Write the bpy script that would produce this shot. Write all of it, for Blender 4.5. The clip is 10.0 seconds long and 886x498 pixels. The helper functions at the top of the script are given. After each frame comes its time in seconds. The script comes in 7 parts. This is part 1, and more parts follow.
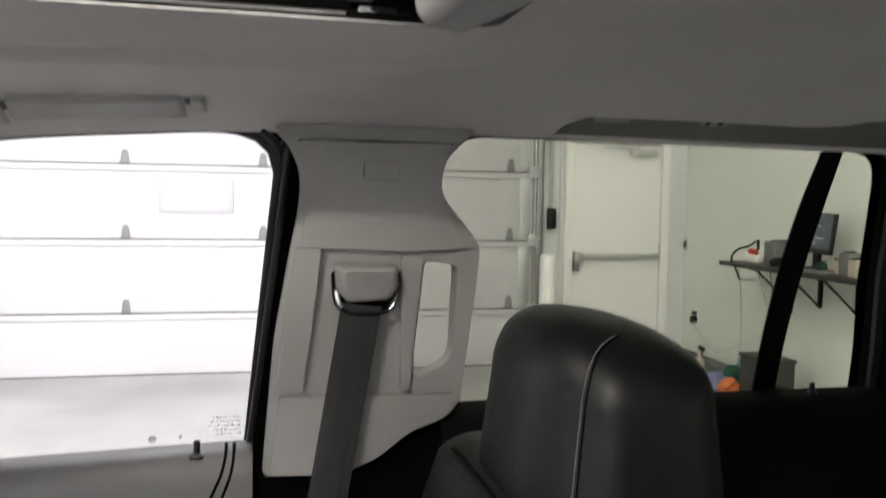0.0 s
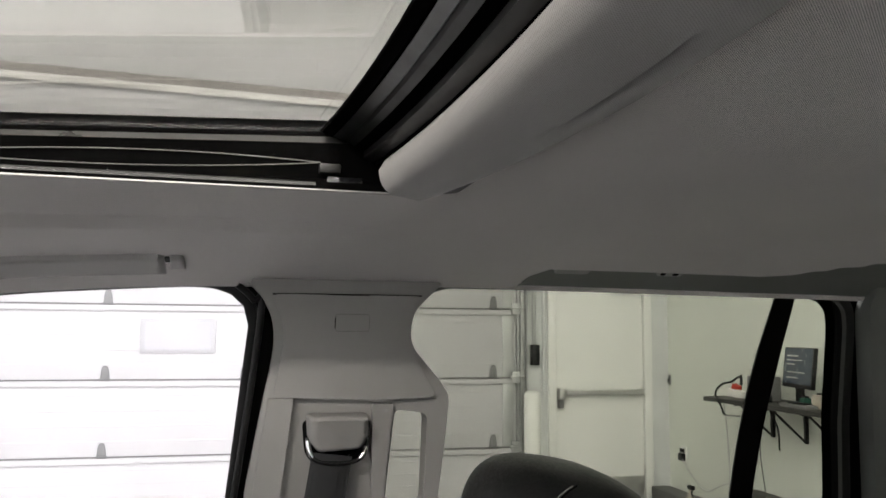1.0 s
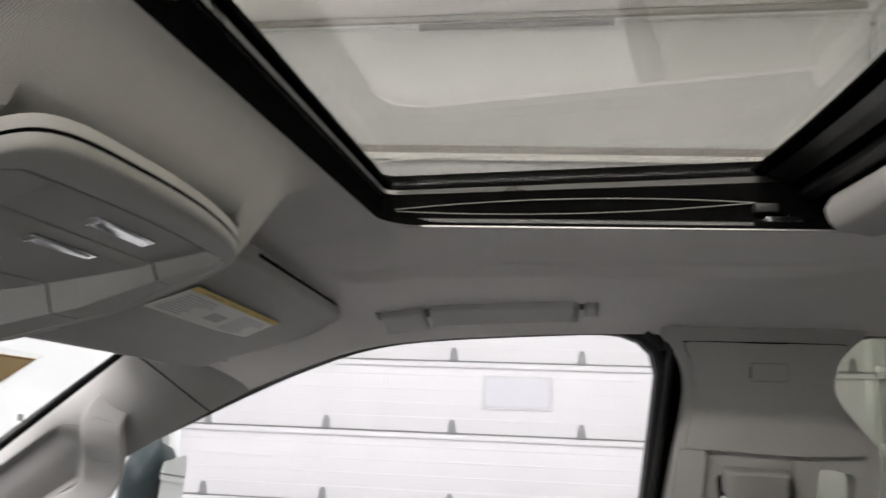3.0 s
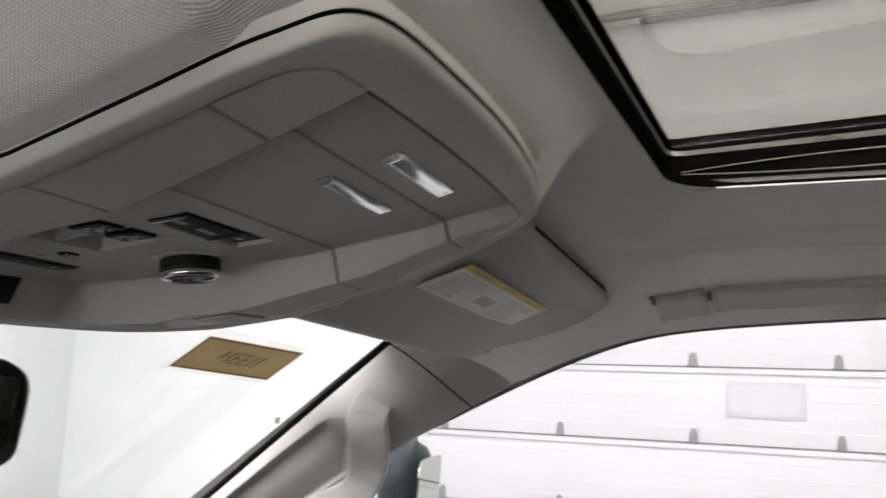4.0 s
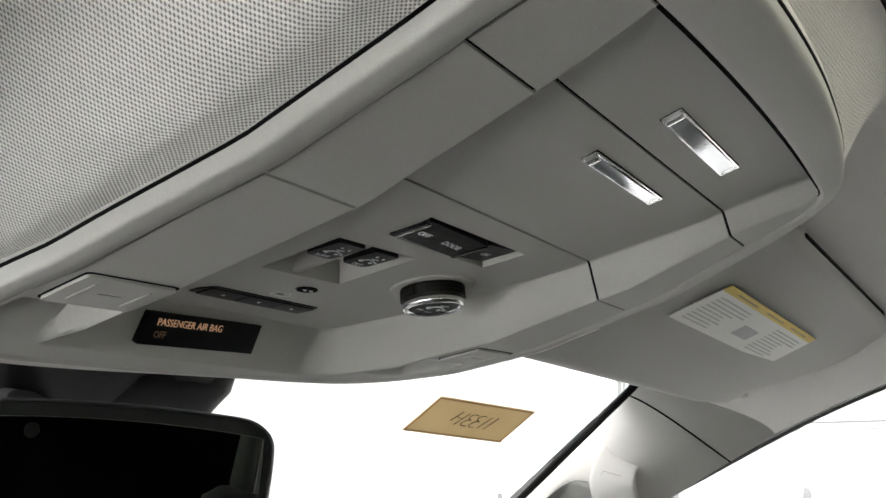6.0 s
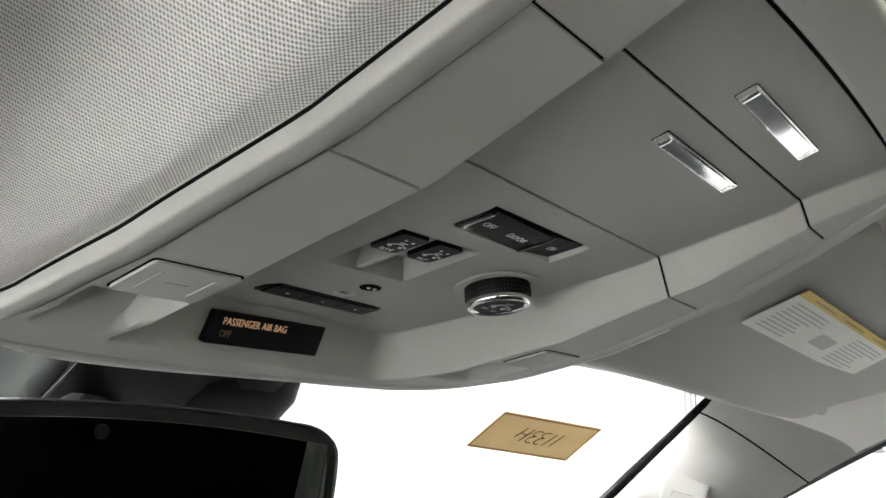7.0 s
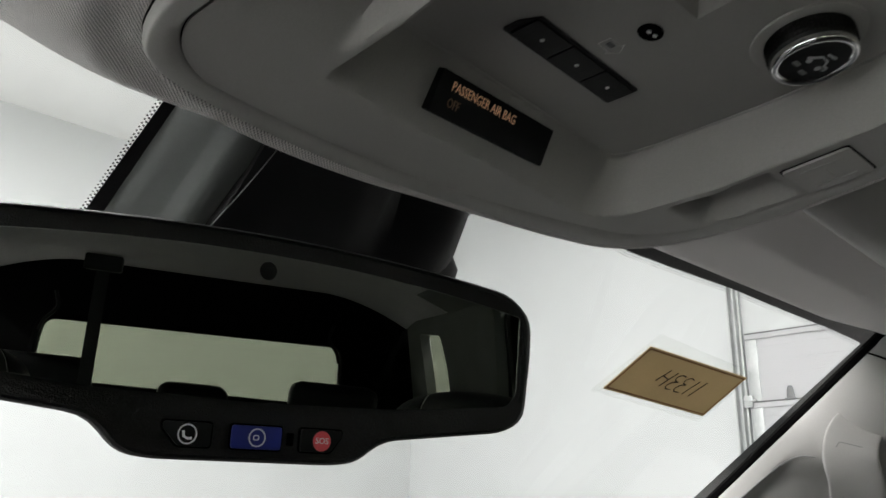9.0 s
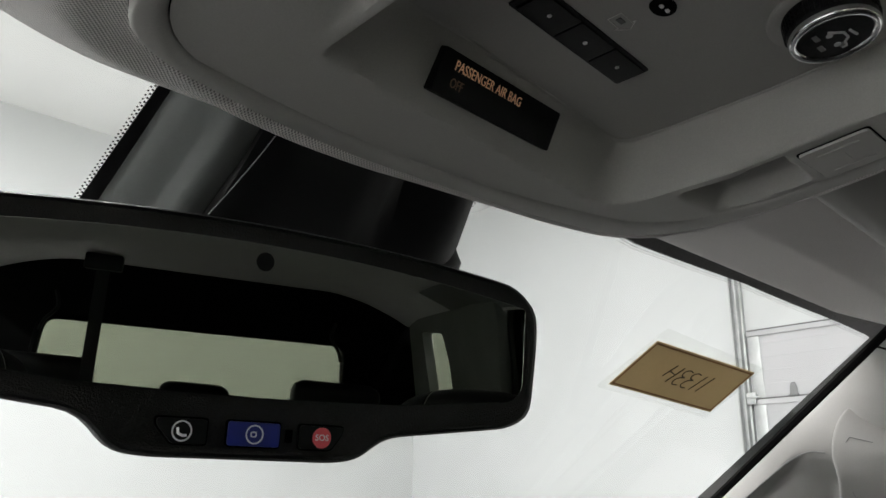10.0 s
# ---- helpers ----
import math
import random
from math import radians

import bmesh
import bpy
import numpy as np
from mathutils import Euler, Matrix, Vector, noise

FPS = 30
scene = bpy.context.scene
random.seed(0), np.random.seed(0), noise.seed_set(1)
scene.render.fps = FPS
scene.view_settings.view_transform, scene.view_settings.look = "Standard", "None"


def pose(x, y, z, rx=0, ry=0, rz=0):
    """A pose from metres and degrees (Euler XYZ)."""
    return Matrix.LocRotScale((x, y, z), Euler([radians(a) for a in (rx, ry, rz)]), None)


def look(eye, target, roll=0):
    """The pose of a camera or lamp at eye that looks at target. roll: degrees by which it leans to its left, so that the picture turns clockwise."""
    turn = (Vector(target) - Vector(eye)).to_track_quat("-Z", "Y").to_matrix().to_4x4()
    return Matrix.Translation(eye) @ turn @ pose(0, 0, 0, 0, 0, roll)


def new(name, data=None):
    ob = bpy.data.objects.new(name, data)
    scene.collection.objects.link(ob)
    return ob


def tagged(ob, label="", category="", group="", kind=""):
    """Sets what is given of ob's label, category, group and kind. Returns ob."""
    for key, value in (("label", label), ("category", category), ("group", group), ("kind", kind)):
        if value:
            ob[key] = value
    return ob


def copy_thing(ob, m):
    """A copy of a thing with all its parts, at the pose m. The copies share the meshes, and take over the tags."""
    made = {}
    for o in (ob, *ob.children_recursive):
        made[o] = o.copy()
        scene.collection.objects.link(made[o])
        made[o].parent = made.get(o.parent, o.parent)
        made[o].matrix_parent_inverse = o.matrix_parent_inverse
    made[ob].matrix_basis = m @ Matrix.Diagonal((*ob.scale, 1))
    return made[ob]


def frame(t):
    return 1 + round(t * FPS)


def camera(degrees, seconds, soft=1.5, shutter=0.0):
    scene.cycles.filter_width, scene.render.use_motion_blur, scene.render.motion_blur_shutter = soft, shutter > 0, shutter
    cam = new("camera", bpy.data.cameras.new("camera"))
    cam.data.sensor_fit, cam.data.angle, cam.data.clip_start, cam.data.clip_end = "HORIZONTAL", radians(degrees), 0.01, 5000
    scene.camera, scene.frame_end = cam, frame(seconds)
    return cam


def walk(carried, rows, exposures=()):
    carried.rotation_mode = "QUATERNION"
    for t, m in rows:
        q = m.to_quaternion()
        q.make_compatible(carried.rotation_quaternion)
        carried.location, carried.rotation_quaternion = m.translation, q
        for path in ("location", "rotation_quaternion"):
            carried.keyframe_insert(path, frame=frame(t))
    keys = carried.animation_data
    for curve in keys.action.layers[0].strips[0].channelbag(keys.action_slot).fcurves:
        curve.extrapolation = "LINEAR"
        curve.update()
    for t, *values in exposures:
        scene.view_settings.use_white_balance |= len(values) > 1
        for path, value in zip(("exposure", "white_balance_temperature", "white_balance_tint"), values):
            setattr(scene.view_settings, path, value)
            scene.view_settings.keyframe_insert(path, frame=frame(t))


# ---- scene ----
cam = camera(55.6, 10.0, 1.5, 0.4)
PATH = [
    (0, (-0.318, 0.293, 1.599), (1.633, -0.128, 1.474), 0.9),
    (0.5, (-0.353, 0.281, 1.615), (1.594, -0.167, 1.688), 0.6),
    (1, (-0.363, 0.283, 1.616), (1.576, -0.168, 1.813), 0.4),
    (1.5, (-0.371, 0.3, 1.616), (1.569, -0.125, 1.849), 0.4),
    (2, (-0.373, 0.323, 1.614), (1.592, 0.068, 1.886), 0.8),
    (2.5, (-0.375, 0.346, 1.609), (1.601, 0.372, 1.91), 1.5),
    (2.7, (-0.376, 0.359, 1.605), (1.594, 0.498, 1.918), 1.7),
    (3.8, (-0.308, 0.433, 1.583), (1.531, 1.148, 1.91), 2.1),
    (4, (-0.302, 0.446, 1.58), (1.499, 1.253, 1.905), 2.1),
    (4.2, (-0.298, 0.462, 1.574), (1.466, 1.348, 1.898), 2.1),
    (4.5, (-0.292, 0.481, 1.569), (1.417, 1.466, 1.896), 1.9),
    (5, (-0.277, 0.494, 1.565), (1.355, 1.594, 1.922), 1.4),
    (5.5, (-0.272, 0.499, 1.566), (1.308, 1.659, 1.966), 0.2),
    (5.7, (-0.268, 0.498, 1.565), (1.293, 1.666, 2.013), -0.3),
    (7, (-0.257, 0.505, 1.552), (1.164, 1.804, 2.095), 0.3),
    (7.5, (-0.255, 0.514, 1.541), (1.135, 1.834, 2.112), 0.4),
    (8, (-0.25, 0.528, 1.526), (1.116, 1.862, 2.121), 0.5),
    (8.5, (-0.244, 0.59, 1.504), (1.103, 1.942, 2.102), 0.9),
    (9, (-0.235, 0.648, 1.481), (1.115, 1.997, 2.079), 0.6),
    (9.5, (-0.225, 0.662, 1.484), (1.128, 2.01, 2.078), 0.2),
    (10, (-0.226, 0.658, 1.481), (1.122, 2.01, 2.076), 0.3),
]
EXPOSURES = [(0.0, 0.39, 6500, 16), (0.5, 0.30, 6500, 16), (1.0, 0.30, 6500, 16), (1.5, 0.32, 6500, 16), (2.7, 0.02, 6500, 16), (3.8, 0.10, 6500, 16), (4.5, 0.22, 6500, 14), (5.0, 0.43, 6500, 13), (5.5, 0.77, 6500, 11), (7.0, 1.20, 6500, 10), (8.0, 1.20, 6500, 10), (8.6, 0.47, 6500, 10), (9.0, -0.27, 6500, 10), (10.0, -0.28, 6500, 10)]
walk(cam, [(t, look(e, g, r)) for t, e, g, r in PATH], EXPOSURES)

# ---------------------------------------------------------------- world and light
world = bpy.data.worlds.new("world")
scene.world = world
world.use_nodes = True
wn = world.node_tree.nodes
wn["Background"].inputs[0].default_value = (0.9, 0.95, 1.0, 1)
wn["Background"].inputs[1].default_value = 0.3


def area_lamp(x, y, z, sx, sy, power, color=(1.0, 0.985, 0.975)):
    d = bpy.data.lights.new("added_ceiling_lamp", "AREA")
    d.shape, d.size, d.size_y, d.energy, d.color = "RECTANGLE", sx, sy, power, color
    ob = new("added_ceiling_lamp", d)
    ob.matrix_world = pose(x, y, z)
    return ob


# unseen ceiling lamps, added and powered to light the cabin through its windows
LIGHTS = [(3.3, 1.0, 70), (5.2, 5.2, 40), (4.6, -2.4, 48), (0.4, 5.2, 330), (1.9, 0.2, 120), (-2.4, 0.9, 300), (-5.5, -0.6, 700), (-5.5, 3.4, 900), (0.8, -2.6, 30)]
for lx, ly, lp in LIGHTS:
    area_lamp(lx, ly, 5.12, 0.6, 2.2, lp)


# ---------------------------------------------------------------- materials
def mat(name, color, rough=0.5, metal=0.0, grain=0.0, grain_scale=400.0, stain=0.0, stain_scale=3.0, bump=0.0, bump_scale=900.0, coat=0.0, spec=0.5):
    m = bpy.data.materials.new(name)
    m.use_nodes = True
    nt = m.node_tree
    N, L = nt.nodes, nt.links
    b = N["Principled BSDF"]
    b.inputs["Roughness"].default_value = rough
    b.inputs["Metallic"].default_value = metal
    b.inputs["Specular IOR Level"].default_value = spec
    b.inputs["Coat Weight"].default_value = coat
    tc = N.new("ShaderNodeTexCoord")
    col = N.new("ShaderNodeRGB")
    col.outputs[0].default_value = (*color, 1)
    out = col.outputs[0]
    for amt, sc in ((stain, stain_scale), (grain, grain_scale)):
        if amt:
            nz = N.new("ShaderNodeTexNoise")
            nz.inputs["Scale"].default_value = sc
            nz.inputs["Detail"].default_value = 5
            L.new(tc.outputs["Object"], nz.inputs["Vector"])
            mr = N.new("ShaderNodeMapRange")
            mr.inputs[1].default_value, mr.inputs[2].default_value = 0.3, 0.7
            mr.inputs[3].default_value, mr.inputs[4].default_value = 1 - amt, 1 + amt
            L.new(nz.outputs[0], mr.inputs[0])
            mx = N.new("ShaderNodeVectorMath")
            mx.operation = "SCALE"
            L.new(out, mx.inputs[0])
            L.new(mr.outputs[0], mx.inputs["Scale"])
            out = mx.outputs[0]
    L.new(out, b.inputs["Base Color"])
    if stain:
        rr = N.new("ShaderNodeMapRange")
        rr.inputs[1].default_value, rr.inputs[2].default_value = 0.3, 0.7
        rr.inputs[3].default_value, rr.inputs[4].default_value = max(rough - 0.08, 0.02), min(rough + 0.08, 1)
        L.new(nz.outputs[0], rr.inputs[0])
        L.new(rr.outputs[0], b.inputs["Roughness"])
    if bump:
        nb = N.new("ShaderNodeTexNoise")
        nb.inputs["Scale"].default_value = bump_scale
        nb.inputs["Detail"].default_value = 3
        L.new(tc.outputs["Object"], nb.inputs["Vector"])
        bp = N.new("ShaderNodeBump")
        bp.inputs["Strength"].default_value = bump
        bp.inputs["Distance"].default_value = 0.0006
        L.new(nb.outputs[0], bp.inputs["Height"])
        L.new(bp.outputs[0], b.inputs["Normal"])
    return m


def knit(name, color, period=0.0028, depth=0.0004, pit=0.5):
    """Knitted roof cloth: rows of small stitches with darker pits between them."""
    m = mat(name, color, 0.92, grain=0.07, grain_scale=900, stain=0.05, stain_scale=7, spec=0.15)
    nt = m.node_tree
    N, L = nt.nodes, nt.links
    b = N["Principled BSDF"]
    b.inputs["Sheen Weight"].default_value = 0.25
    tc = N.new("ShaderNodeTexCoord")
    sx = N.new("ShaderNodeSeparateXYZ")
    L.new(tc.outputs["Object"], sx.inputs[0])
    w = []
    for i in (0, 1):
        mu = N.new("ShaderNodeMath")
        mu.operation = "MULTIPLY"
        mu.inputs[1].default_value = 2 * math.pi / period
        L.new(sx.outputs[i], mu.inputs[0])
        s = N.new("ShaderNodeMath")
        s.operation = "SINE"
        L.new(mu.outputs[0], s.inputs[0])
        w.append(s.outputs[0])
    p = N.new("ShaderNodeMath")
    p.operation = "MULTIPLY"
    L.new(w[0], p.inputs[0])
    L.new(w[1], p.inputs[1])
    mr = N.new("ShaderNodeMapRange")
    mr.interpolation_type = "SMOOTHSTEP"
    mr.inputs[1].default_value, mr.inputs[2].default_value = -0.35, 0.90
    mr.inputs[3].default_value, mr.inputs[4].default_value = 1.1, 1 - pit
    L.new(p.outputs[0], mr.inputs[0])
    bp = N.new("ShaderNodeBump")
    bp.inputs["Strength"].default_value = 0.8
    bp.inputs["Distance"].default_value = depth
    L.new(mr.outputs[0], bp.inputs["Height"])
    L.new(bp.outputs[0], b.inputs["Normal"])
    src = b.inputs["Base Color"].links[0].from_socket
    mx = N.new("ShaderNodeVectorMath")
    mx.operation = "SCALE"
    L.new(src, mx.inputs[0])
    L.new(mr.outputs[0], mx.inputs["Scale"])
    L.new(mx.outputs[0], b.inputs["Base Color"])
    return m


def pane_mat(name, tint, base=0.04, gain=0.9):
    """Thin window glass: tinted see-through with a mirror gloss that grows towards grazing angles."""
    m = bpy.data.materials.new(name)
    m.use_nodes = True
    nt = m.node_tree
    N, L = nt.nodes, nt.links
    N.remove(N["Principled BSDF"])
    tr, gl, lw, mx = (N.new("ShaderNodeBsdfTransparent"), N.new("ShaderNodeBsdfGlossy"), N.new("ShaderNodeLayerWeight"), N.new("ShaderNodeMixShader"))
    tr.inputs[0].default_value = (*tint, 1)
    gl.inputs["Roughness"].default_value = 0.0
    lw.inputs[0].default_value = 0.5
    pw, ma = N.new("ShaderNodeMath"), N.new("ShaderNodeMath")
    pw.operation, ma.operation = "POWER", "MULTIPLY_ADD"
    pw.inputs[1].default_value = 5.0
    ma.inputs[1].default_value, ma.inputs[2].default_value = gain, base
    L.new(lw.outputs["Facing"], pw.inputs[0])
    L.new(pw.outputs[0], ma.inputs[0])
    L.new(ma.outputs[0], mx.inputs[0])
    L.new(tr.outputs[0], mx.inputs[1])
    L.new(gl.outputs[0], mx.inputs[2])
    L.new(mx.outputs[0], N["Material Output"].inputs[0])
    return m


def glow(name, color, strength):
    m = bpy.data.materials.new(name)
    m.use_nodes = True
    b = m.node_tree.nodes["Principled BSDF"]
    b.inputs["Base Color"].default_value = (*color, 1)
    b.inputs["Emission Color"].default_value = (*color, 1)
    b.inputs["Emission Strength"].default_value = strength
    return m


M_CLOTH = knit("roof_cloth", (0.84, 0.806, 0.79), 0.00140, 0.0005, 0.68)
M_PLASTIC = mat("grey_trim_plastic", (0.47, 0.463, 0.443), 0.58, grain=0.05, grain_scale=1500, stain=0.03, stain_scale=9, bump=0.22, bump_scale=2600, spec=0.35)
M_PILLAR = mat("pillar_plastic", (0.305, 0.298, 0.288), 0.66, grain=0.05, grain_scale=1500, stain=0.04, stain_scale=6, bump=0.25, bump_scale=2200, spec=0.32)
M_VISOR = knit("visor_cloth", (0.36, 0.35, 0.338), 0.0018, 0.0002, 0.22)
M_BLACK = mat("black_plastic", (0.006, 0.006, 0.0063), 0.42, grain=0.2, grain_scale=1200, stain=0.15, stain_scale=12, bump=0.35, bump_scale=1600, spec=0.3)
M_SATIN = mat("satin_black", (0.006, 0.0065, 0.007), 0.38, stain=0.2, stain_scale=20, bump=0.25, bump_scale=2600, spec=0.3)
M_WING = mat("grey_sensor_wing", (0.062, 0.067, 0.064), 0.5, grain=0.08, grain_scale=900, stain=0.08, stain_scale=20, bump=0.2, bump_scale=2200)
# door trim tones carry the light: front lifted for sheen, shaded rear near-black
M_DOORTRIM = mat("soft_door_trim", (0.014, 0.0145, 0.015), 0.5, grain=0.15, grain_scale=900, stain=0.15, stain_scale=20, bump=0.25, bump_scale=2000, spec=0.7)
M_MATT = mat("matt_black", (0.0022, 0.0022, 0.0023), 0.7, stain=0.2, stain_scale=20, bump=0.2, bump_scale=2600, spec=0.06)
M_GAP = mat("dark_gap", (0.003, 0.003, 0.003), 0.9, grain=0.2, spec=0.05)
M_RUBBER = mat("rubber_seal", (0.012, 0.0122, 0.0125), 0.42, grain=0.15, grain_scale=800, stain=0.2, stain_scale=15, spec=0.4)
M_FRAME = mat("sunroof_black", (0.0025, 0.0025, 0.0025), 0.9, stain=0.2, stain_scale=25, spec=0.0)
M_FRAMEGLOSS = mat("sunroof_satin_face", (0.010, 0.010, 0.010), 0.34, stain=0.1, stain_scale=25, spec=0.55)
M_FRAMESATIN = mat("sunroof_dull_face", (0.012, 0.012, 0.0122), 0.4, stain=0.2, stain_scale=25, spec=0.45)
M_DRIP = mat("grey_drip_edge", (0.16, 0.155, 0.15), 0.6, stain=0.1, stain_scale=25)
M_GLOSS = mat("gloss_black", (0.008, 0.008, 0.009), 0.12, stain=0.2, stain_scale=30, coat=0.4)
M_LEATHER = mat("black_leather", (0.0032, 0.0034, 0.0035), 0.43, grain=0.2, grain_scale=300, stain=0.12, stain_scale=14, bump=0.3, bump_scale=700, spec=0.32)
M_LEATHER2 = mat("perforated_leather", (0.016, 0.016, 0.017), 0.5, grain=0.25, grain_scale=500, stain=0.12, stain_scale=14, bump=0.5, bump_scale=900, spec=0.4)
M_THREAD = mat("stitch_thread", (0.20, 0.20, 0.195), 0.8, grain=0.1)
M_CHROME = mat("chrome", (0.78, 0.78, 0.79), 0.14, 1.0, stain=0.03, stain_scale=40)
M_ALU = mat("brushed_trim", (0.45, 0.44, 0.43), 0.6, 0.3, stain=0.08, stain_scale=60)
M_MIRROR = mat("mirror_glass", (0.40, 0.43, 0.40), 0.0, 1.0)
M_MIRHOUSE = mat("grained_black_plastic", (0.010, 0.010, 0.0102), 0.45, grain=0.5, grain_scale=1100, stain=0.15, stain_scale=12, bump=1.0, bump_scale=1300, spec=0.4)
M_WEB = mat("belt_webbing", (0.02, 0.02, 0.021), 0.75, grain=0.25, grain_scale=1500, stain=0.1, stain_scale=30, bump=0.5, bump_scale=1500)
M_CLEAR = pane_mat("clear_glass", (0.97, 0.98, 0.975), 0.02, 0.5)
M_WIND = pane_mat("windshield_glass", (0.90, 0.93, 0.915), 0.03, 0.5)
M_TINT = pane_mat("tinted_glass", (0.545, 0.555, 0.505), 0.01, 0.25)
M_ROOFGLASS = pane_mat("roof_glass", (0.77, 0.765, 0.725), 0.05, 1.0)
M_PAPER = mat("white_label", (0.78, 0.77, 0.74), 0.7, stain=0.03, stain_scale=20, grain=0.02)
M_YELLOW = mat("yellow_label", (0.72, 0.55, 0.16), 0.7, stain=0.03, stain_scale=20)
M_INK = mat("grey_ink", (0.50, 0.50, 0.51), 0.8, grain=0.05)
M_GREYINK = mat("dark_grey_etching", (0.22, 0.22, 0.23), 0.8, grain=0.1)
M_DARKINK = mat("black_marker", (0.075, 0.065, 0.045), 0.8, grain=0.2, grain_scale=600)
M_KRAFT = mat("kraft_paper", (0.43, 0.335, 0.185), 0.85, grain=0.06, grain_scale=500, stain=0.08, stain_scale=20, spec=0.2)
def see_through_paper(m, share, color):
    """Thin paper lets part of the light from behind through."""
    nt = m.node_tree
    tr, mx = nt.nodes.new("ShaderNodeBsdfTranslucent"), nt.nodes.new("ShaderNodeMixShader")
    tr.inputs[0].default_value = (*color, 1)
    mx.inputs[0].default_value = share
    nt.links.new(nt.nodes["Principled BSDF"].outputs[0], mx.inputs[1])
    nt.links.new(tr.outputs[0], mx.inputs[2])
    nt.links.new(mx.outputs[0], nt.nodes["Material Output"].inputs[0])


see_through_paper(M_KRAFT, 0.4, (0.50, 0.425, 0.30))
M_KRAFTLINE = mat("brown_border", (0.22, 0.11, 0.045), 0.85, grain=0.1)
M_SLEEVE = pane_mat("plastic_sleeve", (0.98, 0.985, 0.98), 0.01, 0.2)
M_LETTER = mat("white_print", (0.82, 0.82, 0.85), 0.7, grain=0.03)
M_AMBER = glow("amber_display_text", (0.9, 0.52, 0.30), 0.10)
M_SMOKED = mat("smoked_lens", (0.58, 0.60, 0.62), 0.05, 1.0, stain=0.05, stain_scale=60)
M_SWITCH = mat("switch_black", (0.004, 0.004, 0.0045), 0.5, grain=0.1, stain=0.1, stain_scale=30, spec=0.1)
M_AMBER2 = mat("unlit_display_text", (0.26, 0.15, 0.08), 0.6, grain=0.05)
M_LED = mat("button_dot", (0.8, 0.8, 0.8), 0.5, grain=0.02)
M_BLUE = mat("blue_button", (0.02, 0.03, 0.22), 0.35, stain=0.1, stain_scale=30)
M_RED = mat("red_print", (0.80, 0.10, 0.12), 0.5, grain=0.05)
M_WALL = mat("white_wall_paint", (0.64, 0.65, 0.655), 0.75, stain=0.025, stain_scale=1.3, grain=0.01, grain_scale=60, bump=0.1, bump_scale=120)
M_WALL2 = mat("greenish_wall_paint", (0.76, 0.78, 0.72), 0.75, stain=0.03, stain_scale=1.1, grain=0.01, grain_scale=60, bump=0.1, bump_scale=120)
M_CEIL = mat("ceiling_paint", (0.87, 0.87, 0.86), 0.85, stain=0.03, stain_scale=0.8)
M_DOORP = mat("white_door_paint", (0.82, 0.82, 0.80), 0.45, stain=0.02, stain_scale=2.0, grain=0.01, grain_scale=80)
M_PANEL = mat("white_steel_panel", (0.50, 0.496, 0.512), 0.5, stain=0.025, stain_scale=1.6, bump=0.06, bump_scale=60)
M_HINGE = mat("dull_hinge_steel", (0.19, 0.192, 0.195), 0.5, 0.3, grain=0.08, grain_scale=30, stain=0.15, stain_scale=5)
M_WINRIM = mat("pale_window_rim", (0.42, 0.42, 0.44), 0.5, stain=0.05, stain_scale=6)
M_ZINC = mat("galvanised_steel", (0.50, 0.51, 0.51), 0.42, 0.7, grain=0.08, grain_scale=30, stain=0.15, stain_scale=5)
M_STEEL = mat("brushed_steel", (0.55, 0.55, 0.54), 0.4, 0.9, stain=0.1, stain_scale=9)
M_FLOOR = mat("concrete_floor", (0.35, 0.346, 0.342), 0.62, grain=0.10, grain_scale=18, stain=0.16, stain_scale=1.1, bump=0.2, bump_scale=40)
M_DARKBASE = mat("dark_baseboard", (0.10, 0.10, 0.10), 0.6, stain=0.1)
M_SHELF = mat("black_shelf_board", (0.035, 0.033, 0.03), 0.5, stain=0.2, stain_scale=6)
M_SCREEN = mat("computer_screen", (0.035, 0.055, 0.085), 0.25, stain=0.12, stain_scale=4)
M_GREYBOX = mat("grey_casing", (0.16, 0.16, 0.16), 0.5, stain=0.1, stain_scale=12)
M_BEIGE = mat("beige_casing", (0.42, 0.38, 0.32), 0.5, stain=0.1, stain_scale=12)
M_REDP = mat("red_plastic", (0.5, 0.05, 0.03), 0.4, stain=0.1)
M_ORANGE = mat("orange_cloth", (0.62, 0.17, 0.06), 0.9, stain=0.15, stain_scale=20)
M_CYAN = mat("light_blue_cloth", (0.16, 0.36, 0.46), 0.9, stain=0.15, stain_scale=20)
M_BLUECLOTH = mat("blue_cloth", (0.20, 0.22, 0.38), 0.9, stain=0.15, stain_scale=20)
M_GREEN = mat("dark_green_cloth", (0.02, 0.09, 0.06), 0.9, stain=0.15, stain_scale=20)
M_MIRRORSHELL = mat("dark_teal_paint", (0.012, 0.019, 0.021), 0.5, stain=0.1, stain_scale=10, spec=0.15)
M_LENS = mat("lamp_lens_plastic", (0.50, 0.49, 0.47), 0.62, stain=0.03, stain_scale=20, spec=0.3)
M_SHADE = knit("sunshade_cloth", (0.33, 0.322, 0.31), 0.0018, 0.0002, 0.22)
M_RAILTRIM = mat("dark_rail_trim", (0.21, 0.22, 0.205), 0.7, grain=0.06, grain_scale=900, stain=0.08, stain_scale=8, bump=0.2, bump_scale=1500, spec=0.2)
# dark grey, mostly for shade painted into handle gaps and the grip pocket
M_NOTCH = mat("dark_grey_gap_shade", (0.09, 0.088, 0.085), 0.8, grain=0.05)
M_HANDLE = mat("handle_plastic", (0.40, 0.39, 0.38), 0.62, grain=0.05, grain_scale=1500, stain=0.04, stain_scale=9, bump=0.2, bump_scale=2400, spec=0.3)


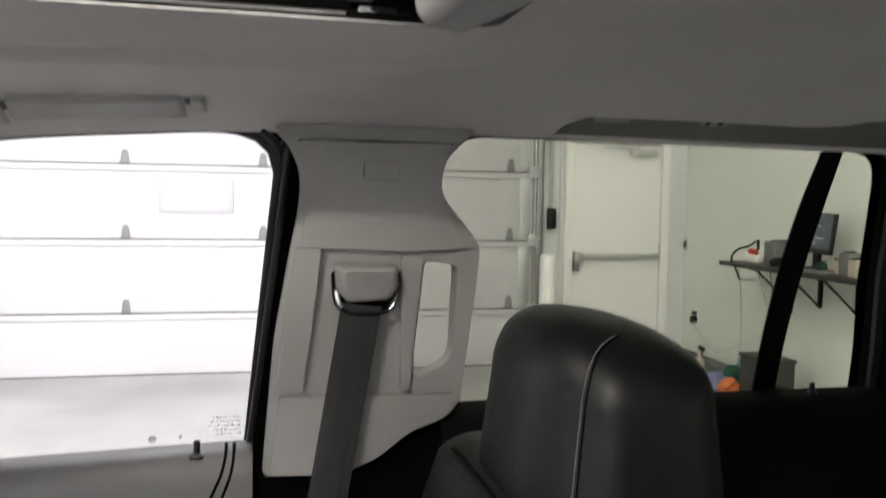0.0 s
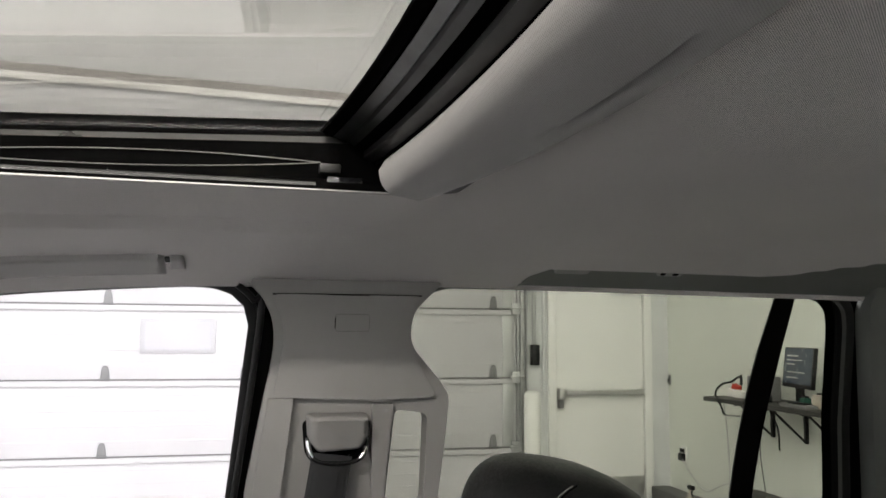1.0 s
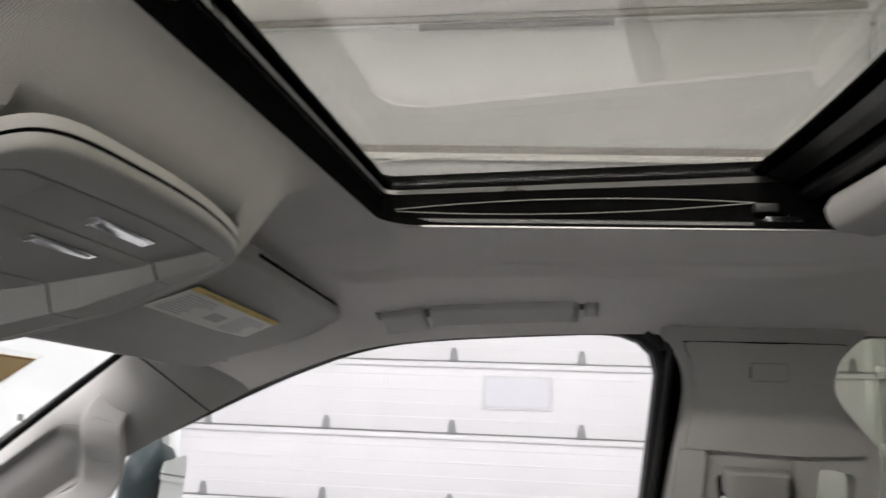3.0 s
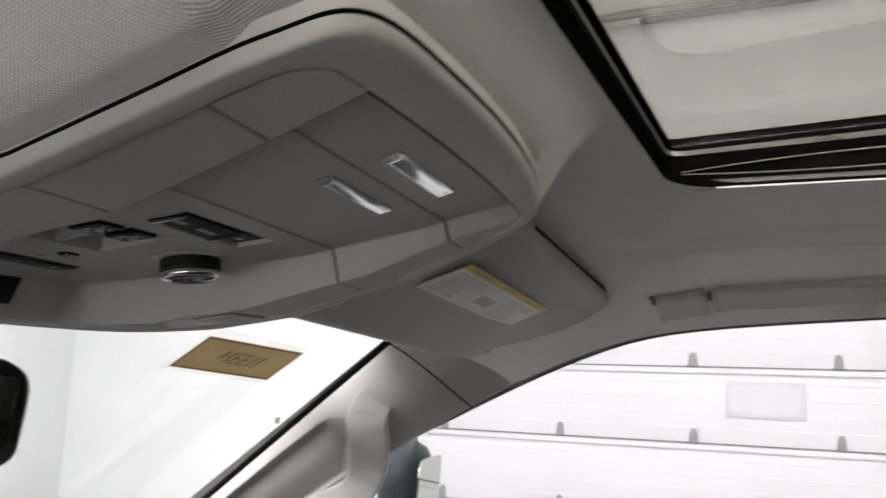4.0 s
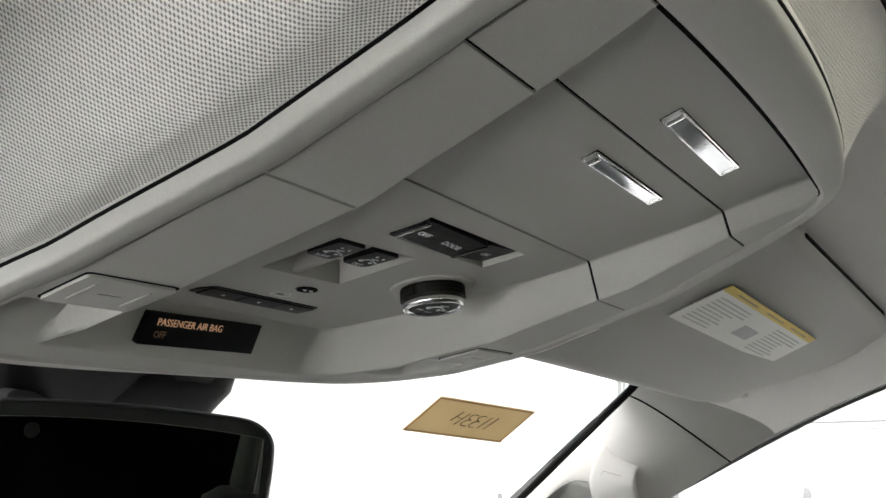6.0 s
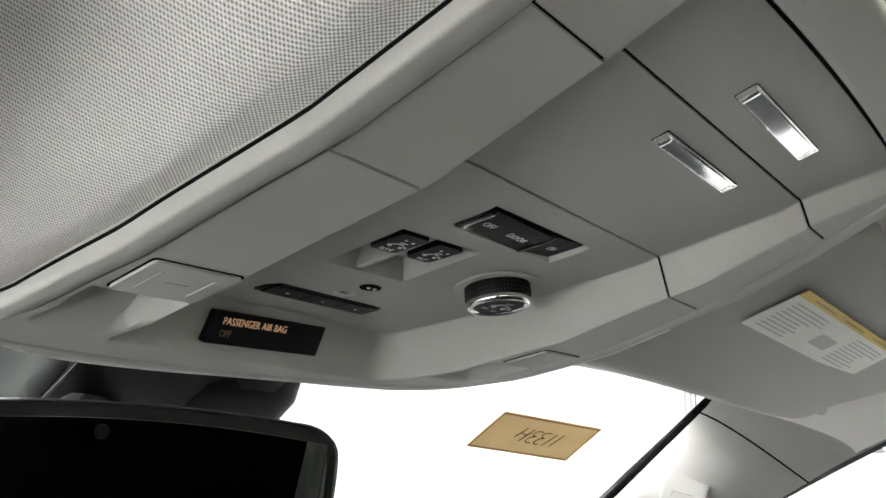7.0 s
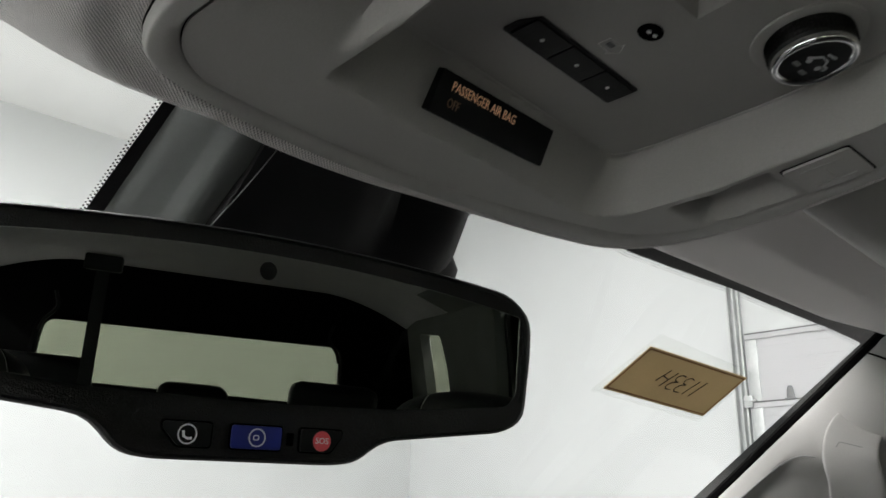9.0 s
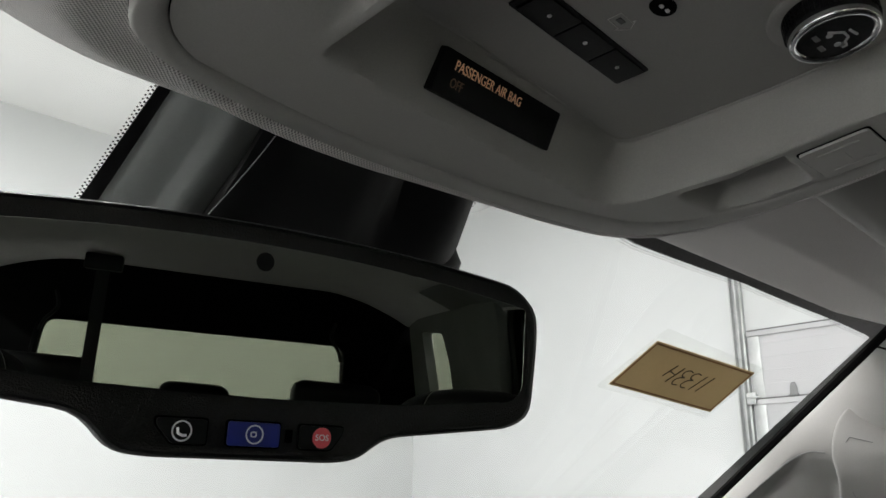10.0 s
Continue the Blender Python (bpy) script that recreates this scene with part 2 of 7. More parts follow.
# ---------------------------------------------------------------- mesh helpers
def smoothstep(a, b, x):
    t = min(max((x - a) / (b - a), 0.0), 1.0)
    return t * t * (3 - 2 * t)


def interp(x, xs, ys):
    return float(np.interp(x, xs, ys))


def thing(name, label, category, at=(0, 0, 0), group="", kind=""):
    ob = new(name)
    ob.location = at
    ob.empty_display_size = 0.05
    return tagged(ob, label, category, group, kind)


def part(name, bm, material, parent=None, label="", smooth=35):
    """Links a bmesh, given in world metres, as one mesh object under its parent."""
    bmesh.ops.recalc_face_normals(bm, faces=bm.faces)
    me = bpy.data.meshes.new(name)
    bm.to_mesh(me)
    bm.free()
    me.materials.append(material)
    if smooth:
        me.set_sharp_from_angle(angle=radians(smooth))
        for p in me.polygons:
            p.use_smooth = True
    ob = new(name, me)
    if parent:
        chain = Vector((0, 0, 0))
        q = parent
        while q:
            chain += q.location
            q = q.parent
        me.transform(Matrix.Translation(-chain))
        ob.parent = parent
    if label:
        tagged(ob, label)
    return ob


def single(name, bm, material, label, category, kind="", group="", smooth=35):
    return tagged(part(name, bm, material, None, "", smooth), label, category, group, kind)


def bevel(bm, edges, w, seg=2):
    if w > 0:
        bmesh.ops.bevel(bm, geom=list(edges), offset=w, segments=seg, profile=0.6, affect="EDGES", clamp_overlap=True)


def box(a, b, bev=0.0, seg=2, m=None, bm=None):
    bm0 = bmesh.new()
    bmesh.ops.create_cube(bm0, size=1)
    for v in bm0.verts:
        v.co = Vector([(p + q) / 2 + c * (q - p) for p, q, c in zip(a, b, v.co)])
    if bev:
        bevel(bm0, bm0.edges, bev, seg)
    if m is not None:
        bm0.transform(m)
    return merge(bm0, bm)


def merge(src, dst):
    if dst is None:
        return src
    me = bpy.data.meshes.new("tmp")
    src.to_mesh(me)
    src.free()
    dst.from_mesh(me)
    bpy.data.meshes.remove(me)
    return dst


def rounded(pts, r, n=5):
    """Rounds the corners of a closed 2D outline; r is one radius or one for each corner."""
    out = []
    k = len(pts)
    for i in range(k):
        p, a, b = Vector(pts[i]), Vector(pts[i - 1]), Vector(pts[(i + 1) % k])
        ri = r[i] if isinstance(r, (list, tuple)) else r
        da, db = (a - p), (b - p)
        d = min(ri, da.length * 0.48, db.length * 0.48)
        if d < 1e-5:
            out.append((p.x, p.y))
            continue
        s, e = p + da.normalized() * d, p + db.normalized() * d
        for j in range(n + 1):
            t = j / n
            q = s * (1 - t) ** 2 + p * 2 * t * (1 - t) + e * t * t
            out.append((q.x, q.y))
    return out


def plate(outer, holes, place, lo, hi, bev=0.0, seg=2):
    """A plate with holes: 2D outlines, extruded from lo to hi along the third local axis, then put in the world by place(u, v, w)."""
    bm = bmesh.new()
    edges = []
    for loop in [outer] + list(holes):
        vs = [bm.verts.new((p[0], p[1], lo)) for p in loop]
        edges += [bm.edges.new((vs[i], vs[(i + 1) % len(vs)])) for i in range(len(vs))]
    bmesh.ops.triangle_fill(bm, use_beauty=True, use_dissolve=False, edges=edges)
    ret = bmesh.ops.extrude_face_region(bm, geom=list(bm.faces))
    for g in ret["geom"]:
        if isinstance(g, bmesh.types.BMVert):
            g.co.z = hi
    bmesh.ops.recalc_face_normals(bm, faces=bm.faces)
    if bev:
        rim = [e for e in bm.edges if len(e.link_faces) == 2 and abs(e.verts[0].co.z - hi) < 1e-6 and abs(e.verts[1].co.z - hi) < 1e-6
               and e.calc_face_angle(0) > 0.8]
        bevel(bm, rim, bev, seg)
    for v in bm.verts:
        v.co = Vector(place(*v.co))
    return bm


def loft(loops, closed=True, caps=True):
    bm = bmesh.new()
    rows = [[bm.verts.new(p) for p in l] for l in loops]
    n = len(rows[0])
    for a, b in zip(rows[:-1], rows[1:]):
        for i in range(n if closed else n - 1):
            j = (i + 1) % n
            bm.faces.new((a[i], a[j], b[j], b[i]))
    if caps and closed:
        bm.faces.new(rows[0])
        bm.faces.new(rows[-1])
    return bm


def tube(pts, r, n=8, bm=None, flat=1.0):
    pts = [Vector(p) for p in pts]
    loops = []
    prev = None
    for i, p in enumerate(pts):
        d = (pts[min(i + 1, len(pts) - 1)] - pts[max(i - 1, 0)]).normalized()
        if prev is None:
            a = d.orthogonal().normalized()
        else:
            a = (prev - d * prev.dot(d)).normalized()
        prev = a
        b = d.cross(a)
        ri = r[i] if isinstance(r, (list, tuple)) else r
        loops.append([p + a * ri * math.cos(k * 2 * math.pi / n) + b * ri * flat * math.sin(k * 2 * math.pi / n) for k in range(n)])
    return merge(loft(loops), bm)


def spline(pts, n=8):
    """A smooth open line through the points."""
    P = [Vector(p) for p in pts]
    P = [P[0] * 2 - P[1]] + P + [P[-1] * 2 - P[-2]]
    out = []
    for i in range(1, len(P) - 2):
        for j in range(n):
            t = j / n
            a, b, c, d = P[i - 1], P[i], P[i + 1], P[i + 2]
            out.append(0.5 * ((2 * b) + (c - a) * t + (2 * a - 5 * b + 4 * c - d) * t * t + (3 * b - a - 3 * c + d) * t ** 3))
    out.append(P[-2])
    return out


def closed_spline(pts, n=8):
    P = [Vector(p) for p in pts]
    k = len(P)
    out = []
    for i in range(k):
        a, b, c, d = P[i - 1], P[i], P[(i + 1) % k], P[(i + 2) % k]
        for j in range(n):
            t = j / n
            out.append(0.5 * ((2 * b) + (c - a) * t + (2 * a - 5 * b + 4 * c - d) * t * t + (3 * b - a - 3 * c + d) * t ** 3))
    return out


def turned(profile, n, m, bm=None, caps=True):
    loops = [[m @ Vector((r * math.cos(k * 2 * math.pi / n), r * math.sin(k * 2 * math.pi / n), h)) for k in range(n)] for r, h in profile]
    return merge(loft(loops, True, caps), bm)


def frame_m(origin, right, up):
    """A matrix with x along right, y along up and z towards the viewer of that face."""
    x = Vector(right).normalized()
    y = Vector(up)
    y = (y - x * y.dot(x)).normalized()
    z = x.cross(y)
    m = Matrix((x, y, z)).transposed().to_4x4()
    m.translation = origin
    return m


def words(text, size, m, depth=0.0002, align="CENTER", sx=1.0):
    cu = bpy.data.curves.new("words", "FONT")
    cu.body, cu.size, cu.extrude, cu.align_x, cu.align_y = text, size, depth, align, "CENTER"
    cu.resolution_u = 3
    tmp = new("words", cu)
    me = bpy.data.meshes.new_from_object(tmp)
    bpy.data.objects.remove(tmp)
    bm = bmesh.new()
    bm.from_mesh(me)
    bpy.data.meshes.remove(me)
    bm.transform(m @ Matrix.Diagonal((sx, 1, 1, 1)))
    return bm


# ---------------------------------------------------------------- cabin surfaces
def side_x(z, off=0.0):
    """The inner side of the cabin leans in towards the roof."""
    return 0.66 + off + 0.25 * (1.62 - z)


def flange_z(y):
    return interp(y, [0.50, 0.55, 0.602, 0.66, 0.735, 0.80, 0.89], [1.69, 1.675, 1.657, 1.636, 1.619, 1.611, 1.607])


def panel_z(y):
    return interp(y, [0.55, 0.593, 0.622, 0.686, 0.776, 0.84], [1.680, 1.668, 1.659, 1.647, 1.637, 1.633])


def roof_edge_z(y):
    """Lower edge of the roof trim along the side windows."""
    ys = [-1.4, -0.9, -0.5, 0.04, 0.33, 0.417, 0.557, 0.642, 0.721, 0.785, 0.91, 0.945, 1.0]
    zs = [1.62, 1.655, 1.664, 1.671, 1.667, 1.664, 1.654, 1.640, 1.613, 1.586, 1.648, 1.662, 1.67]
    if not 0.33 < y < 0.721:
        return interp(y, ys, zs)
    # a smooth curve over the front door window
    i = max(k for k in range(len(ys)) if ys[k] <= y)
    t, h = (y - ys[i]) / (ys[i + 1] - ys[i]), ys[i + 1] - ys[i]
    m0, m1 = [(zs[k + 1] - zs[k - 1]) / (ys[k + 1] - ys[k - 1]) * h for k in (i, i + 1)]
    return (2 * t ** 3 - 3 * t * t + 1) * zs[i] + (t ** 3 - 2 * t * t + t) * m0 + (3 * t * t - 2 * t ** 3) * zs[i + 1] + (t ** 3 - t * t) * m1


def roof_edge_x(y):
    return interp(y, [0.0, 0.785, 0.91, 0.945], [0, 0.669, 0.604, 0.585]) if y > 0.785 else side_x(roof_edge_z(y))


def console_gap(x, y):
    """Distance outside the overhead console's outline (rounded box)."""
    hx = interp(y, [0.55, 0.70, 0.88], [0.121, 0.134, 0.144]) - 0.03
    dx, dy = abs(x + 0.008) - hx, abs(y - 0.720) - (0.166 - 0.03)
    return math.hypot(max(dx, 0), max(dy, 0)) + min(max(dx, dy), 0) - 0.03


HOLE = (0.362, 0.104, 0.547)  # roof opening: half width, rear, front


def recess_top(y):
    """Upper edge of the recess over the rear door window, as a distance from the window edge."""
    e = smoothstep(-0.045, -0.088, y)
    return 0.006 + 0.045 * math.sqrt(max(1 - (1 - e) ** 2, 0)) + 0.075 * smoothstep(-0.36, -0.60, y)


def roof_z(x, y):
    ax = abs(x)
    ze = roof_edge_z(y)
    xe = roof_edge_x(y)
    zc = interp(y, [-1.5, -0.8, -0.2, 0.09, 0.16, 0.547, 0.562, 0.60, 0.65, 0.80, 0.88, 0.945, 1.0], [1.70, 1.735, 1.743, 1.739, 1.7375, 1.7405, 1.735, 1.726, 1.720, 1.670, 1.655, 1.660, 1.67])
    zc = max(zc, ze)
    s = min(max((ax - 0.36) / (xe - 0.36), 0), 1)
    crease = interp(s, [0, 0.06, 0.18, 0.24, 0.27, 0.30, 0.315, 0.33, 0.36, 0.65, 0.82, 0.94, 1], [0, 0.05, 0.20, 0.26, 0.27, 0.23, 0.24, 0.37, 0.40, 0.50, 0.64, 0.85, 1])
    plain = s ** (1.8 + 2.2 * smoothstep(0.55, 0.66, y))
    k = smoothstep(0.02, 0.2, y) * (1 - smoothstep(0.56, 0.70, y))
    z = zc + (ze - zc) * (crease * k + plain * (1 - k))
    if x > 0 and -0.9 < y < -0.04:
        # shallow recess over the rear door window, for the folded handle
        w_, top = xe - ax, recess_top(y)
        z += 0.010 * smoothstep(top + 0.003, top - 0.003, w_) * smoothstep(0.0, 0.010, w_) * smoothstep(-0.9, -0.7, y)
    d = console_gap(x, y)
    reach = 0.085 - 0.05 * smoothstep(0.60, 0.66, y) * smoothstep(0.05, 0.12, x)
    w = (1 - smoothstep(-0.005, reach, d)) * smoothstep(0.547, 0.59, y)
    if w > 0:
        z = min(z, z * (1 - w) + (flange_z(y) + 0.007) * w)
    # the padded cloth swells a little before it tucks in under the console's rim
    if 0 < d < 0.11:
        z -= 0.0040 * smoothstep(0.001, 0.012, d) * (1 - smoothstep(0.016, 0.11, d)) * smoothstep(0.56, 0.60, y) * smoothstep(0.02, -0.06, x)
    if d < -0.018:
        z = max(z, panel_z(y) + 0.022)
    return z


def build_headliner():
    ys = sorted(set([round(-1.48 + 0.04 * i, 4) for i in range(37)] + [round(-0.20 + 0.008 * i, 4) for i in range(25)] + [round(0.0 + 0.016 * i, 4) for i in range(34)] + [round(0.54 + 0.005 * i, 4) for i in range(82)] + [HOLE[1], HOLE[2]]))
    ys = [y for y in ys if y <= 0.945]
    half = sorted(set([0.0, HOLE[0]] + [round(0.004 * i, 4) for i in range(1, 60)] + [round(0.24 + 0.012 * i, 4) for i in range(11)] + [round(0.370 + 0.005 * i, 4) for i in range(36)]))
    frac = [h for h in half if h <= HOLE[0]]
    rest = [(h - HOLE[0]) / (half[-1] - HOLE[0]) for h in half if h > HOLE[0]]
    bm = bmesh.new()
    rows = []
    for y in ys:
        xe = roof_edge_x(y)
        xs = frac + [HOLE[0] + r * (xe - HOLE[0]) for r in rest]
        full = [-x for x in reversed(xs[1:])] + xs
        lip = 0.012 * smoothstep(0.90, 0.945, y)
        rows.append([bm.verts.new((x, y + lip * smoothstep(0.02, -0.08, x), roof_z(x, y))) for x in full])
    for j in range(len(ys) - 1):
        for i in range(len(rows[0]) - 1):
            a, b = rows[j][i], rows[j][i + 1]
            xm, ym = (a.co.x + b.co.x) / 2, (ys[j] + ys[j + 1]) / 2
            if abs(xm) < HOLE[0] and HOLE[1] < ym < HOLE[2]:
                continue
            bm.faces.new((a, b, rows[j + 1][i + 1], rows[j + 1][i]))
    # rounded corners of the roof opening
    for sx in (-1, 1):
        for yc, sy, r in ((HOLE[2], -1, 0.05), (HOLE[1], 1, 0.025)):
            c = (sx * HOLE[0], yc)
            arc = [(c[0] - sx * r * (1 - math.sin(a)), c[1] + sy * r * (1 - math.cos(a))) for a in [math.pi / 2 * k / 6 for k in range(7)]]
            vs = [bm.verts.new((x, y, roof_z(sx * 0.362, yc) - 0.0004)) for x, y in [c] + arc]
            for k in range(1, len(vs) - 1):
                bm.faces.new((vs[0], vs[k], vs[k + 1]))
    # closing lap at the windscreen header
    bmesh.ops.remove_doubles(bm, verts=bm.verts, dist=0.0002)
    for f in bm.faces:
        f.normal_update()
        if f.normal.z > 0:
            f.normal_flip()
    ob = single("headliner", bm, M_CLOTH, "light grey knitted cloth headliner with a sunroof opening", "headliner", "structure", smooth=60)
    return ob


def rim_z(x, y):
    return roof_z(max(min(x, 0.362), -0.362), min(max(y, HOLE[1]), HOLE[2]))


def build_roof_shell():
    """Painted roof skin above the headliner, open where the glass is."""
    outer = rounded([(-0.60, -1.5), (0.60, -1.5), (0.62, 0.93), (-0.62, 0.93)], 0.08)
    inner = rounded([(-0.47, 0.06), (0.47, 0.06), (0.47, 0.62), (-0.47, 0.62)], 0.04)
    bm = plate(outer, [inner], lambda u, v, w: (u, v, 1.815 - 0.10 * max(v - 0.6, 0) / 0.33 - 0.03 * (u / 0.62) ** 2 + w), 0.0, 0.012)
    return single("roof_panel", bm, M_SATIN, "dark painted steel roof panel above the cabin", "car roof", "structure")


def glass_rise(y):
    """The glass and its frame climb towards the rear, with the crown of the roof."""
    return 0.037 * (0.545 - y)


def build_sunroof():
    t = thing("sunroof", "tinted glass sunroof in a black frame with a retracted cloth shade", "sunroof", (0, 0.33, 1.79))
    def ring(g, z, tilt):
        hx, y0, y1 = HOLE[0] + g, HOLE[1] + 0.025 - g, HOLE[2] + g * 0.25
        return [(x, y, z + tilt * glass_rise(y) + (1 - tilt) * (rim_z(0.36, y) - 1.7405)) for x, y in rounded([(-hx, y0), (hx, y0), (hx, y1), (-hx, y1)], 0.050 - 0.034 * min(g / 0.025, 1), 6)]
    # stepped ring from the cloth edge up to the glass
    wall = [(0.0005, 1.7405, 0.0), (0.002, 1.7440, 0.0), (0.004, 1.7475, 0.05), (0.012, 1.7495, 0.1), (0.021, 1.7505, 0.2), (0.023, 1.7560, 0.4), (0.025, 1.7745, 0.9)]
    part("frame", loft([ring(*p) for p in wall], True, False), M_FRAME, t, "black sunroof frame with steps", smooth=30)
    part("frame_face", loft([ring(0.0250, 1.7746, 0.9), ring(0.0300, 1.7800, 1.0)], True, False), M_FRAMEGLOSS, t, "satin black face under the glass", smooth=30)
    part("frame_edge", loft([ring(0.0300, 1.7800, 1.0), ring(0.036, 1.7825, 1.0), ring(0.038, 1.7865, 1.0), ring(0.075, 1.7915, 1.0), ring(0.09, 1.81, 1.0)], True, False), M_FRAME, t, smooth=30)
    # front and rear cross members under the glass: steps with satin and matt faces
    def beam(name, prof, material):
        xs = [-0.41 + 0.82 * k / 20 for k in range(21)]
        return part(name, loft([[(x, y - (0.025 * (1 - (x / 0.41) ** 2) if y < 0.4 else 0.0), z) for y, z in prof] for x in xs]), material, t, smooth=25)
    beam("rear_rail", [(0.2215, 1.7985), (0.2150, 1.7930), (0.2120, 1.7935), (0.2120, 1.8020), (0.2215, 1.8020)], M_FRAME)
    beam("rear_rail", [(0.2120, 1.7930), (0.2040, 1.7880), (0.2025, 1.7895), (0.2005, 1.7865), (0.1945, 1.7835), (0.1930, 1.7900), (0.2120, 1.8000)], M_FRAMEGLOSS)
    beam("rear_rail", [(0.1930, 1.7850), (0.1800, 1.7800), (0.1700, 1.7790), (0.1690, 1.7740), (0.1500, 1.7720), (0.1500, 1.7900), (0.1930, 1.7900)], M_FRAME)
    beam("rear_rail", [(0.1860, 1.7735), (0.1815, 1.7705), (0.1760, 1.7690), (0.1740, 1.7760), (0.1860, 1.7790)], M_FRAMESATIN)
    beam("rear_rail", [(0.1760, 1.7660), (0.1500, 1.7620), (0.1500, 1.7700), (0.1760, 1.7690)], M_FRAME)
    beam("front_rail", [(0.5520, 1.7850), (0.5600, 1.7790), (0.5760, 1.7770), (0.6000, 1.7830), (0.6000, 1.7930), (0.5540, 1.7920)], M_FRAME)
    beam("front_rail", [(0.5530, 1.7700), (0.5560, 1.7660), (0.5640, 1.7640), (0.5800, 1.7700), (0.5800, 1.7760), (0.5560, 1.7740)], M_FRAMEGLOSS)
    for sx in (-1, 1):
        # two slim lines that part and meet again along the side of the frame
        for bow in (0.0072, -0.0064):
            pts = []
            for k in range(25):
                f = k / 24
                pts.append((sx * 0.3845, 0.553 - 0.331 * f, 1.7590 + 0.0075 * f + bow * (1 - (2 * f - 1) ** 2)))
            part("drip_line", tube(pts, 0.00055, 5), M_DRIP, t, "thin grey edge")
        # black lip over the cloth edge, ending short of the shade
        lip = [[(sx * x, y, z + rim_z(0.36, y) - 1.7405) for x, z in ((0.3640, 1.7420), (0.3646, 1.7470), (0.3680, 1.7488), (0.3720, 1.7490), (0.3720, 1.7420))] for y in [0.228 + 0.29 * k / 16 for k in range(17)]]
        part("side_lip", loft(lip), M_FRAMESATIN, t, smooth=30)
        part("slide_block", box((sx * 0.376 - 0.008, 0.186, 1.7400), (sx * 0.376 + 0.008, 0.218, 1.7515), 0.002), M_GLOSS, t, "glossy black slide block")
        part("slide_pin", box((sx * 0.380 - 0.006, 0.205, 1.7560), (sx * 0.380 + 0.006, 0.224, 1.7640), 0.0015), M_FRAMESATIN, t)
        # bright ribbed strip on the cloth edge
        for off, r, dz in ((0.0, 0.0011, 0.0), (0.0030, 0.0006, -0.0004), (0.0052, 0.0005, -0.0006)):
            pts = [(sx * (0.3618 - off * f_), y, rim_z(0.36, y) - 0.0004 + dz) for y, f_ in [(0.530 - 0.388 * k / 20, 0.3 + 0.7 * k / 20) for k in range(21)]]
            part("bright_strip", tube(pts, r, 6), M_ALU, t, "thin bright metal strip")
    bm = plate(rounded([(-0.435, 0.185), (0.435, 0.185), (0.435, 0.590), (-0.435, 0.590)], 0.03), [], lambda u, v, w: (u, v, 1.795 + glass_rise(v) + 0.006 * (1 - (u / 0.43) ** 2) + w), 0, 0.004)
    part("glass_panel", bm, M_ROOFGLASS, t, "tinted glass panel")
    # cloth shade slid back, its padded front edge hanging in the opening
    prof = [(0.0, 1.7535), (0.03, 1.7460), (0.09, 1.7400), (0.18, 1.7352), (0.30, 1.7318), (0.42, 1.7302), (0.50, 1.7300), (0.58, 1.7297), (0.64, 1.7292), (0.70, 1.7284), (0.76, 1.7280), (0.84, 1.7276), (0.91, 1.7285), (0.96, 1.7310), (0.99, 1.7345), (1.0, 1.7400), (0.9, 1.7560), (0.1, 1.7610)]
    loops = []
    xs = [0.356, 0.3555, 0.354, 0.351, 0.347, 0.342, 0.336] + [0.33 - 0.011 * k for k in range(31)]
    xs = [-x for x in xs] + list(reversed(xs))[1:]
    rear = []
    for x in xs:
        f = 1 - min((x / 0.356) ** 2, 1)
        e = math.sqrt(max(1 - (1 - min((0.3565 - abs(x)) / 0.026, 1)) ** 2, 0.01))
        yf, yr = 0.1785 - 0.016 * f, 0.1385 - 0.043 * f
        grip = math.exp(-((x - 0.0) / 0.082) ** 6)
        row = []
        for s, z in prof:
            lift = 0.0075 * grip * math.exp(-((s - 0.715) / 0.030) ** 2) - 0.0022 * grip * math.exp(-((s - 0.62) / 0.06) ** 2)
            yy = yf + (yr - yf) * s
            row.append((x, 0.160 + (yy - 0.160) * (0.35 + 0.65 * e), 1.748 + (z + lift - 1.748) * (0.25 + 0.75 * e)))
        loops.append(row)
        rear.append((x, yr - 0.0012, roof_z(x, min(yr - 0.0012, HOLE[1])) - 0.0008))
    part("sunshade", loft(loops), M_SHADE, t, "grey cloth sunshade, slid back", smooth=60)
    part("shade_gap", tube(rear[3:-3], 0.0019, 6), M_GAP, t)
    return t


# ---------------------------------------------------------------- overhead console
def seam_x(y, side):
    """Inner seam of the console, left (-1) and right (1)."""
    if side < 0:
        x = interp(y, [0.57, 0.603, 0.66, 0.70, 0.762, 0.85, 0.88], [-0.117, -0.120, -0.127, -0.132, -0.138, -0.143, -0.143])
    else:
        x = interp(y, [0.57, 0.613, 0.674, 0.72, 0.80, 0.88], [0.098, 0.101, 0.110, 0.1150, 0.1180, 0.1120])
    return x


def seam_end(x, front):
    if front:
        return 0.8750 - 1.1 * (x + 0.035) ** 2
    return 0.570 + 0.03 * (x + 0.02) + 0.35 * (x + 0.03) ** 2


def recess_left(y):
    return interp(y, [0.57, 0.60, 0.66, 0.735, 0.85], [-0.088, -0.087, -0.091, -0.100, -0.097])


def recess_right(y):
    return interp(y, [0.57, 0.61, 0.68, 0.74, 0.86], [0.094, 0.081, 0.0775, 0.080, 0.0745])


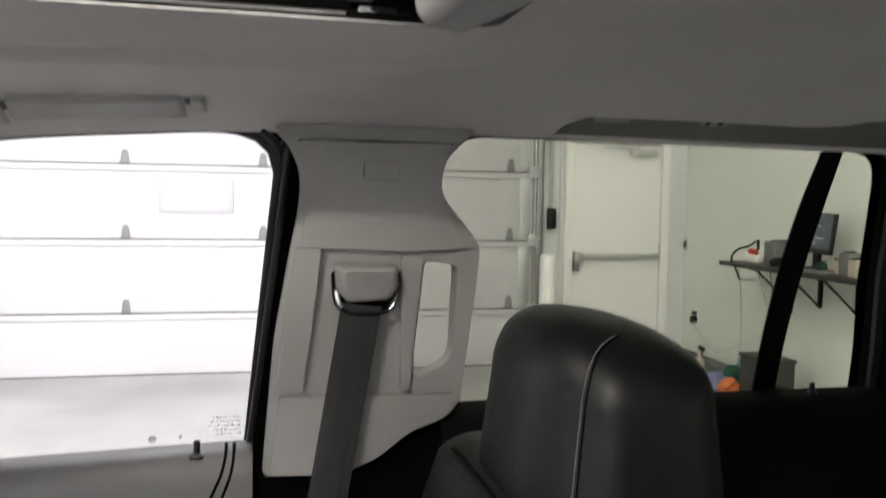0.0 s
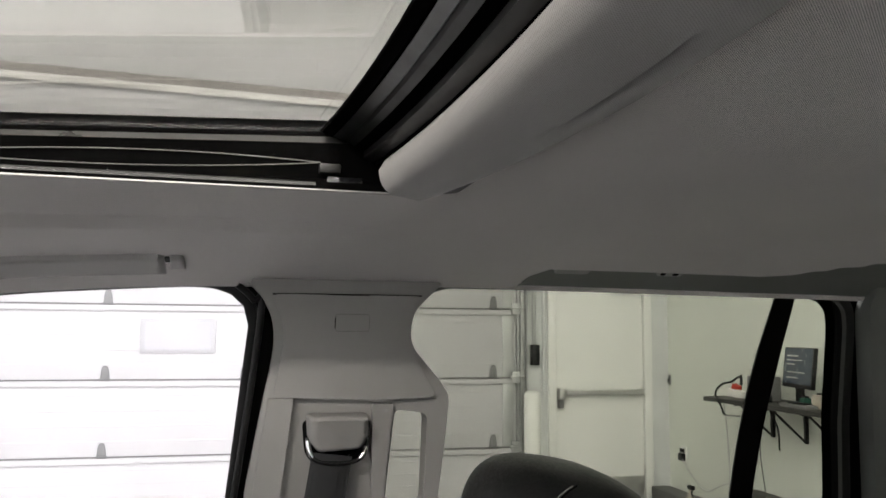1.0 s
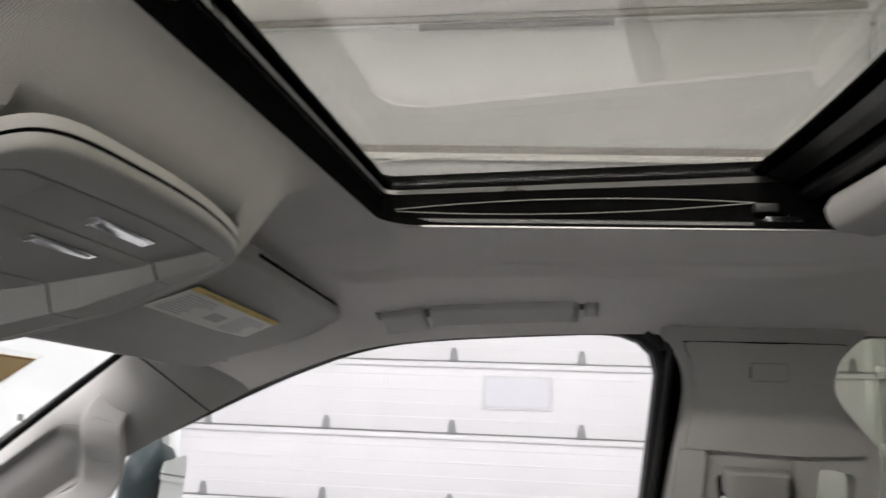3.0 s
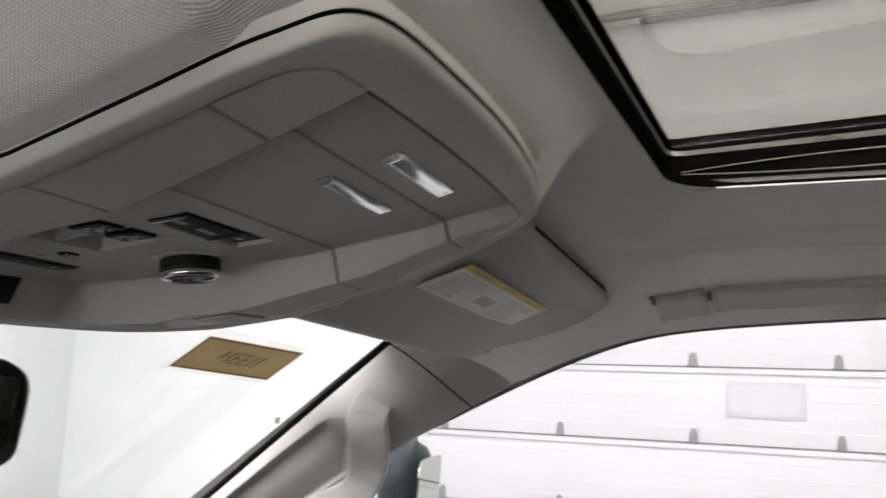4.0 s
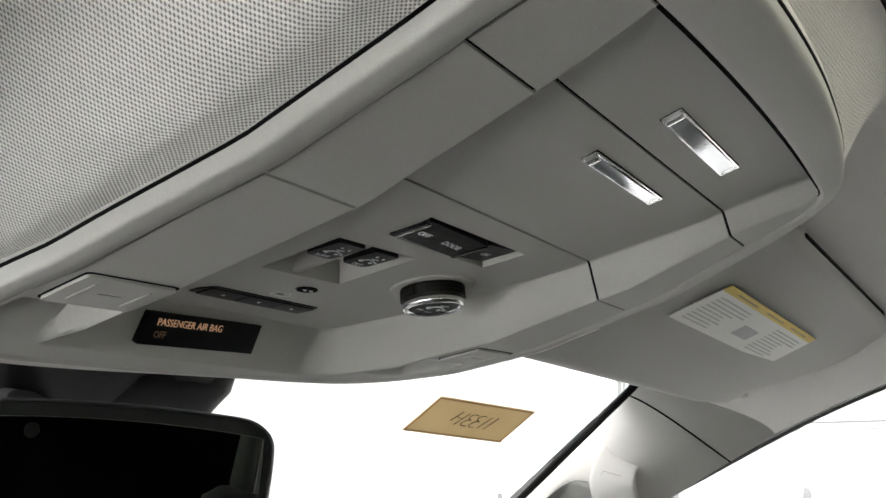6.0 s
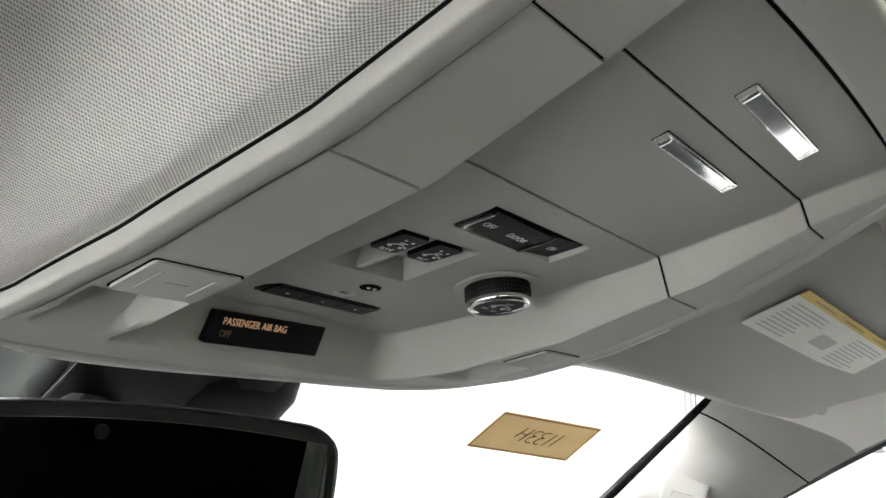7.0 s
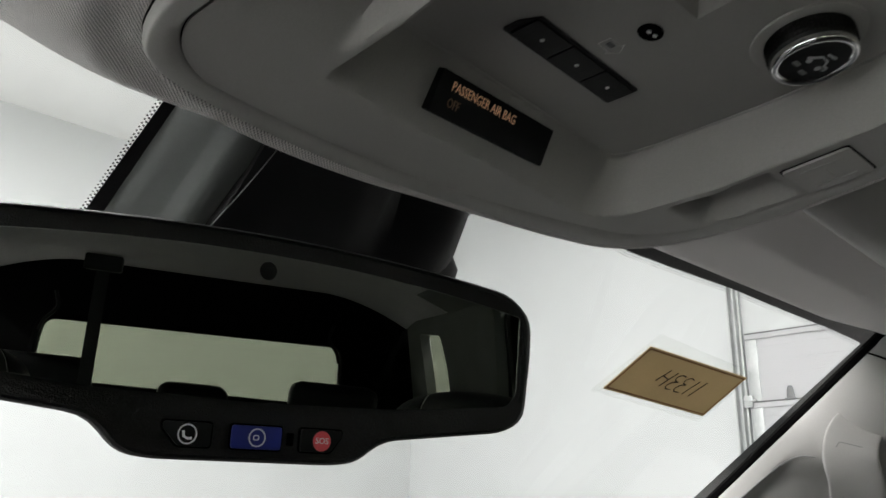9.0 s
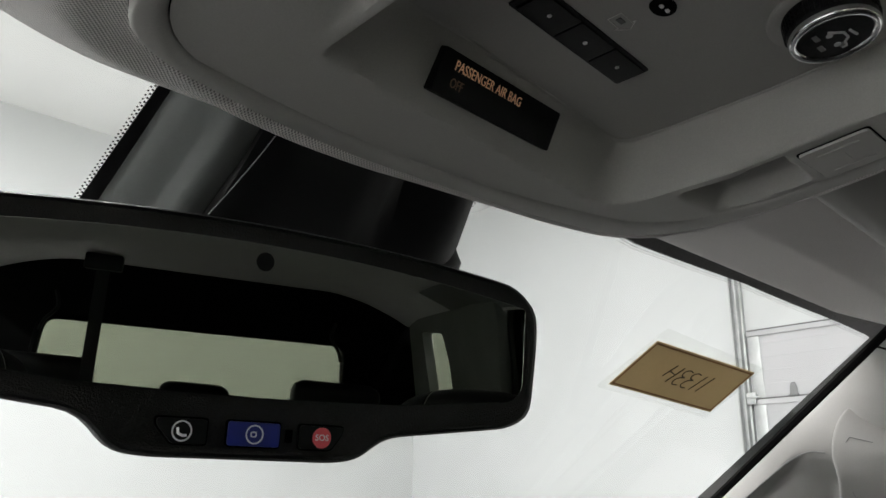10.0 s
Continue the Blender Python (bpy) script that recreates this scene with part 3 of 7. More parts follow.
def recess_depth(x, y):
    """Inside distance to the console recess, as a share of the wall (0 flange, 1 panel)."""
    xl, xr, yf = recess_left(y), recess_right(y), 0.8475 + 0.09 * (x + 0.018)
    dl, dr, df = (x - xl) / 0.007, (xr - x) / 0.009, (yf - y) / 0.015
    # rounded front corners
    q = 1.0
    for sx, xe, rr in ((1, xr, 0.021), (-1, xl, 0.005)):
        cx, cy = xe - sx * rr, yf - rr
        if (x - cx) * sx > 0 and y > cy:
            turn = math.atan2(y - cy, (x - cx) * sx) / (math.pi / 2)
            wall = 0.009 if sx > 0 else 0.007
            q = min(q, (rr - math.hypot(x - cx, y - cy)) / (wall + (0.015 - wall) * turn))
    d = min(dl, dr, df, q)
    d = min(max(d, 0.0), 1.0)
    e = 0.10  # tight rounding at the top and the foot of the wall
    if d < e:
        return d * d / (2 * e) / (1 - e)
    if d > 1 - e:
        return 1 - (1 - d) ** 2 / (2 * e) / (1 - e)
    return (d - e / 2) / (1 - e)


def console_z(x, y):
    zf, zp = flange_z(y), panel_z(y)
    k = recess_depth(x, y)
    z = zf + max(zp - zf, 0.0015) * k
    # finger scoops ahead of the two map lamps
    for xa, xb, ya, yb in ((-0.1365, -0.100, 0.7715, 0.832), (0.0815, 0.114, 0.7785, 0.826)):
        if xa < x < xb and ya < y < yb:
            e = min(smoothstep(xa, xa + 0.0045, x), 1 - smoothstep(xb - 0.0045, xb, x), smoothstep(ya, ya + 0.003, y))
            if x > 0:
                # steep inner wall, floor sloping down to the outer edge
                e = smoothstep(xa, xa + 0.002, x) * (1 - 0.75 * (x - xa) / (xb - xa)) * (1 - smoothstep(xb - 0.0045, xb, x)) * smoothstep(ya, ya + 0.003, y)
                z += 0.023 * e * (1 - smoothstep(yb - 0.012, yb, y)) * (1 - k) ** 0.5
            else:
                z += 0.020 * e * (1 - smoothstep(ya, yb, y)) * (1 - k)
    return z


def field(y0, y1, cuts=(), gap=0.0006, step=0.0018):
    """One piece of the console's lower skin between two cross seams; y0 and y1 are functions of x."""
    bm = bmesh.new()
    n = max(int((y1(0) - y0(0)) / step), 6)
    rows = []
    for j in range(n + 1):
        row = []
        ym = y0(0) + (y1(0) - y0(0)) * j / n
        a, b = seam_x(ym, -1) + gap, seam_x(ym, 1) - gap
        for ye, r in ((seam_end(0, True), 0.026), (seam_end(0, False) - 0.002, 0.020)):
            dd = abs(ym - ye)
            if dd < r:
                cut = r - math.sqrt(max(r * r - (r - dd) ** 2, 0))
                a, b = a + cut, b - cut
        xl, xr = recess_left(ym), recess_right(ym)
        stops = [(a, 0), (max(xl - 0.001, a + 0.002), 22), (xl + 0.008, 14), (xr - 0.010, 96), (min(xr + 0.001, b - 0.002), 16), (b, 22)]
        xs = [a]
        for (p, _), (q, c) in zip(stops[:-1], stops[1:]):
            xs += [p + (q - p) * k / c for k in range(1, c + 1)]
        for x in xs:
            y = y0(x) + (y1(x) - y0(x)) * j / n
            row.append(bm.verts.new((x, y, console_z(x, y))))
        rows.append(row)
    nx = len(rows[0]) - 1
    for j in range(n):
        for i in range(nx):
            bm.faces.new((rows[j][i], rows[j + 1][i], rows[j + 1][i + 1], rows[j][i + 1]))
    # folded-up edges, so that the seams have depth
    border = [rows[0], [r[-1] for r in rows], list(reversed(rows[-1])), [r[0] for r in reversed(rows)]]
    loop = []
    for b in border:
        loop += b[:-1]
    top = [bm.verts.new((v.co.x, v.co.y, v.co.z + 0.0008)) for v in loop]
    k = len(loop)
    for i in range(k):
        bm.faces.new((loop[i], top[i], top[(i + 1) % k], loop[(i + 1) % k]))
    bmesh.ops.dissolve_degenerate(bm, edges=bm.edges, dist=1e-6)
    # pockets: the skin is cut along straight lines and opened
    for xa, xb, va, vb, lean in cuts:
        for co, no in (((xa, 0, 0), (1, 0, 0)), ((xb, 0, 0), (1, 0, 0)), ((0, va, 0), (-lean, 1, 0)), ((0, vb, 0), (-lean, 1, 0))):
            bmesh.ops.bisect_plane(bm, geom=list(bm.verts) + list(bm.edges) + list(bm.faces), dist=1e-6, plane_co=co, plane_no=no)
        gone = []
        for f in bm.faces:
            c = f.calc_center_median()
            if xa < c.x < xb and va < c.y - lean * c.x < vb:
                gone.append(f)
        bmesh.ops.delete(bm, geom=gone, context="FACES")
    return bm


def pocket_walls(cut, depth, draft=0.0006):
    """Walls and floor of a pocket in the panel."""
    xa, xb, va, vb, lean = cut
    def ring(g, dz):
        pts = []
        for (x0, v0), (x1, v1) in (((xa, va), (xb, va)), ((xb, va), (xb, vb)), ((xb, vb), (xa, vb)), ((xa, vb), (xa, va))):
            for k in range(12):
                x, v = x0 + (x1 - x0) * k / 12, v0 + (v1 - v0) * k / 12
                x, v = min(max(x, xa + g), xb - g), min(max(v, va + g), vb - g)
                y = v + lean * x
                pts.append((x, y, panel_z(y) + dz))
        return pts
    bm = loft([ring(-0.0002, -0.0001), ring(0.0003, 0.0004), ring(draft, depth)], True, False)
    return bm


def pocket_floor(cut, depth):
    xa, xb, va, vb, lean = cut
    n = 10
    rows = []
    for j in range(n + 1):
        v = va + (vb - va) * j / n
        rows.append([(x, v + lean * x, panel_z(v + lean * x) + depth) for x in (xa, (xa + xb) / 2, xb)])
    return loft(rows, False, False)


SUN_CUT = (-0.0475, -0.0030, 0.7165, 0.7610, 0.0)
LAMP_CUT = (-0.0355, 0.0320, 0.6838, 0.7058, 0.055)


def on_panel(x, y, z0=0.0):
    """A frame on the recessed panel: x to the car's right, y to the rear, z down into the cabin."""
    s = (panel_z(y + 0.005) - panel_z(y - 0.005)) / 0.01
    return frame_m((x, y, panel_z(y) - z0), (1, 0, 0), (0, -1, -s))


def on_flange(x, y, z0=0.0):
    s = (flange_z(y + 0.01) - flange_z(y - 0.01)) / 0.02
    return frame_m((x, y, flange_z(y) - z0), (1, 0, 0), (0, -1, -s))


def local(m):
    return lambda u, v, w: m @ Vector((u, v, w))


def rect(w, h, r=0.001):
    return rounded([(-w / 2, -h / 2), (w / 2, -h / 2), (w / 2, h / 2), (-w / 2, h / 2)], r, 3)


def build_console():
    t = thing("overhead_console", "grey plastic overhead console with switches, knob and chrome lens covers", "overhead console", (0, 0.72, 1.63))
    outer = [(-0.128, 0.578), (-0.1325, 0.616), (-0.1395, 0.673), (-0.146, 0.73), (-0.1500, 0.80), (-0.1495, 0.848), (-0.136, 0.871), (-0.09, 0.8830), (-0.045, 0.8868), (-0.01, 0.8855), (0.03, 0.8835), (0.075, 0.8790),
             (0.109, 0.8690), (0.1275, 0.840), (0.1295, 0.77), (0.122, 0.70), (0.1155, 0.62), (0.107, 0.588), (0.083, 0.568), (0.015, 0.5555), (-0.06, 0.5515), (-0.115, 0.5545)]
    C = closed_spline([(x, y, 0) for x, y in outer], 8)
    s1 = lambda x: 0.6095 + 0.055 * x
    s2 = lambda x: 0.6708 + 0.062 * x
    # inner loop: the seam, at the same share of the way round
    I = []
    for p in C:
        y = min(max(p.y, seam_end(0, False) + 0.0), seam_end(0, True))
        yr = 0.5 * (seam_end(0, True) + seam_end(0, False))
        d = Vector((p.x + 0.01, p.y - yr, 0))
        lo, hi = 0.5, 1.0
        for _ in range(24):
            mid = (lo + hi) / 2
            q = Vector((-0.01, yr, 0)) + d * mid
            ym = q.y
            if q.y > s2(q.x):
                ym = s2(0) + (seam_end(0, True) - s2(0)) * (q.y - s2(q.x)) / (seam_end(q.x, True) - s2(q.x))
            elif q.y < s1(q.x):
                ym = s1(0) - (s1(0) - seam_end(0, False)) * (s1(q.x) - q.y) / (s1(q.x) - seam_end(q.x, False))
            inside = seam_end(0, False) < ym < seam_end(0, True) and seam_x(ym, -1) < q.x < seam_x(ym, 1)
            if inside:
                for ye, r, sgn in ((seam_end(0, True), 0.026, 1), (seam_end(0, False) - 0.002, 0.020, -1)):
                    dd = abs(ym - ye)
                    if dd < r:
                        cut = r - math.sqrt(max(r * r - (r - dd) ** 2, 0))
                        inside = inside and seam_x(ym, -1) + cut < q.x < seam_x(ym, 1) - cut
            lo, hi = (mid, hi) if inside else (lo, mid)
        I.append(Vector((-0.01, yr, 0)) + d * lo)
    def lev(a, k, dz):
        return [(*(c * (1 - k) + i * k).xy, flange_z((c * (1 - k) + i * k).y) + dz) for c, i in zip(C, I)]
    def rim_lev(left, right, dz):
        """A ring just outside the rim, wider towards the driver's side."""
        out = []
        for c, i in zip(C, I):
            k = left + (right - left) * smoothstep(-0.08, 0.06, c.x)
            p = c * (1 - k) + i * k
            out.append((p.x, p.y, flange_z(p.y) + dz))
        return out
    loops = [lev(C, 0.02, 0.012), lev(C, 0.0, 0.005), lev(C, 0.015, 0.0024), lev(C, 0.045, 0.0009), lev(C, 0.085, 0.0002), lev(C, 0.13, -0.0002), lev(C, 0.2, -0.0004), lev(C, 0.5, -0.0006), lev(C, 0.86, -0.0008), lev(C, 0.97, 0.0002), lev(C, 1.0, 0.0006), lev(C, 1.0, 0.0012)]
    part("rim_gap", loft([rim_lev(-0.030, -0.020, 0.0066), rim_lev(-0.016, -0.010, 0.0054), lev(C, 0.04, 0.0050)], True, False), M_GAP, t)
    part("rim", loft(loops, True, False), M_PLASTIC, t, smooth=50)
    # cloth welt that shows beyond the front and the passenger's side of the rim
    k0 = min(range(len(C)), key=lambda i: (C[i] - Vector((-0.1400, 0.866, 0))).length)
    k1 = min(range(len(C)), key=lambda i: (C[i] - Vector((0.122, 0.70, 0))).length)
    line, radii = [], []
    for i in range(k0, k1 + 1):
        dr = (C[(i + 1) % len(C)] - C[i - 1]).normalized()
        outw = Vector((-dr.y, dr.x, 0))
        if outw.dot(C[i] - Vector((-0.01, 0.72, 0))) < 0:
            outw = -outw
        r = (0.0040 - 0.0018 * smoothstep(-0.10, 0.05, C[i].x)) * smoothstep(k0 - 1.0, k0 + 9.0, i)
        line.append(Vector((C[i].x, C[i].y, flange_z(C[i].y) + 0.0022)) + outw * (r * 0.75))
        radii.append(r)
    part("cloth_welt", tube(line, radii, 10), M_CLOTH, t, "knitted cloth welt", smooth=60)
    # dark void behind the seams
    part("backing", loft([lev(C, 0.3, 0.006), lev(C, 0.8, 0.0018), lev(C, 1.0, 0.0012), lev(C, 1.09, 0.0012)], True, False), M_GAP, t)
    g = 0.0006
    for s in (s1, s2):
        bm = loft([[(x, s(x) + o, console_z(x, s(x) + o) + 0.0009) for o in (-0.005, 0.0, 0.005)] for x in [seam_x(0.64, -1) + 0.003 + (seam_x(0.64, 1) - seam_x(0.64, -1) - 0.006) * k / 120 for k in range(121)]], False, False)
        part("seam_floor", bm, M_GAP, t)
    part("rear_door", field(lambda x: seam_end(x, False) + g, lambda x: s1(x) - g), M_PLASTIC, t, smooth=40)
    part("middle_door", field(lambda x: s1(x) + g, lambda x: s2(x) - g), M_PLASTIC, t, smooth=40)
    part("switch_panel", field(lambda x: s2(x) + g, lambda x: seam_end(x, True) - g, (SUN_CUT, LAMP_CUT)), M_PLASTIC, t, smooth=40)
    # chrome lens covers: a slim frame round a smoked mirror-like lens
    for x, y, w, h in ((0.0005, 0.6225, 0.0585, 0.0060), (0.006, 0.5955, 0.0615, 0.0074)):
        m = on_panel(x, y) @ pose(0, 0, 0, 0, 0, -3.6)
        part("lens_gap", plate(rect(w + 0.0006, h + 0.0006, 0.0008), [], local(m), -0.003, 0.0001), M_GAP, t)
        lens = part("lens_surround", plate(rect(w, h, 0.0007), [rounded([(-w / 2 + 0.0036, -h / 2 + 0.0008), (w / 2 - 0.0016, -h / 2 + 0.0008), (w / 2 - 0.0016, h / 2 - 0.0008), (-w / 2 + 0.0036, h / 2 - 0.0008)], 0.0006, 3)], local(m), -0.002, 0.0009, 0.0003), M_CHROME, t, "chrome lens surround")
        loops = []
        for k in range(15):
            f = k / 14
            u = -w / 2 + 0.0034 + (w - 0.0046) * f
            loops.append([m @ Vector((u, v * (h / 2 - 0.0008), 0.0005 + 0.0002 * v * v + 0.0008 * math.sin(math.pi * f))) for v in (-1, -0.6, -0.2, 0.2, 0.6, 1)])
        part("lens_cover", loft(loops, False, False), M_SMOKED, lens, "smoked mirror-like lens", smooth=80)
        part("tab", box((-w / 2, -h / 2 + 0.0005, 0.0), (-w / 2 + 0.0030, h / 2 - 0.0005, 0.0026), 0.0009, 3, m), M_CHROME, lens)
    # three-position lamp switch: OFF, DOOR, ON, sunk in a pocket
    part("pocket_wall", pocket_walls(LAMP_CUT, 0.006), M_PLASTIC, t, smooth=30)
    part("pocket_floor", pocket_floor(LAMP_CUT, 0.0055), M_GAP, t, smooth=0)
    m = on_panel(-0.0018, 0.6948) @ pose(0, 0, 0, 0, 0, -3.2)
    sw = part("lamp_switch", plate(rect(0.0650, 0.0192, 0.0012), [], local(m @ pose(0, -0.0003, 0)), -0.006, -0.0028, 0.0004), M_BLACK, t, "black three-position lamp switch")
    m1, m2 = m @ pose(-0.0120, -0.0004, -0.003, 0, -2, 0), m @ pose(0.0205, -0.0004, -0.003, 0, 5, 0)
    part("rocker", plate(rect(0.0400, 0.0180, 0.0010), [], local(m1), 0, 0.0034, 0.0007), M_SWITCH, sw)
    part("rocker", plate(rect(0.0225, 0.0180, 0.0010), [], local(m2), 0, 0.0022, 0.0007), M_SWITCH, sw)
    part("bar", box((-0.0215, -0.0088, 0.001), (-0.0175, 0.0088, 0.0050), 0.0009, 3, m1), M_GLOSS, sw)
    part("bar", box((0.0192, -0.0090, 0.001), (0.0210, 0.0090, 0.0040), 0.0007, 2, m1), M_GLOSS, sw)
    for txt, u, mm, h in (("OFF", -0.0095, m1, 0.0035), ("DOOR", 0.0085, m1, 0.0035), ("ON", 0.001, m2, 0.0023)):
        part("lettering", words(txt, 0.0046, mm @ pose(u, -0.001, h), 0.00005, sx=0.84), M_LETTER, sw)
    # sunroof slide and tilt switches in a shared pocket
    pocket = part("sunroof_switch_pocket", pocket_walls(SUN_CUT, 0.010, 0.0035), M_PLASTIC, t, smooth=30)
    part("pocket_floor", pocket_floor(SUN_CUT, 0.0095), M_PLASTIC, pocket, smooth=0)
    m = on_panel(-0.0255, 0.7385)
    part("divider", plate([(-0.0058, -0.0215), (-0.0026, -0.0215), (-0.0016, 0.0212), (-0.0046, 0.0212)], [], local(m), -0.010, -0.0006, 0.0006), M_PLASTIC, pocket)
    for u, txt, w in ((-0.0128, "SLIDE", 0.0145), (0.0070, "TILT", 0.0140)):
        k = m @ pose(u, 0.0108, 0.0, 3, 0, 0)
        sb = part("rocker", plate(rounded([(-w / 2, -0.0100), (w / 2, -0.0100), (w / 2, 0.0098), (-w / 2, 0.0098)], [0.003, 0.003, 0.0015, 0.0015], 4), [], local(k), -0.009, 0.0006, 0.0009), M_SWITCH, pocket, "black rocker with white car symbol")
        part("lettering", words(txt, 0.0034, k @ pose(0.0, -0.0074, 0.0007), 0.00005, sx=0.84), M_LETTER, sb)
        part("symbol", car_symbol(k @ pose(0.0005, -0.0010, 0.0007), 0.0052), M_LETTER, sb)
        for uu, vv in ((-0.001, 0.0048), (0.0035, 0.0040)):
            part("arrow_mark", plate([(uu - 0.0008, vv), (uu, vv - 0.0009), (uu + 0.0008, vv), (uu, vv + 0.0009)], [], local(k), 0.0006, 0.0008), M_LETTER, sb)
        part("tongue", plate(rounded([(-w / 2 + 0.0004, -0.0200), (w / 2 - 0.0004, -0.0200), (w / 2 - 0.0004, -0.0085), (-w / 2 + 0.0004, -0.0085)], 0.0012, 3), [], local(k @ pose(0, 0, -0.0050, 12, 0, 0)), -0.002, 0.0, 0.0005), M_GREYBOX, sb)
        part("ring_mark", turned([(0.0026, 0), (0.0026, 0.0003), (0.0019, 0.0003), (0.0019, 0)], 18, k @ pose(0.001, -0.0135, -0.0079, 12, 0, 0), None, False), M_INK, sb)
    # rotary knob
    m = on_panel(0.0375, 0.7406) @ Matrix.Diagonal((0.84, 0.84, 0.92, 1))
    kn = part("rotary_knob", turned([(0.0235, -0.001), (0.0235, 0.0008), (0.0225, 0.0012), (0.0180, 0.0010), (0.0178, -0.001)], 40, m), M_PLASTIC, t, smooth=30)
    bm = turned([(0.0176, 0.0), (0.0174, 0.0080), (0.0168, 0.0092), (0.010, 0.0092)], 56, m)
    for a in [2 * math.pi * k / 56 for k in range(56)]:
        for h in (0.0022, 0.0042, 0.0062):
            box((-0.0006, -0.00055, -0.0007), (0.0006, 0.00055, 0.0007), 0, 1, m @ Matrix.Translation((0.0176 * math.cos(a), 0.0176 * math.sin(a), h)) @ Matrix.Rotation(a, 4, "Z"), bm)
    part("grip", bm, M_BLACK, kn, "knurled black grip")
    part("chrome_ring", turned([(0.0172, 0.0085), (0.0176, 0.0100), (0.0170, 0.0116), (0.0156, 0.0120), (0.0142, 0.0112), (0.0138, 0.0100)], 48, m), M_CHROME, kn, "chrome ring", smooth=60)
    part("face", turned([(0.0141, 0.0095), (0.0141, 0.0108), (0.006, 0.0112), (0.0005, 0.0112)], 40, m), M_SWITCH, kn)
    part("symbol", car_symbol(m @ pose(0.001, 0.002, 0.0114), 0.008), M_INK, kn)
    for u, v in ((-0.0055, -0.0055), (0.0072, 0.0), (0.003, -0.0068)):
        part("mark", box((u - 0.0022, v - 0.001, 0.0112), (u + 0.0022, v + 0.001, 0.0115), 0, 1, m), M_GREYBOX, kn)
    # row of three buttons
    m = on_panel(-0.0142, 0.8032) @ pose(0, 0, 0, 0, 0, -4)
    bt = part("button_bezel", plate(rounded([(-0.034, -0.0068), (0.034, -0.0068), (0.034, 0.0068), (-0.030, 0.0068), (-0.034, 0.0)], 0.001, 3), [], local(m), -0.004, 0.0006, 0.0003), M_BLACK, t, "black bezel round three buttons")
    for k in range(3):
        u = -0.0205 + 0.0215 * k
        part("button", plate(rect(0.0207, 0.0115, 0.0006), [], local(m @ pose(u, -0.0002, 0)), 0, 0.0014, 0.0004), M_SATIN, bt)
        part("dot", turned([(0.0009, 0.0013), (0.0008, 0.0017), (0.0001, 0.0018)], 10, m @ pose(u, 0, 0)), M_LED, bt)
    # fine edge of the inner panel along the foot of the recess wall
    foot = lambda x: 0.8475 + 0.09 * (x + 0.018) - 0.0156
    ln = [(recess_left(0.76 + 0.01 * k) + 0.0082, 0.76 + 0.01 * k) for k in range(6)] + [(recess_left(0.82) + 0.0105, foot(-0.08) - 0.004), (recess_left(0.83) + 0.017, foot(-0.075))]
    ln += [(-0.05 + 0.02 * k, foot(-0.05 + 0.02 * k)) for k in range(5)] + [(recess_right(0.83) - 0.021, foot(0.055)), (recess_right(0.83) - 0.0130, foot(0.06) - 0.005)] + [(recess_right(0.82 - 0.01 * k) - 0.0102, 0.82 - 0.01 * k) for k in range(12)]
    part("panel_edge", tube(spline([(x, y, console_z(x, y) - 0.0001) for x, y in ln], 4), 0.00045, 5), M_PLASTIC, t)
    # microphone and house mark
    m = on_panel(-0.0092, 0.7752) @ Matrix.Diagonal((1.1, 0.75, 1, 1))
    mc = part("microphone", turned([(0.0054, -0.0004), (0.0050, 0.0005), (0.0044, 0.0006), (0.0040, 0.0005), (0.0002, 0.0004)], 24, m), M_GAP, t)
    for u in (-0.0012, 0.0021):
        part("lens", turned([(0.0010, 0.0), (0.0008, 0.0005), (0.0001, 0.0006)], 10, m @ pose(u, 0.0002, 0.0005)), M_LED, mc)
    m = on_panel(-0.0118, 0.7886) @ pose(0, 0, 0, 0, 0, -4)
    bm = tube([m @ Vector(p) for p in [(-0.005, -0.003, 0.0001), (0.002, -0.003, 0.0001), (0.002, -0.0045, 0.0001), (0.0055, -0.0005, 0.0001), (0.002, 0.0035, 0.0001), (0.002, 0.002, 0.0001), (-0.005, 0.002, 0.0001), (-0.005, -0.003, 0.0001)]], 0.00022, 4)
    part("embossed_mark", bm, M_PAPER, t)
    part("mark", box((-0.003, -0.0012, -0.0002), (0.0005, 0.0006, 0.0003), 0, 1, m), M_GREYBOX, t)
    # passenger air bag display on the sloping front wall
    m = frame_m((-0.0180, 0.8382, 1.6222), (1, 0.10, 0.035), (0, -0.43, 0.90))
    dp = part("airbag_display", plate(rounded([(-0.0360, -0.0078), (0.0350, -0.0078), (0.0356, 0.0078), (-0.0350, 0.0078)], 0.0008, 3), [], local(m), -0.003, 0.0012, 0.0004), M_SWITCH, t, "black display reading passenger air bag off")
    part("lettering", words("PASSENGER AIR BAG", 0.0050, m @ pose(-0.0285, 0.0034, 0.0013), 0.0001, "LEFT", 0.84), M_AMBER, dp)
    part("lettering", words("OFF", 0.0048, m @ pose(-0.0285, -0.0026, 0.0013), 0.0001, "LEFT", 0.8), M_AMBER2, dp)
    # map lamps on both flanges
    for x, y, w, h in ((-0.117, 0.7525, 0.032, 0.0300), (0.0995, 0.7610, 0.0295, 0.0270)):
        m = on_flange(x, y)
        part("lamp_gap", plate(rect(w + 0.0014, h + 0.0014, 0.002), [], local(m), -0.002, 0.0003), M_GAP, t)
        lp = part("map_lamp", plate(rect(w, h, 0.0022), [], local(m), -0.002, 0.0014, 0.0006), M_LENS, t, "pale translucent map lamp cover")
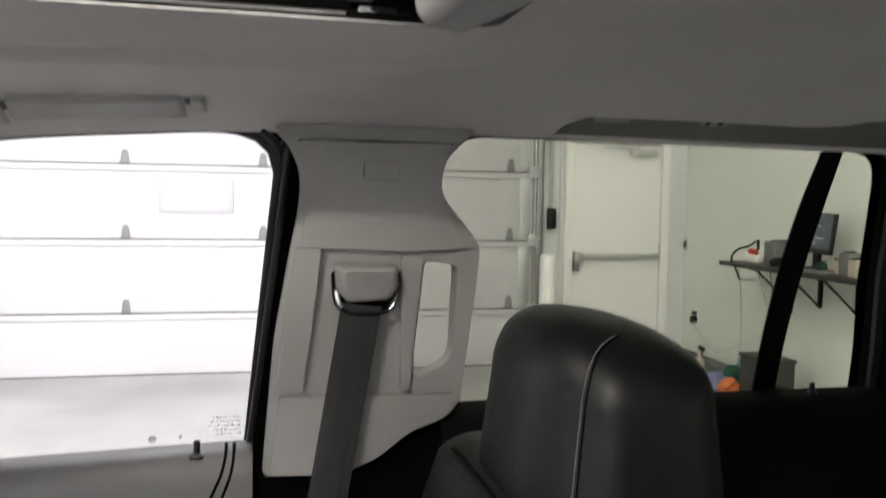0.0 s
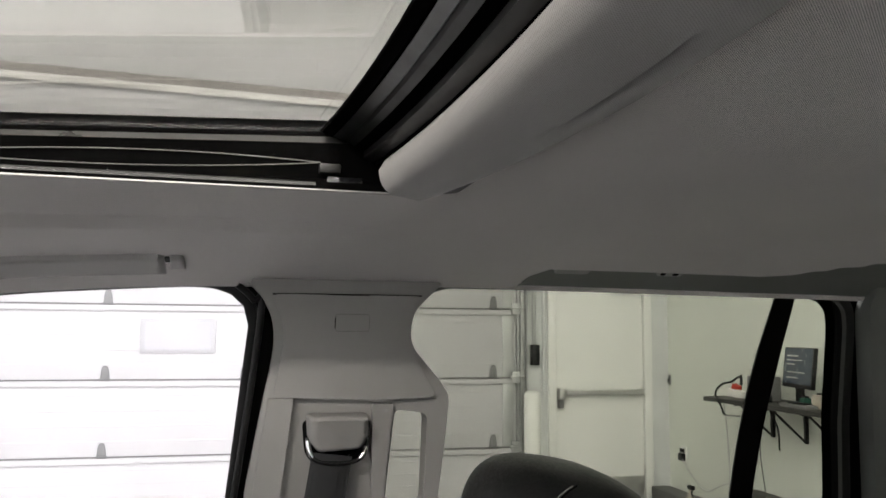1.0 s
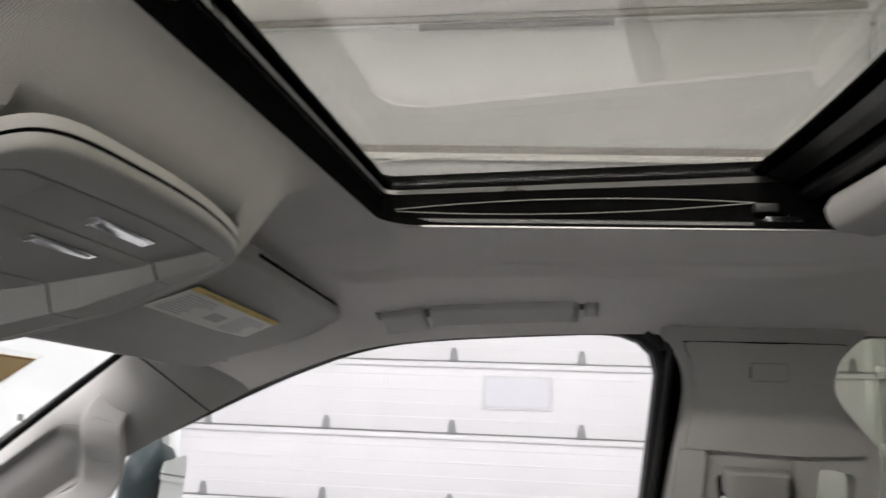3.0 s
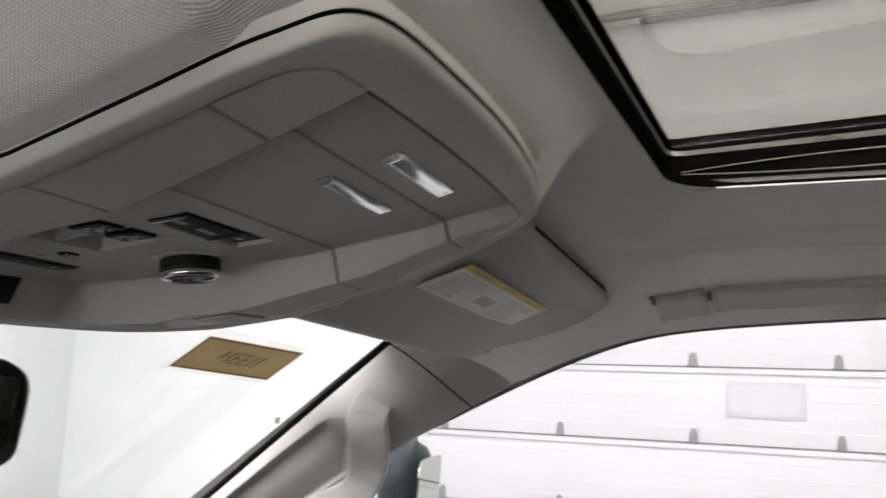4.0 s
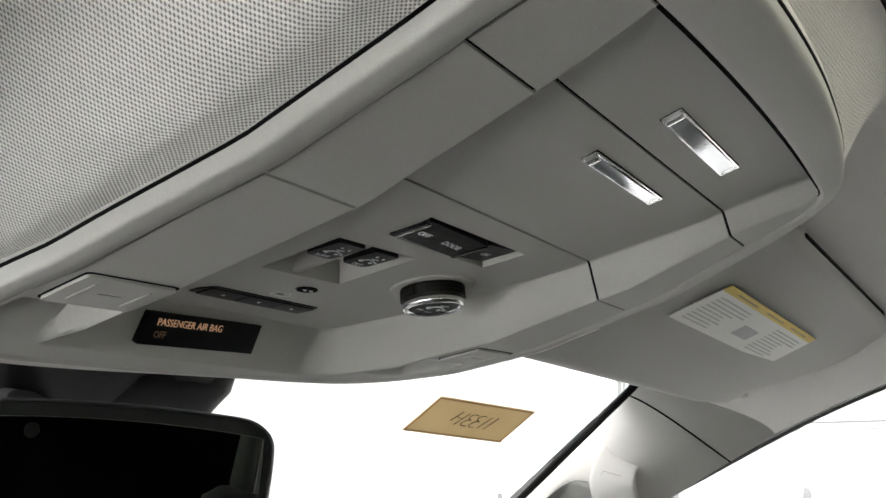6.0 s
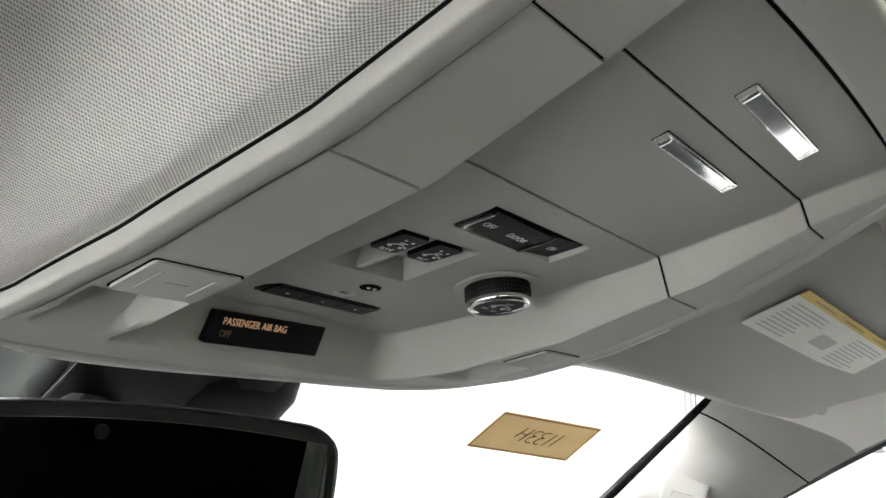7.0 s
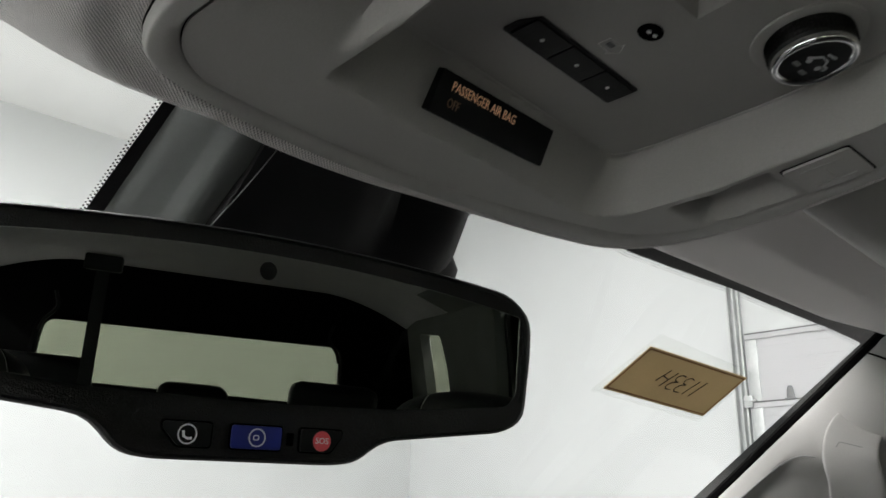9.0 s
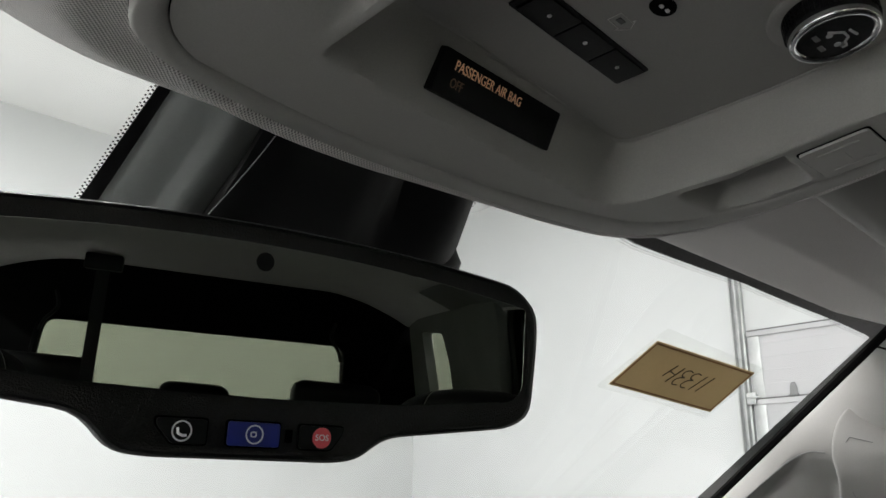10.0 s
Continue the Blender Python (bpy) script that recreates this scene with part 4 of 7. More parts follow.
        for u, sg in ((-0.30, 1), (0.30, -1)):
            part("dimple", plate(rounded([(u * w - 0.0007, -0.30 * h), (u * w + 0.0007, -0.30 * h), (u * w + 0.0007, 0.30 * h), (u * w - 0.0007, 0.30 * h)], 0.0006, 3), [], local(m), 0.0012, 0.0017, 0.0003), M_LENS, lp)
        part("mark", box((-0.004, -0.0006, 0.0013), (0.004, 0.0006, 0.0016), 0, 1, m), M_LENS, lp)
    return t


def car_symbol(m, s):
    """Outline of a small car seen from the side, with an arrow over it."""
    p = [(-1, -0.35), (-0.7, -0.1), (-0.35, 0.25), (0.3, 0.25), (0.6, -0.05), (1, -0.1), (1, -0.35)]
    bm = tube([m @ Vector((x * s * 0.9, y * s * 0.9, 0)) for x, y in p], s * 0.06, 4)
    tube([m @ Vector((x * s, y * s, 0)) for x, y in ((-0.3, 0.5), (0.4, 0.62))], s * 0.06, 4, bm)
    for u in (-0.55, 0.5):
        turned([(s * 0.17, -s * 0.03), (s * 0.17, s * 0.03)], 8, m @ Matrix.Translation((u * s, -0.38 * s, 0)), bm)
    return bm


# ---------------------------------------------------------------- visors
def visor_z(x, y):
    return (1.690 if x > 0 else 1.652) - 0.43 * (y - 0.65) - 0.050 * (abs(x) - 0.28)


def build_visor(sx):
    t = thing("sun_visor", "grey cloth sun visor" + (" with a white and yellow warning label" if sx > 0 else " folded up against the roof"), "sun visor", (sx * 0.4, 0.72, 1.66), group="sun visors")
    pts = [(0.165, 0.662), (0.284, 0.639), (0.625, 0.652), (0.632, 0.70), (0.600, 0.742), (0.560, 0.772), (0.545, 0.800), (0.500, 0.8055), (0.150, 0.806)]
    if sx < 0:
        pts = [(0.238, 0.648), (0.284, 0.639)] + pts[2:8] + [(0.236, 0.806)]
    out = rounded([(sx * x, y) for x, y in (pts if sx > 0 else reversed(pts))], [0.02, 0.012, 0.035, 0.03, 0.03, 0.01, 0.008, 0.012, 0.02] if sx > 0 else 0.015, 6)
    c = Vector((sx * 0.4, 0.725))
    def lvl(k, dz):
        return [(c.x + (x - c.x) * (1 - k * 0.02), c.y + (y - c.y) * (1 - k * 0.05), visor_z(x, y) + dz) for x, y in out]
    loops = [lvl(2.2, 0.017), lvl(0.4, 0.0155), lvl(0, 0.012), lvl(0, 0.007), lvl(0.5, 0.0025), lvl(1.6, 0.0004), lvl(4, 0.0)]
    part("panel", loft(loops, True, True), M_VISOR, t, smooth=50)
    # black tube paints the shadow line between visor and roof cloth
    part("edge_shadow", tube([(sx * (0.30 + 0.31 * k / 12), 0.6395 + 0.0125 * k / 12, visor_z(sx * 0.4, 0.64) - 0.050 * (0.31 * k / 12 - 0.1) + 0.0095) for k in range(13)], 0.0018, 6), M_GAP, t)
    part("hinge_rod", tube([(sx * (0.18 if sx > 0 else 0.27), 0.80, visor_z(sx * 0.18, 0.80) + 0.008), (sx * 0.60, 0.79, visor_z(sx * 0.6, 0.79) + 0.010)], 0.0045, 8), M_PLASTIC, t)
    if sx > 0:
        part("clip", box((sx * 0.17 - 0.012, 0.795, 1.632), (sx * 0.17 + 0.012, 0.822, 1.650), 0.004, 2), M_PLASTIC, t)
    if sx > 0:
        L0, L1 = Vector((0.277, 0.7275)), Vector((0.502, 0.7330))
        up = Vector((0.0, -0.0415))
        def at(u, v, w):
            p = L0 + (L1 - L0) * u + (up + Vector((0.012 - 0.012 * u, 0))) * v
            return (p.x, p.y, visor_z(p.x, p.y) - 0.0004 - w)
        lab = part("warning_label", plate([(0, 0), (1, 0), (1, 0.86), (0, 0.86)], [], at, -0.0005, 0.0004), M_PAPER, t, "white and yellow printed label")
        part("yellow_band", plate([(0.0, 0.86), (1, 0.86), (1, 1.0), (0.0, 1.0)], [], at, -0.0005, 0.0004), M_YELLOW, lab)
        rng = random.Random(4)
        for col in (0.05, 0.64):
            for k in range(9):
                w = 0.18 + rng.random() * 0.14
                v = 0.11 + 0.078 * k
                part("print_line", plate([(col, v), (col + w, v), (col + w, v + 0.026), (col, v + 0.026)], [], at, 0.0004, 0.0006), M_INK, lab)
        part("pictogram", plate([(0.42, 0.25), (0.57, 0.25), (0.57, 0.52), (0.42, 0.52)], [], at, 0.0004, 0.0006), M_INK, lab)
        for k in range(3):
            part("print_line", plate([(0.1 + 0.3 * k, 0.915), (0.3 + 0.3 * k, 0.915), (0.3 + 0.3 * k, 0.945), (0.1 + 0.3 * k, 0.945)], [], at, 0.0004, 0.0006), M_KRAFT, lab)
    return t


def rail_point(sx, y, w):
    """A point on the roof trim, w metres up from the window edge, and the directions up the trim and into the cabin."""
    xe = side_x(roof_edge_z(y))
    p, q = [Vector((sx * (xe - d), y, roof_z(xe - d, y))) for d in (w - 0.004, w + 0.004)]
    up = (q - p).normalized()
    nrm = Vector((-sx * abs(up.z), 0, -abs(up.x))).normalized()
    return (p + q) / 2, up, nrm


def build_grab(sx):
    """Folded roof grab handle: a mounting foot, a flat bar lying in the trim and a short rear foot."""
    t = thing("grab_handle", "grey folding grab handle on the roof trim", "grab handle", (sx * 0.6, 0.475, 1.69))
    def pad(name, y0, y1, w0, w1, hgt, r0, r1, mt, bend=0.0):
        n = 30
        loops = []
        for k in range(n + 1):
            f = k / n
            y = y0 + (y1 - y0) * f
            lo = rail_point(sx, y, w0)
            e0, e1 = min(f * abs(y1 - y0) / r0, 1), min((1 - f) * abs(y1 - y0) / r1, 1)
            e = math.sqrt(max(1 - (1 - min(e0, e1)) ** 2, 0.0))
            wt = w1 - 0.006 * (1 - e) + bend * f
            row = []
            for u, h in ((0.0, -0.3), (0.06, 0.02), (0.2, 0.30), (0.4, 0.62), (0.6, 0.85), (0.8, 0.97), (0.92, 1.0), (0.97, 0.86), (1.0, 0.45), (1.0, -0.5)):
                p, up, nrm = rail_point(sx, y, w0 + (wt - w0) * u)
                row.append(p + nrm * (hgt * h * (0.1 + 0.9 * e)))
            loops.append(row)
        return part(name, loft(loops), mt, t, smooth=40)
    pad("front_foot", 0.5995, 0.5485, 0.014, 0.069, 0.0080, 0.0025, 0.004, M_HANDLE)
    pad("grip", 0.5435, 0.3715, 0.018, 0.068, 0.0070, 0.003, 0.004, M_HANDLE, 0.006)
    pad("rear_foot", 0.3655, 0.3505, 0.030, 0.072, 0.0065, 0.003, 0.005, M_HANDLE)
    # dark plates paint the shade in the hinge gaps and before the foot
    for y, w, hh, wd in ((0.5465, 0.050, 0.017, 0.0050), (0.3685, 0.058, 0.016, 0.0052), (0.6025, 0.058, 0.020, 0.0050)):
        p, up, nrm = rail_point(sx, y, w)
        m = frame_m(p, (0, -1, 0), up)
        part("notch_shade", plate(rounded([(-wd / 2, -hh / 2), (wd / 2, -hh / 2), (wd / 2, hh / 2), (-wd / 2, hh / 2)], 0.0022, 3), [], local(m), -0.004, 0.0022, 0.0006), M_NOTCH, t)
    return t


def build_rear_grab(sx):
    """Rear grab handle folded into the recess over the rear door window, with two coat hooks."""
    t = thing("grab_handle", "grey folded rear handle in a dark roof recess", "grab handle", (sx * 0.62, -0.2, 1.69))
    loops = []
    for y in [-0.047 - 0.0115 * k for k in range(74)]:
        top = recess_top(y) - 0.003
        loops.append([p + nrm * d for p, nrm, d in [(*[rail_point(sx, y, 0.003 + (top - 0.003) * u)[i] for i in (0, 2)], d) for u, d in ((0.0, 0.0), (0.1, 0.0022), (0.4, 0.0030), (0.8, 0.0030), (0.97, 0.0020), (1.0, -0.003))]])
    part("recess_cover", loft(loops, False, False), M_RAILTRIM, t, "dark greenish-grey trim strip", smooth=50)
    def slot(y, w, ln, hh, mt, z, name, label=""):
        p, up, nrm = rail_point(sx, y, w)
        m = frame_m(p + nrm * z, (0, -1, 0), up)
        part(name, plate(rounded([(-ln / 2, -hh / 2), (ln / 2, -hh / 2), (ln / 2, hh / 2), (-ln / 2, hh / 2)], min(ln, hh) * 0.3, 3), [], local(m), -0.012, 0.0, 0.0012), mt, t, label)
    slot(-0.106, 0.0400, 0.044, 0.0120, M_HANDLE, 0.0060, "foot")
    # the second slot is a dark plate for the pocket's shade
    slot(-0.150, 0.0420, 0.044, 0.0110, M_NOTCH, 0.0012, "pocket", "grip pocket with its shade painted dark")
    slot(-0.236, 0.0440, 0.034, 0.0130, M_HANDLE, 0.0066, "hook_plate")
    slot(-0.226, 0.0440, 0.0060, 0.0080, M_GAP, 0.0072, "hook")
    slot(-0.243, 0.0440, 0.0075, 0.0070, M_GAP, 0.0072, "hook")
    slot(-0.318, 0.0460, 0.036, 0.0035, M_NOTCH, 0.0012, "slit")
    return t


# ---------------------------------------------------------------- rear-view mirror
MIR_C = Vector((-0.047, 0.952, 1.5535))
MIR_M = frame_m(MIR_C, (0.9727, -0.232, 0), (-0.026, -0.102, 0.995)) @ Matrix.Diagonal((1.03, 1.06, 1, 1))


def mirror_outline(grow, chin=True):
    g = grow
    top = [(0.006 + 0.138 * k / 10, 0.0395 + g - 0.0095 * (k / 10) ** 2) for k in range(9, -10, -1)]
    pts = [(0.145 + g, 0.005), (0.1445 + g, 0.022)] + top + [(-0.1325 - g, 0.022), (-0.133 - g, 0.005), (-0.129 - g, -0.022), (-0.118, -0.030 - g)]
    if chin:
        pts += [(-0.056, -0.037 - g), (-0.044, -0.0495 - g), (-0.032, -0.0512 - g), (0.044, -0.0512 - g), (0.054, -0.0495 - g), (0.066, -0.0405 - g)]
    else:
        pts += [(-0.06, -0.0335 - g), (0.006, -0.0345 - g), (0.07, -0.0335 - g)]
    pts += [(0.130, -0.0335 - g), (0.1425 + g, -0.027)]
    return pts


def build_mirror():
    t = thing("rear_view_mirror", "black frameless-look rear-view mirror with three call buttons", "rear-view mirror", tuple(MIR_C))
    P = local(MIR_M)
    o = rounded(mirror_outline(0), 0.008, 3)
    c = (0.006, -0.002)
    def lvl(k, h):
        return [P(c[0] + (x - c[0]) * k, c[1] + (y - c[1]) * k, h) for x, y in o]
    part("housing", loft([lvl(0.955, 0.0), lvl(0.975, 0.0022), lvl(0.993, 0.001), lvl(1.0, -0.004), lvl(0.995, -0.010), lvl(0.96, -0.022), lvl(0.82, -0.034), lvl(0.5, -0.040)], True, True), M_MIRHOUSE, t, "textured black housing", smooth=60)
    gl = rounded([(0.1355, -0.016), (0.1355, 0.017)] + [(0.006 + 0.13 * k / 10, 0.0312 - 0.0100 * (k / 10) ** 2) for k in range(10, -11, -1)] + [(-0.1235, 0.017), (-0.1235, -0.014), (-0.117, -0.0215), (-0.06, -0.0268), (0.006, -0.0282), (0.07, -0.0268), (0.1295, -0.0215)], 0.004, 3)
    part("mirror_glass", plate(gl, [], P, 0.0005, 0.0026, 0.0004), M_MIRROR, t, "dark auto-dimming mirror glass", smooth=0)
    part("light_sensor", turned([(0.0038, 0.0026), (0.0036, 0.0030), (0.0001, 0.0030)], 20, MIR_M @ pose(0.0055, 0.0243, 0)), M_SATIN, t)
    part("bezel_highlight", tube([P(0.1395, 0.016 - 0.0035 * k, 0.0012) for k in range(11)], 0.0011, 6), M_SATIN, t)
    # three buttons in the chin
    for u0, u1, mt, lab in ((-0.0290, -0.0104, M_SATIN, "black button with a white call mark"), (-0.0022, 0.0184, M_BLUE, "blue button with a white round mark"), (0.0270, 0.0452, M_SATIN, "black button marked SOS in red")):
        uc = (u0 + u1) / 2
        cl, cr = (0.006 if uc < -0.01 else 0.0), (0.005 if uc > 0.03 else 0.0)
        b = part("button", plate(rounded([(u0 + cl, -0.0458), (u1 - cr, -0.0458), (u1, -0.0395), (u1, -0.0370), (u0, -0.0370), (u0, -0.0395)], 0.0012, 3), [], P, 0.0012, 0.0034, 0.0008), mt, t, lab)
        part("button_gap", plate(rounded([(u0 + cl - 0.0005, -0.0465), (u1 - cr + 0.0008, -0.0465), (u1 + 0.0008, -0.0396), (u1 + 0.0008, -0.0363), (u0 - 0.0008, -0.0363), (u0 - 0.0008, -0.0396)], 0.0018, 3), [], P, 0.0011, 0.0020), M_GAP, t)
        m = MIR_M @ pose(uc, -0.0414, 0.0035)
        if mt is M_BLUE:
            part("ring_mark", turned([(0.0036, 0), (0.0036, 0.0002), (0.0030, 0.0002), (0.0030, 0)], 24, m, None, False), M_LETTER, b)
            part("inner_mark", plate(rect(0.0026, 0.0022, 0.0009), [rect(0.0016, 0.0012, 0.0005)], local(m @ pose(-0.0004, 0, 0)), 0, 0.0002), M_LETTER, b)
        elif uc < 0:
            part("ring_mark", turned([(0.0038, 0), (0.0038, 0.0002), (0.0032, 0.0002), (0.0032, 0)], 24, m, None, False), M_LETTER, b)
            part("call_mark", tube([m @ Vector(p) for p in ((-0.0016, 0.0012, 0.0001), (-0.0013, -0.0008, 0.0001), (0.0004, -0.0016, 0.0001), (0.0018, -0.0014, 0.0001))], 0.0006, 5), M_LETTER, b)
        else:
            part("red_mark", turned([(0.0040, 0), (0.0040, 0.0002), (0.0001, 0.0002)], 24, m), M_RED, b)
            part("lettering", words("SOS", 0.0034, m @ pose(0, 0, 0.0003), 0.0001), M_LETTER, b)
    part("slot", plate(rect(0.0030, 0.0050, 0.0006), [], P, 0.0012, 0.0016), M_GAP, t).location = MIR_M.to_3x3() @ Vector((0.0228, -0.0414, 0.0))
    # stalk and camera housing behind the mirror
    part("stalk", tube(spline([P(0.0, 0.01, -0.030), P(0.0, 0.03, -0.055), (0.01, 1.05, 1.595)], 6), 0.012, 10), M_RUBBER, t)
    return t


def build_sensor_pod():
    """Camera housing on the windscreen behind the mirror: a light grey side wing and a black cover."""
    t = thing("sensor_housing", "black camera housing with grey side cover on the windshield", "sensor housing", (0.02, 1.02, 1.64))
    def ws(x, z, off):
        return Vector((x, wind_y(x, z) - off, z))
    loops = []
    for z, off, xl, xr in ((1.70, 0.02, -0.040, 0.105), (1.675, 0.046, -0.042, 0.112), (1.652, 0.060, -0.044, 0.120), (1.632, 0.068, -0.045, 0.132), (1.612, 0.068, -0.046, 0.141), (1.592, 0.060, -0.048, 0.144), (1.572, 0.040, -0.048, 0.142)):
        row = []
        for u in range(15):
            f = u / 14
            x = xl + (xr - xl) * f
            b = min(1, min(f, 1 - f) / 0.14)
            dip = 0.016 * math.exp(-((x - 0.062) / 0.012) ** 2) * smoothstep(1.60, 1.64, z)
            row.append(ws(x, z, 0.006 + off * math.sqrt(max(1 - (1 - b) ** 2, 0.0)) - dip))
        loops.append(row)
    part("cover", loft(loops, False, False), M_BLACK, t, "black plastic cover", smooth=40)
    wing = []
    for j in range(9):
        z = 1.690 - 0.016 * j
        bulge = 0.030 + 0.030 * smoothstep(0, 0.35, j / 8) - 0.012 * smoothstep(0.5, 1, j / 8)
        step = 0.010 * (1 - smoothstep(0.10, 0.22, j / 8))
        wing.append([ws(-0.0655 - 0.0011 * j, z, 0.004), ws(-0.0625 - 0.0011 * j, z, 0.014), ws(-0.056 - 0.001 * j, z, 0.024), ws(-0.0495 - 0.0009 * j, z, 0.034), ws(-0.0475 - 0.0009 * j, z, 0.0375 - step * 0.3), ws(-0.0445 - 0.0008 * j, z, bulge * 0.80 - step), ws(-0.038 - 0.0006 * j, z, bulge - step), ws(-0.030, z, bulge * 0.96 - step), ws(-0.024, z, bulge * 0.5)])
    seam = spline([ws(-0.0245, 1.690, 0.050), ws(-0.0250, 1.672, 0.0585), ws(-0.0275, 1.652, 0.0665), ws(-0.0330, 1.630, 0.0740), ws(-0.0390, 1.606, 0.0730), ws(-0.0420, 1.585, 0.0640)], 6)
    part("cover_seam", tube(seam, 0.0003, 5), M_GREYBOX, t, "fine edge of the cover")
    bulge = []
    for z, o, r in ((1.640, 0.050, 0.010), (1.628, 0.066, 0.020), (1.612, 0.076, 0.026), (1.596, 0.076, 0.026), (1.582, 0.066, 0.020), (1.574, 0.052, 0.010)):
        bulge.append([ws(0.098 + 0.044 * math.copysign(abs(math.cos(a)) ** 0.6, math.cos(a)) * (0.5 + r / 0.052), z, o - 0.010 + r * 0.45 * math.sin(a)) for a in [2 * math.pi * q / 20 for q in range(20)]])
    part("lower_block", loft(bulge), M_BLACK, t, "rounded black block", smooth=60)
    part("side_wing", loft(wing, False, False), M_WING, t, "grey side wing", smooth=60)
    return t


# ---------------------------------------------------------------- windscreen and pillars
def wind_y(x, z):
    return 1.041 + (1.625 - z) / 0.64 + 0.069 * (0.427 - (x / 0.75) ** 2)


def build_windshield():
    t = thing("window_1", "clear curved windshield with a black dotted border", "windshield", (0, 1.3, 1.4), kind="structure")
    zs = [1.705 - 0.60 * k / 26 for k in range(27)]
    xs = [-0.86 + 1.72 * k / 40 for k in range(41)]
    def shape(x, z):
        half = 0.725 + (1.66 - z) * 0.40
        return (x / 0.86 * half)
    loops = [[(shape(x, z), wind_y(shape(x, z), z), z) for x in xs] for z in zs]
    ob = part("pane", loft(loops, False, False), M_WIND, t, smooth=180)
    ob.visible_shadow = False
    # black ceramic border: along the top and both sides
    def brow(x):
        """Height of the lower edge of the border: it drops towards the corners."""
        return interp(abs(x), [0, 0.2, 0.3, 0.45, 0.63, 0.70, 0.74, 0.78], [1.684, 1.680, 1.6728, 1.6702, 1.6622, 1.6575, 1.648, 1.625])
    fine = [shape(-0.86 + 1.72 * k / 120, 1.68) for k in range(121)]
    rows = [[(x, wind_y(x, z) - 0.004, z) for x in fine for z in [1.712 if top else brow(x)]] for top in (True, False)]
    part("border", loft(rows, False, False), M_BLACK, t, "black ceramic border")
    for sx in (-1, 1):
        rows = [[(sx * (0.725 + (1.66 - z) * 0.40 + d), wind_y(0.7, z) - 0.004, z) for d in (-0.022, 0.01)] for z in zs]
        part("border", loft(rows, False, False), M_BLACK, t)
    # halftone dots below the border and beside the camera housing
    bm = bmesh.new()
    def dot(x, z, r):
        c = Vector((x, wind_y(x, z) - 0.0045, z))
        vs = [bm.verts.new(c + Vector((r * math.cos(a), -r * 0.84 * math.sin(a), r * 0.54 * math.sin(a)))) for a in [math.pi / 3 * q for q in range(6)]]
        bm.faces.new(vs)
    for row in range(3):
        for k in range(300):
            x = 0.28 + 0.0014 * k + (0.0007 if row % 2 else 0)
            dot(x, brow(x) - 0.0004 - 0.0011 * row, 0.00058 - 0.0001 * row)
    tagged(part("dot_band", bm, M_BLACK, t, smooth=0), kind="stuff")
    for sx, x0 in ((-1, 0.0703), (1, 0.1382)):
        bm = bmesh.new()
        for row in range(3):
            for k in range(100):
                dot(sx * (x0 + 0.0015 * row + 0.00016 * k * (sx < 0)), 1.69 - 0.00135 * k - (0.0007 if row % 2 else 0), 0.00078 - 0.0001 * row)
        tagged(part("dot_band", bm, M_BLACK, t, smooth=0), kind="stuff")
    part("side_border", loft([[(-0.0695 - 0.00027 * k, wind_y(-0.07, 1.70 - 0.0022 * k) - 0.0042, 1.70 - 0.0022 * k), (-0.05, wind_y(-0.05, 1.70 - 0.0022 * k) - 0.0042, 1.70 - 0.0022 * k)] for k in range(0, 62, 4)], False, False), M_BLACK, t)
    return t


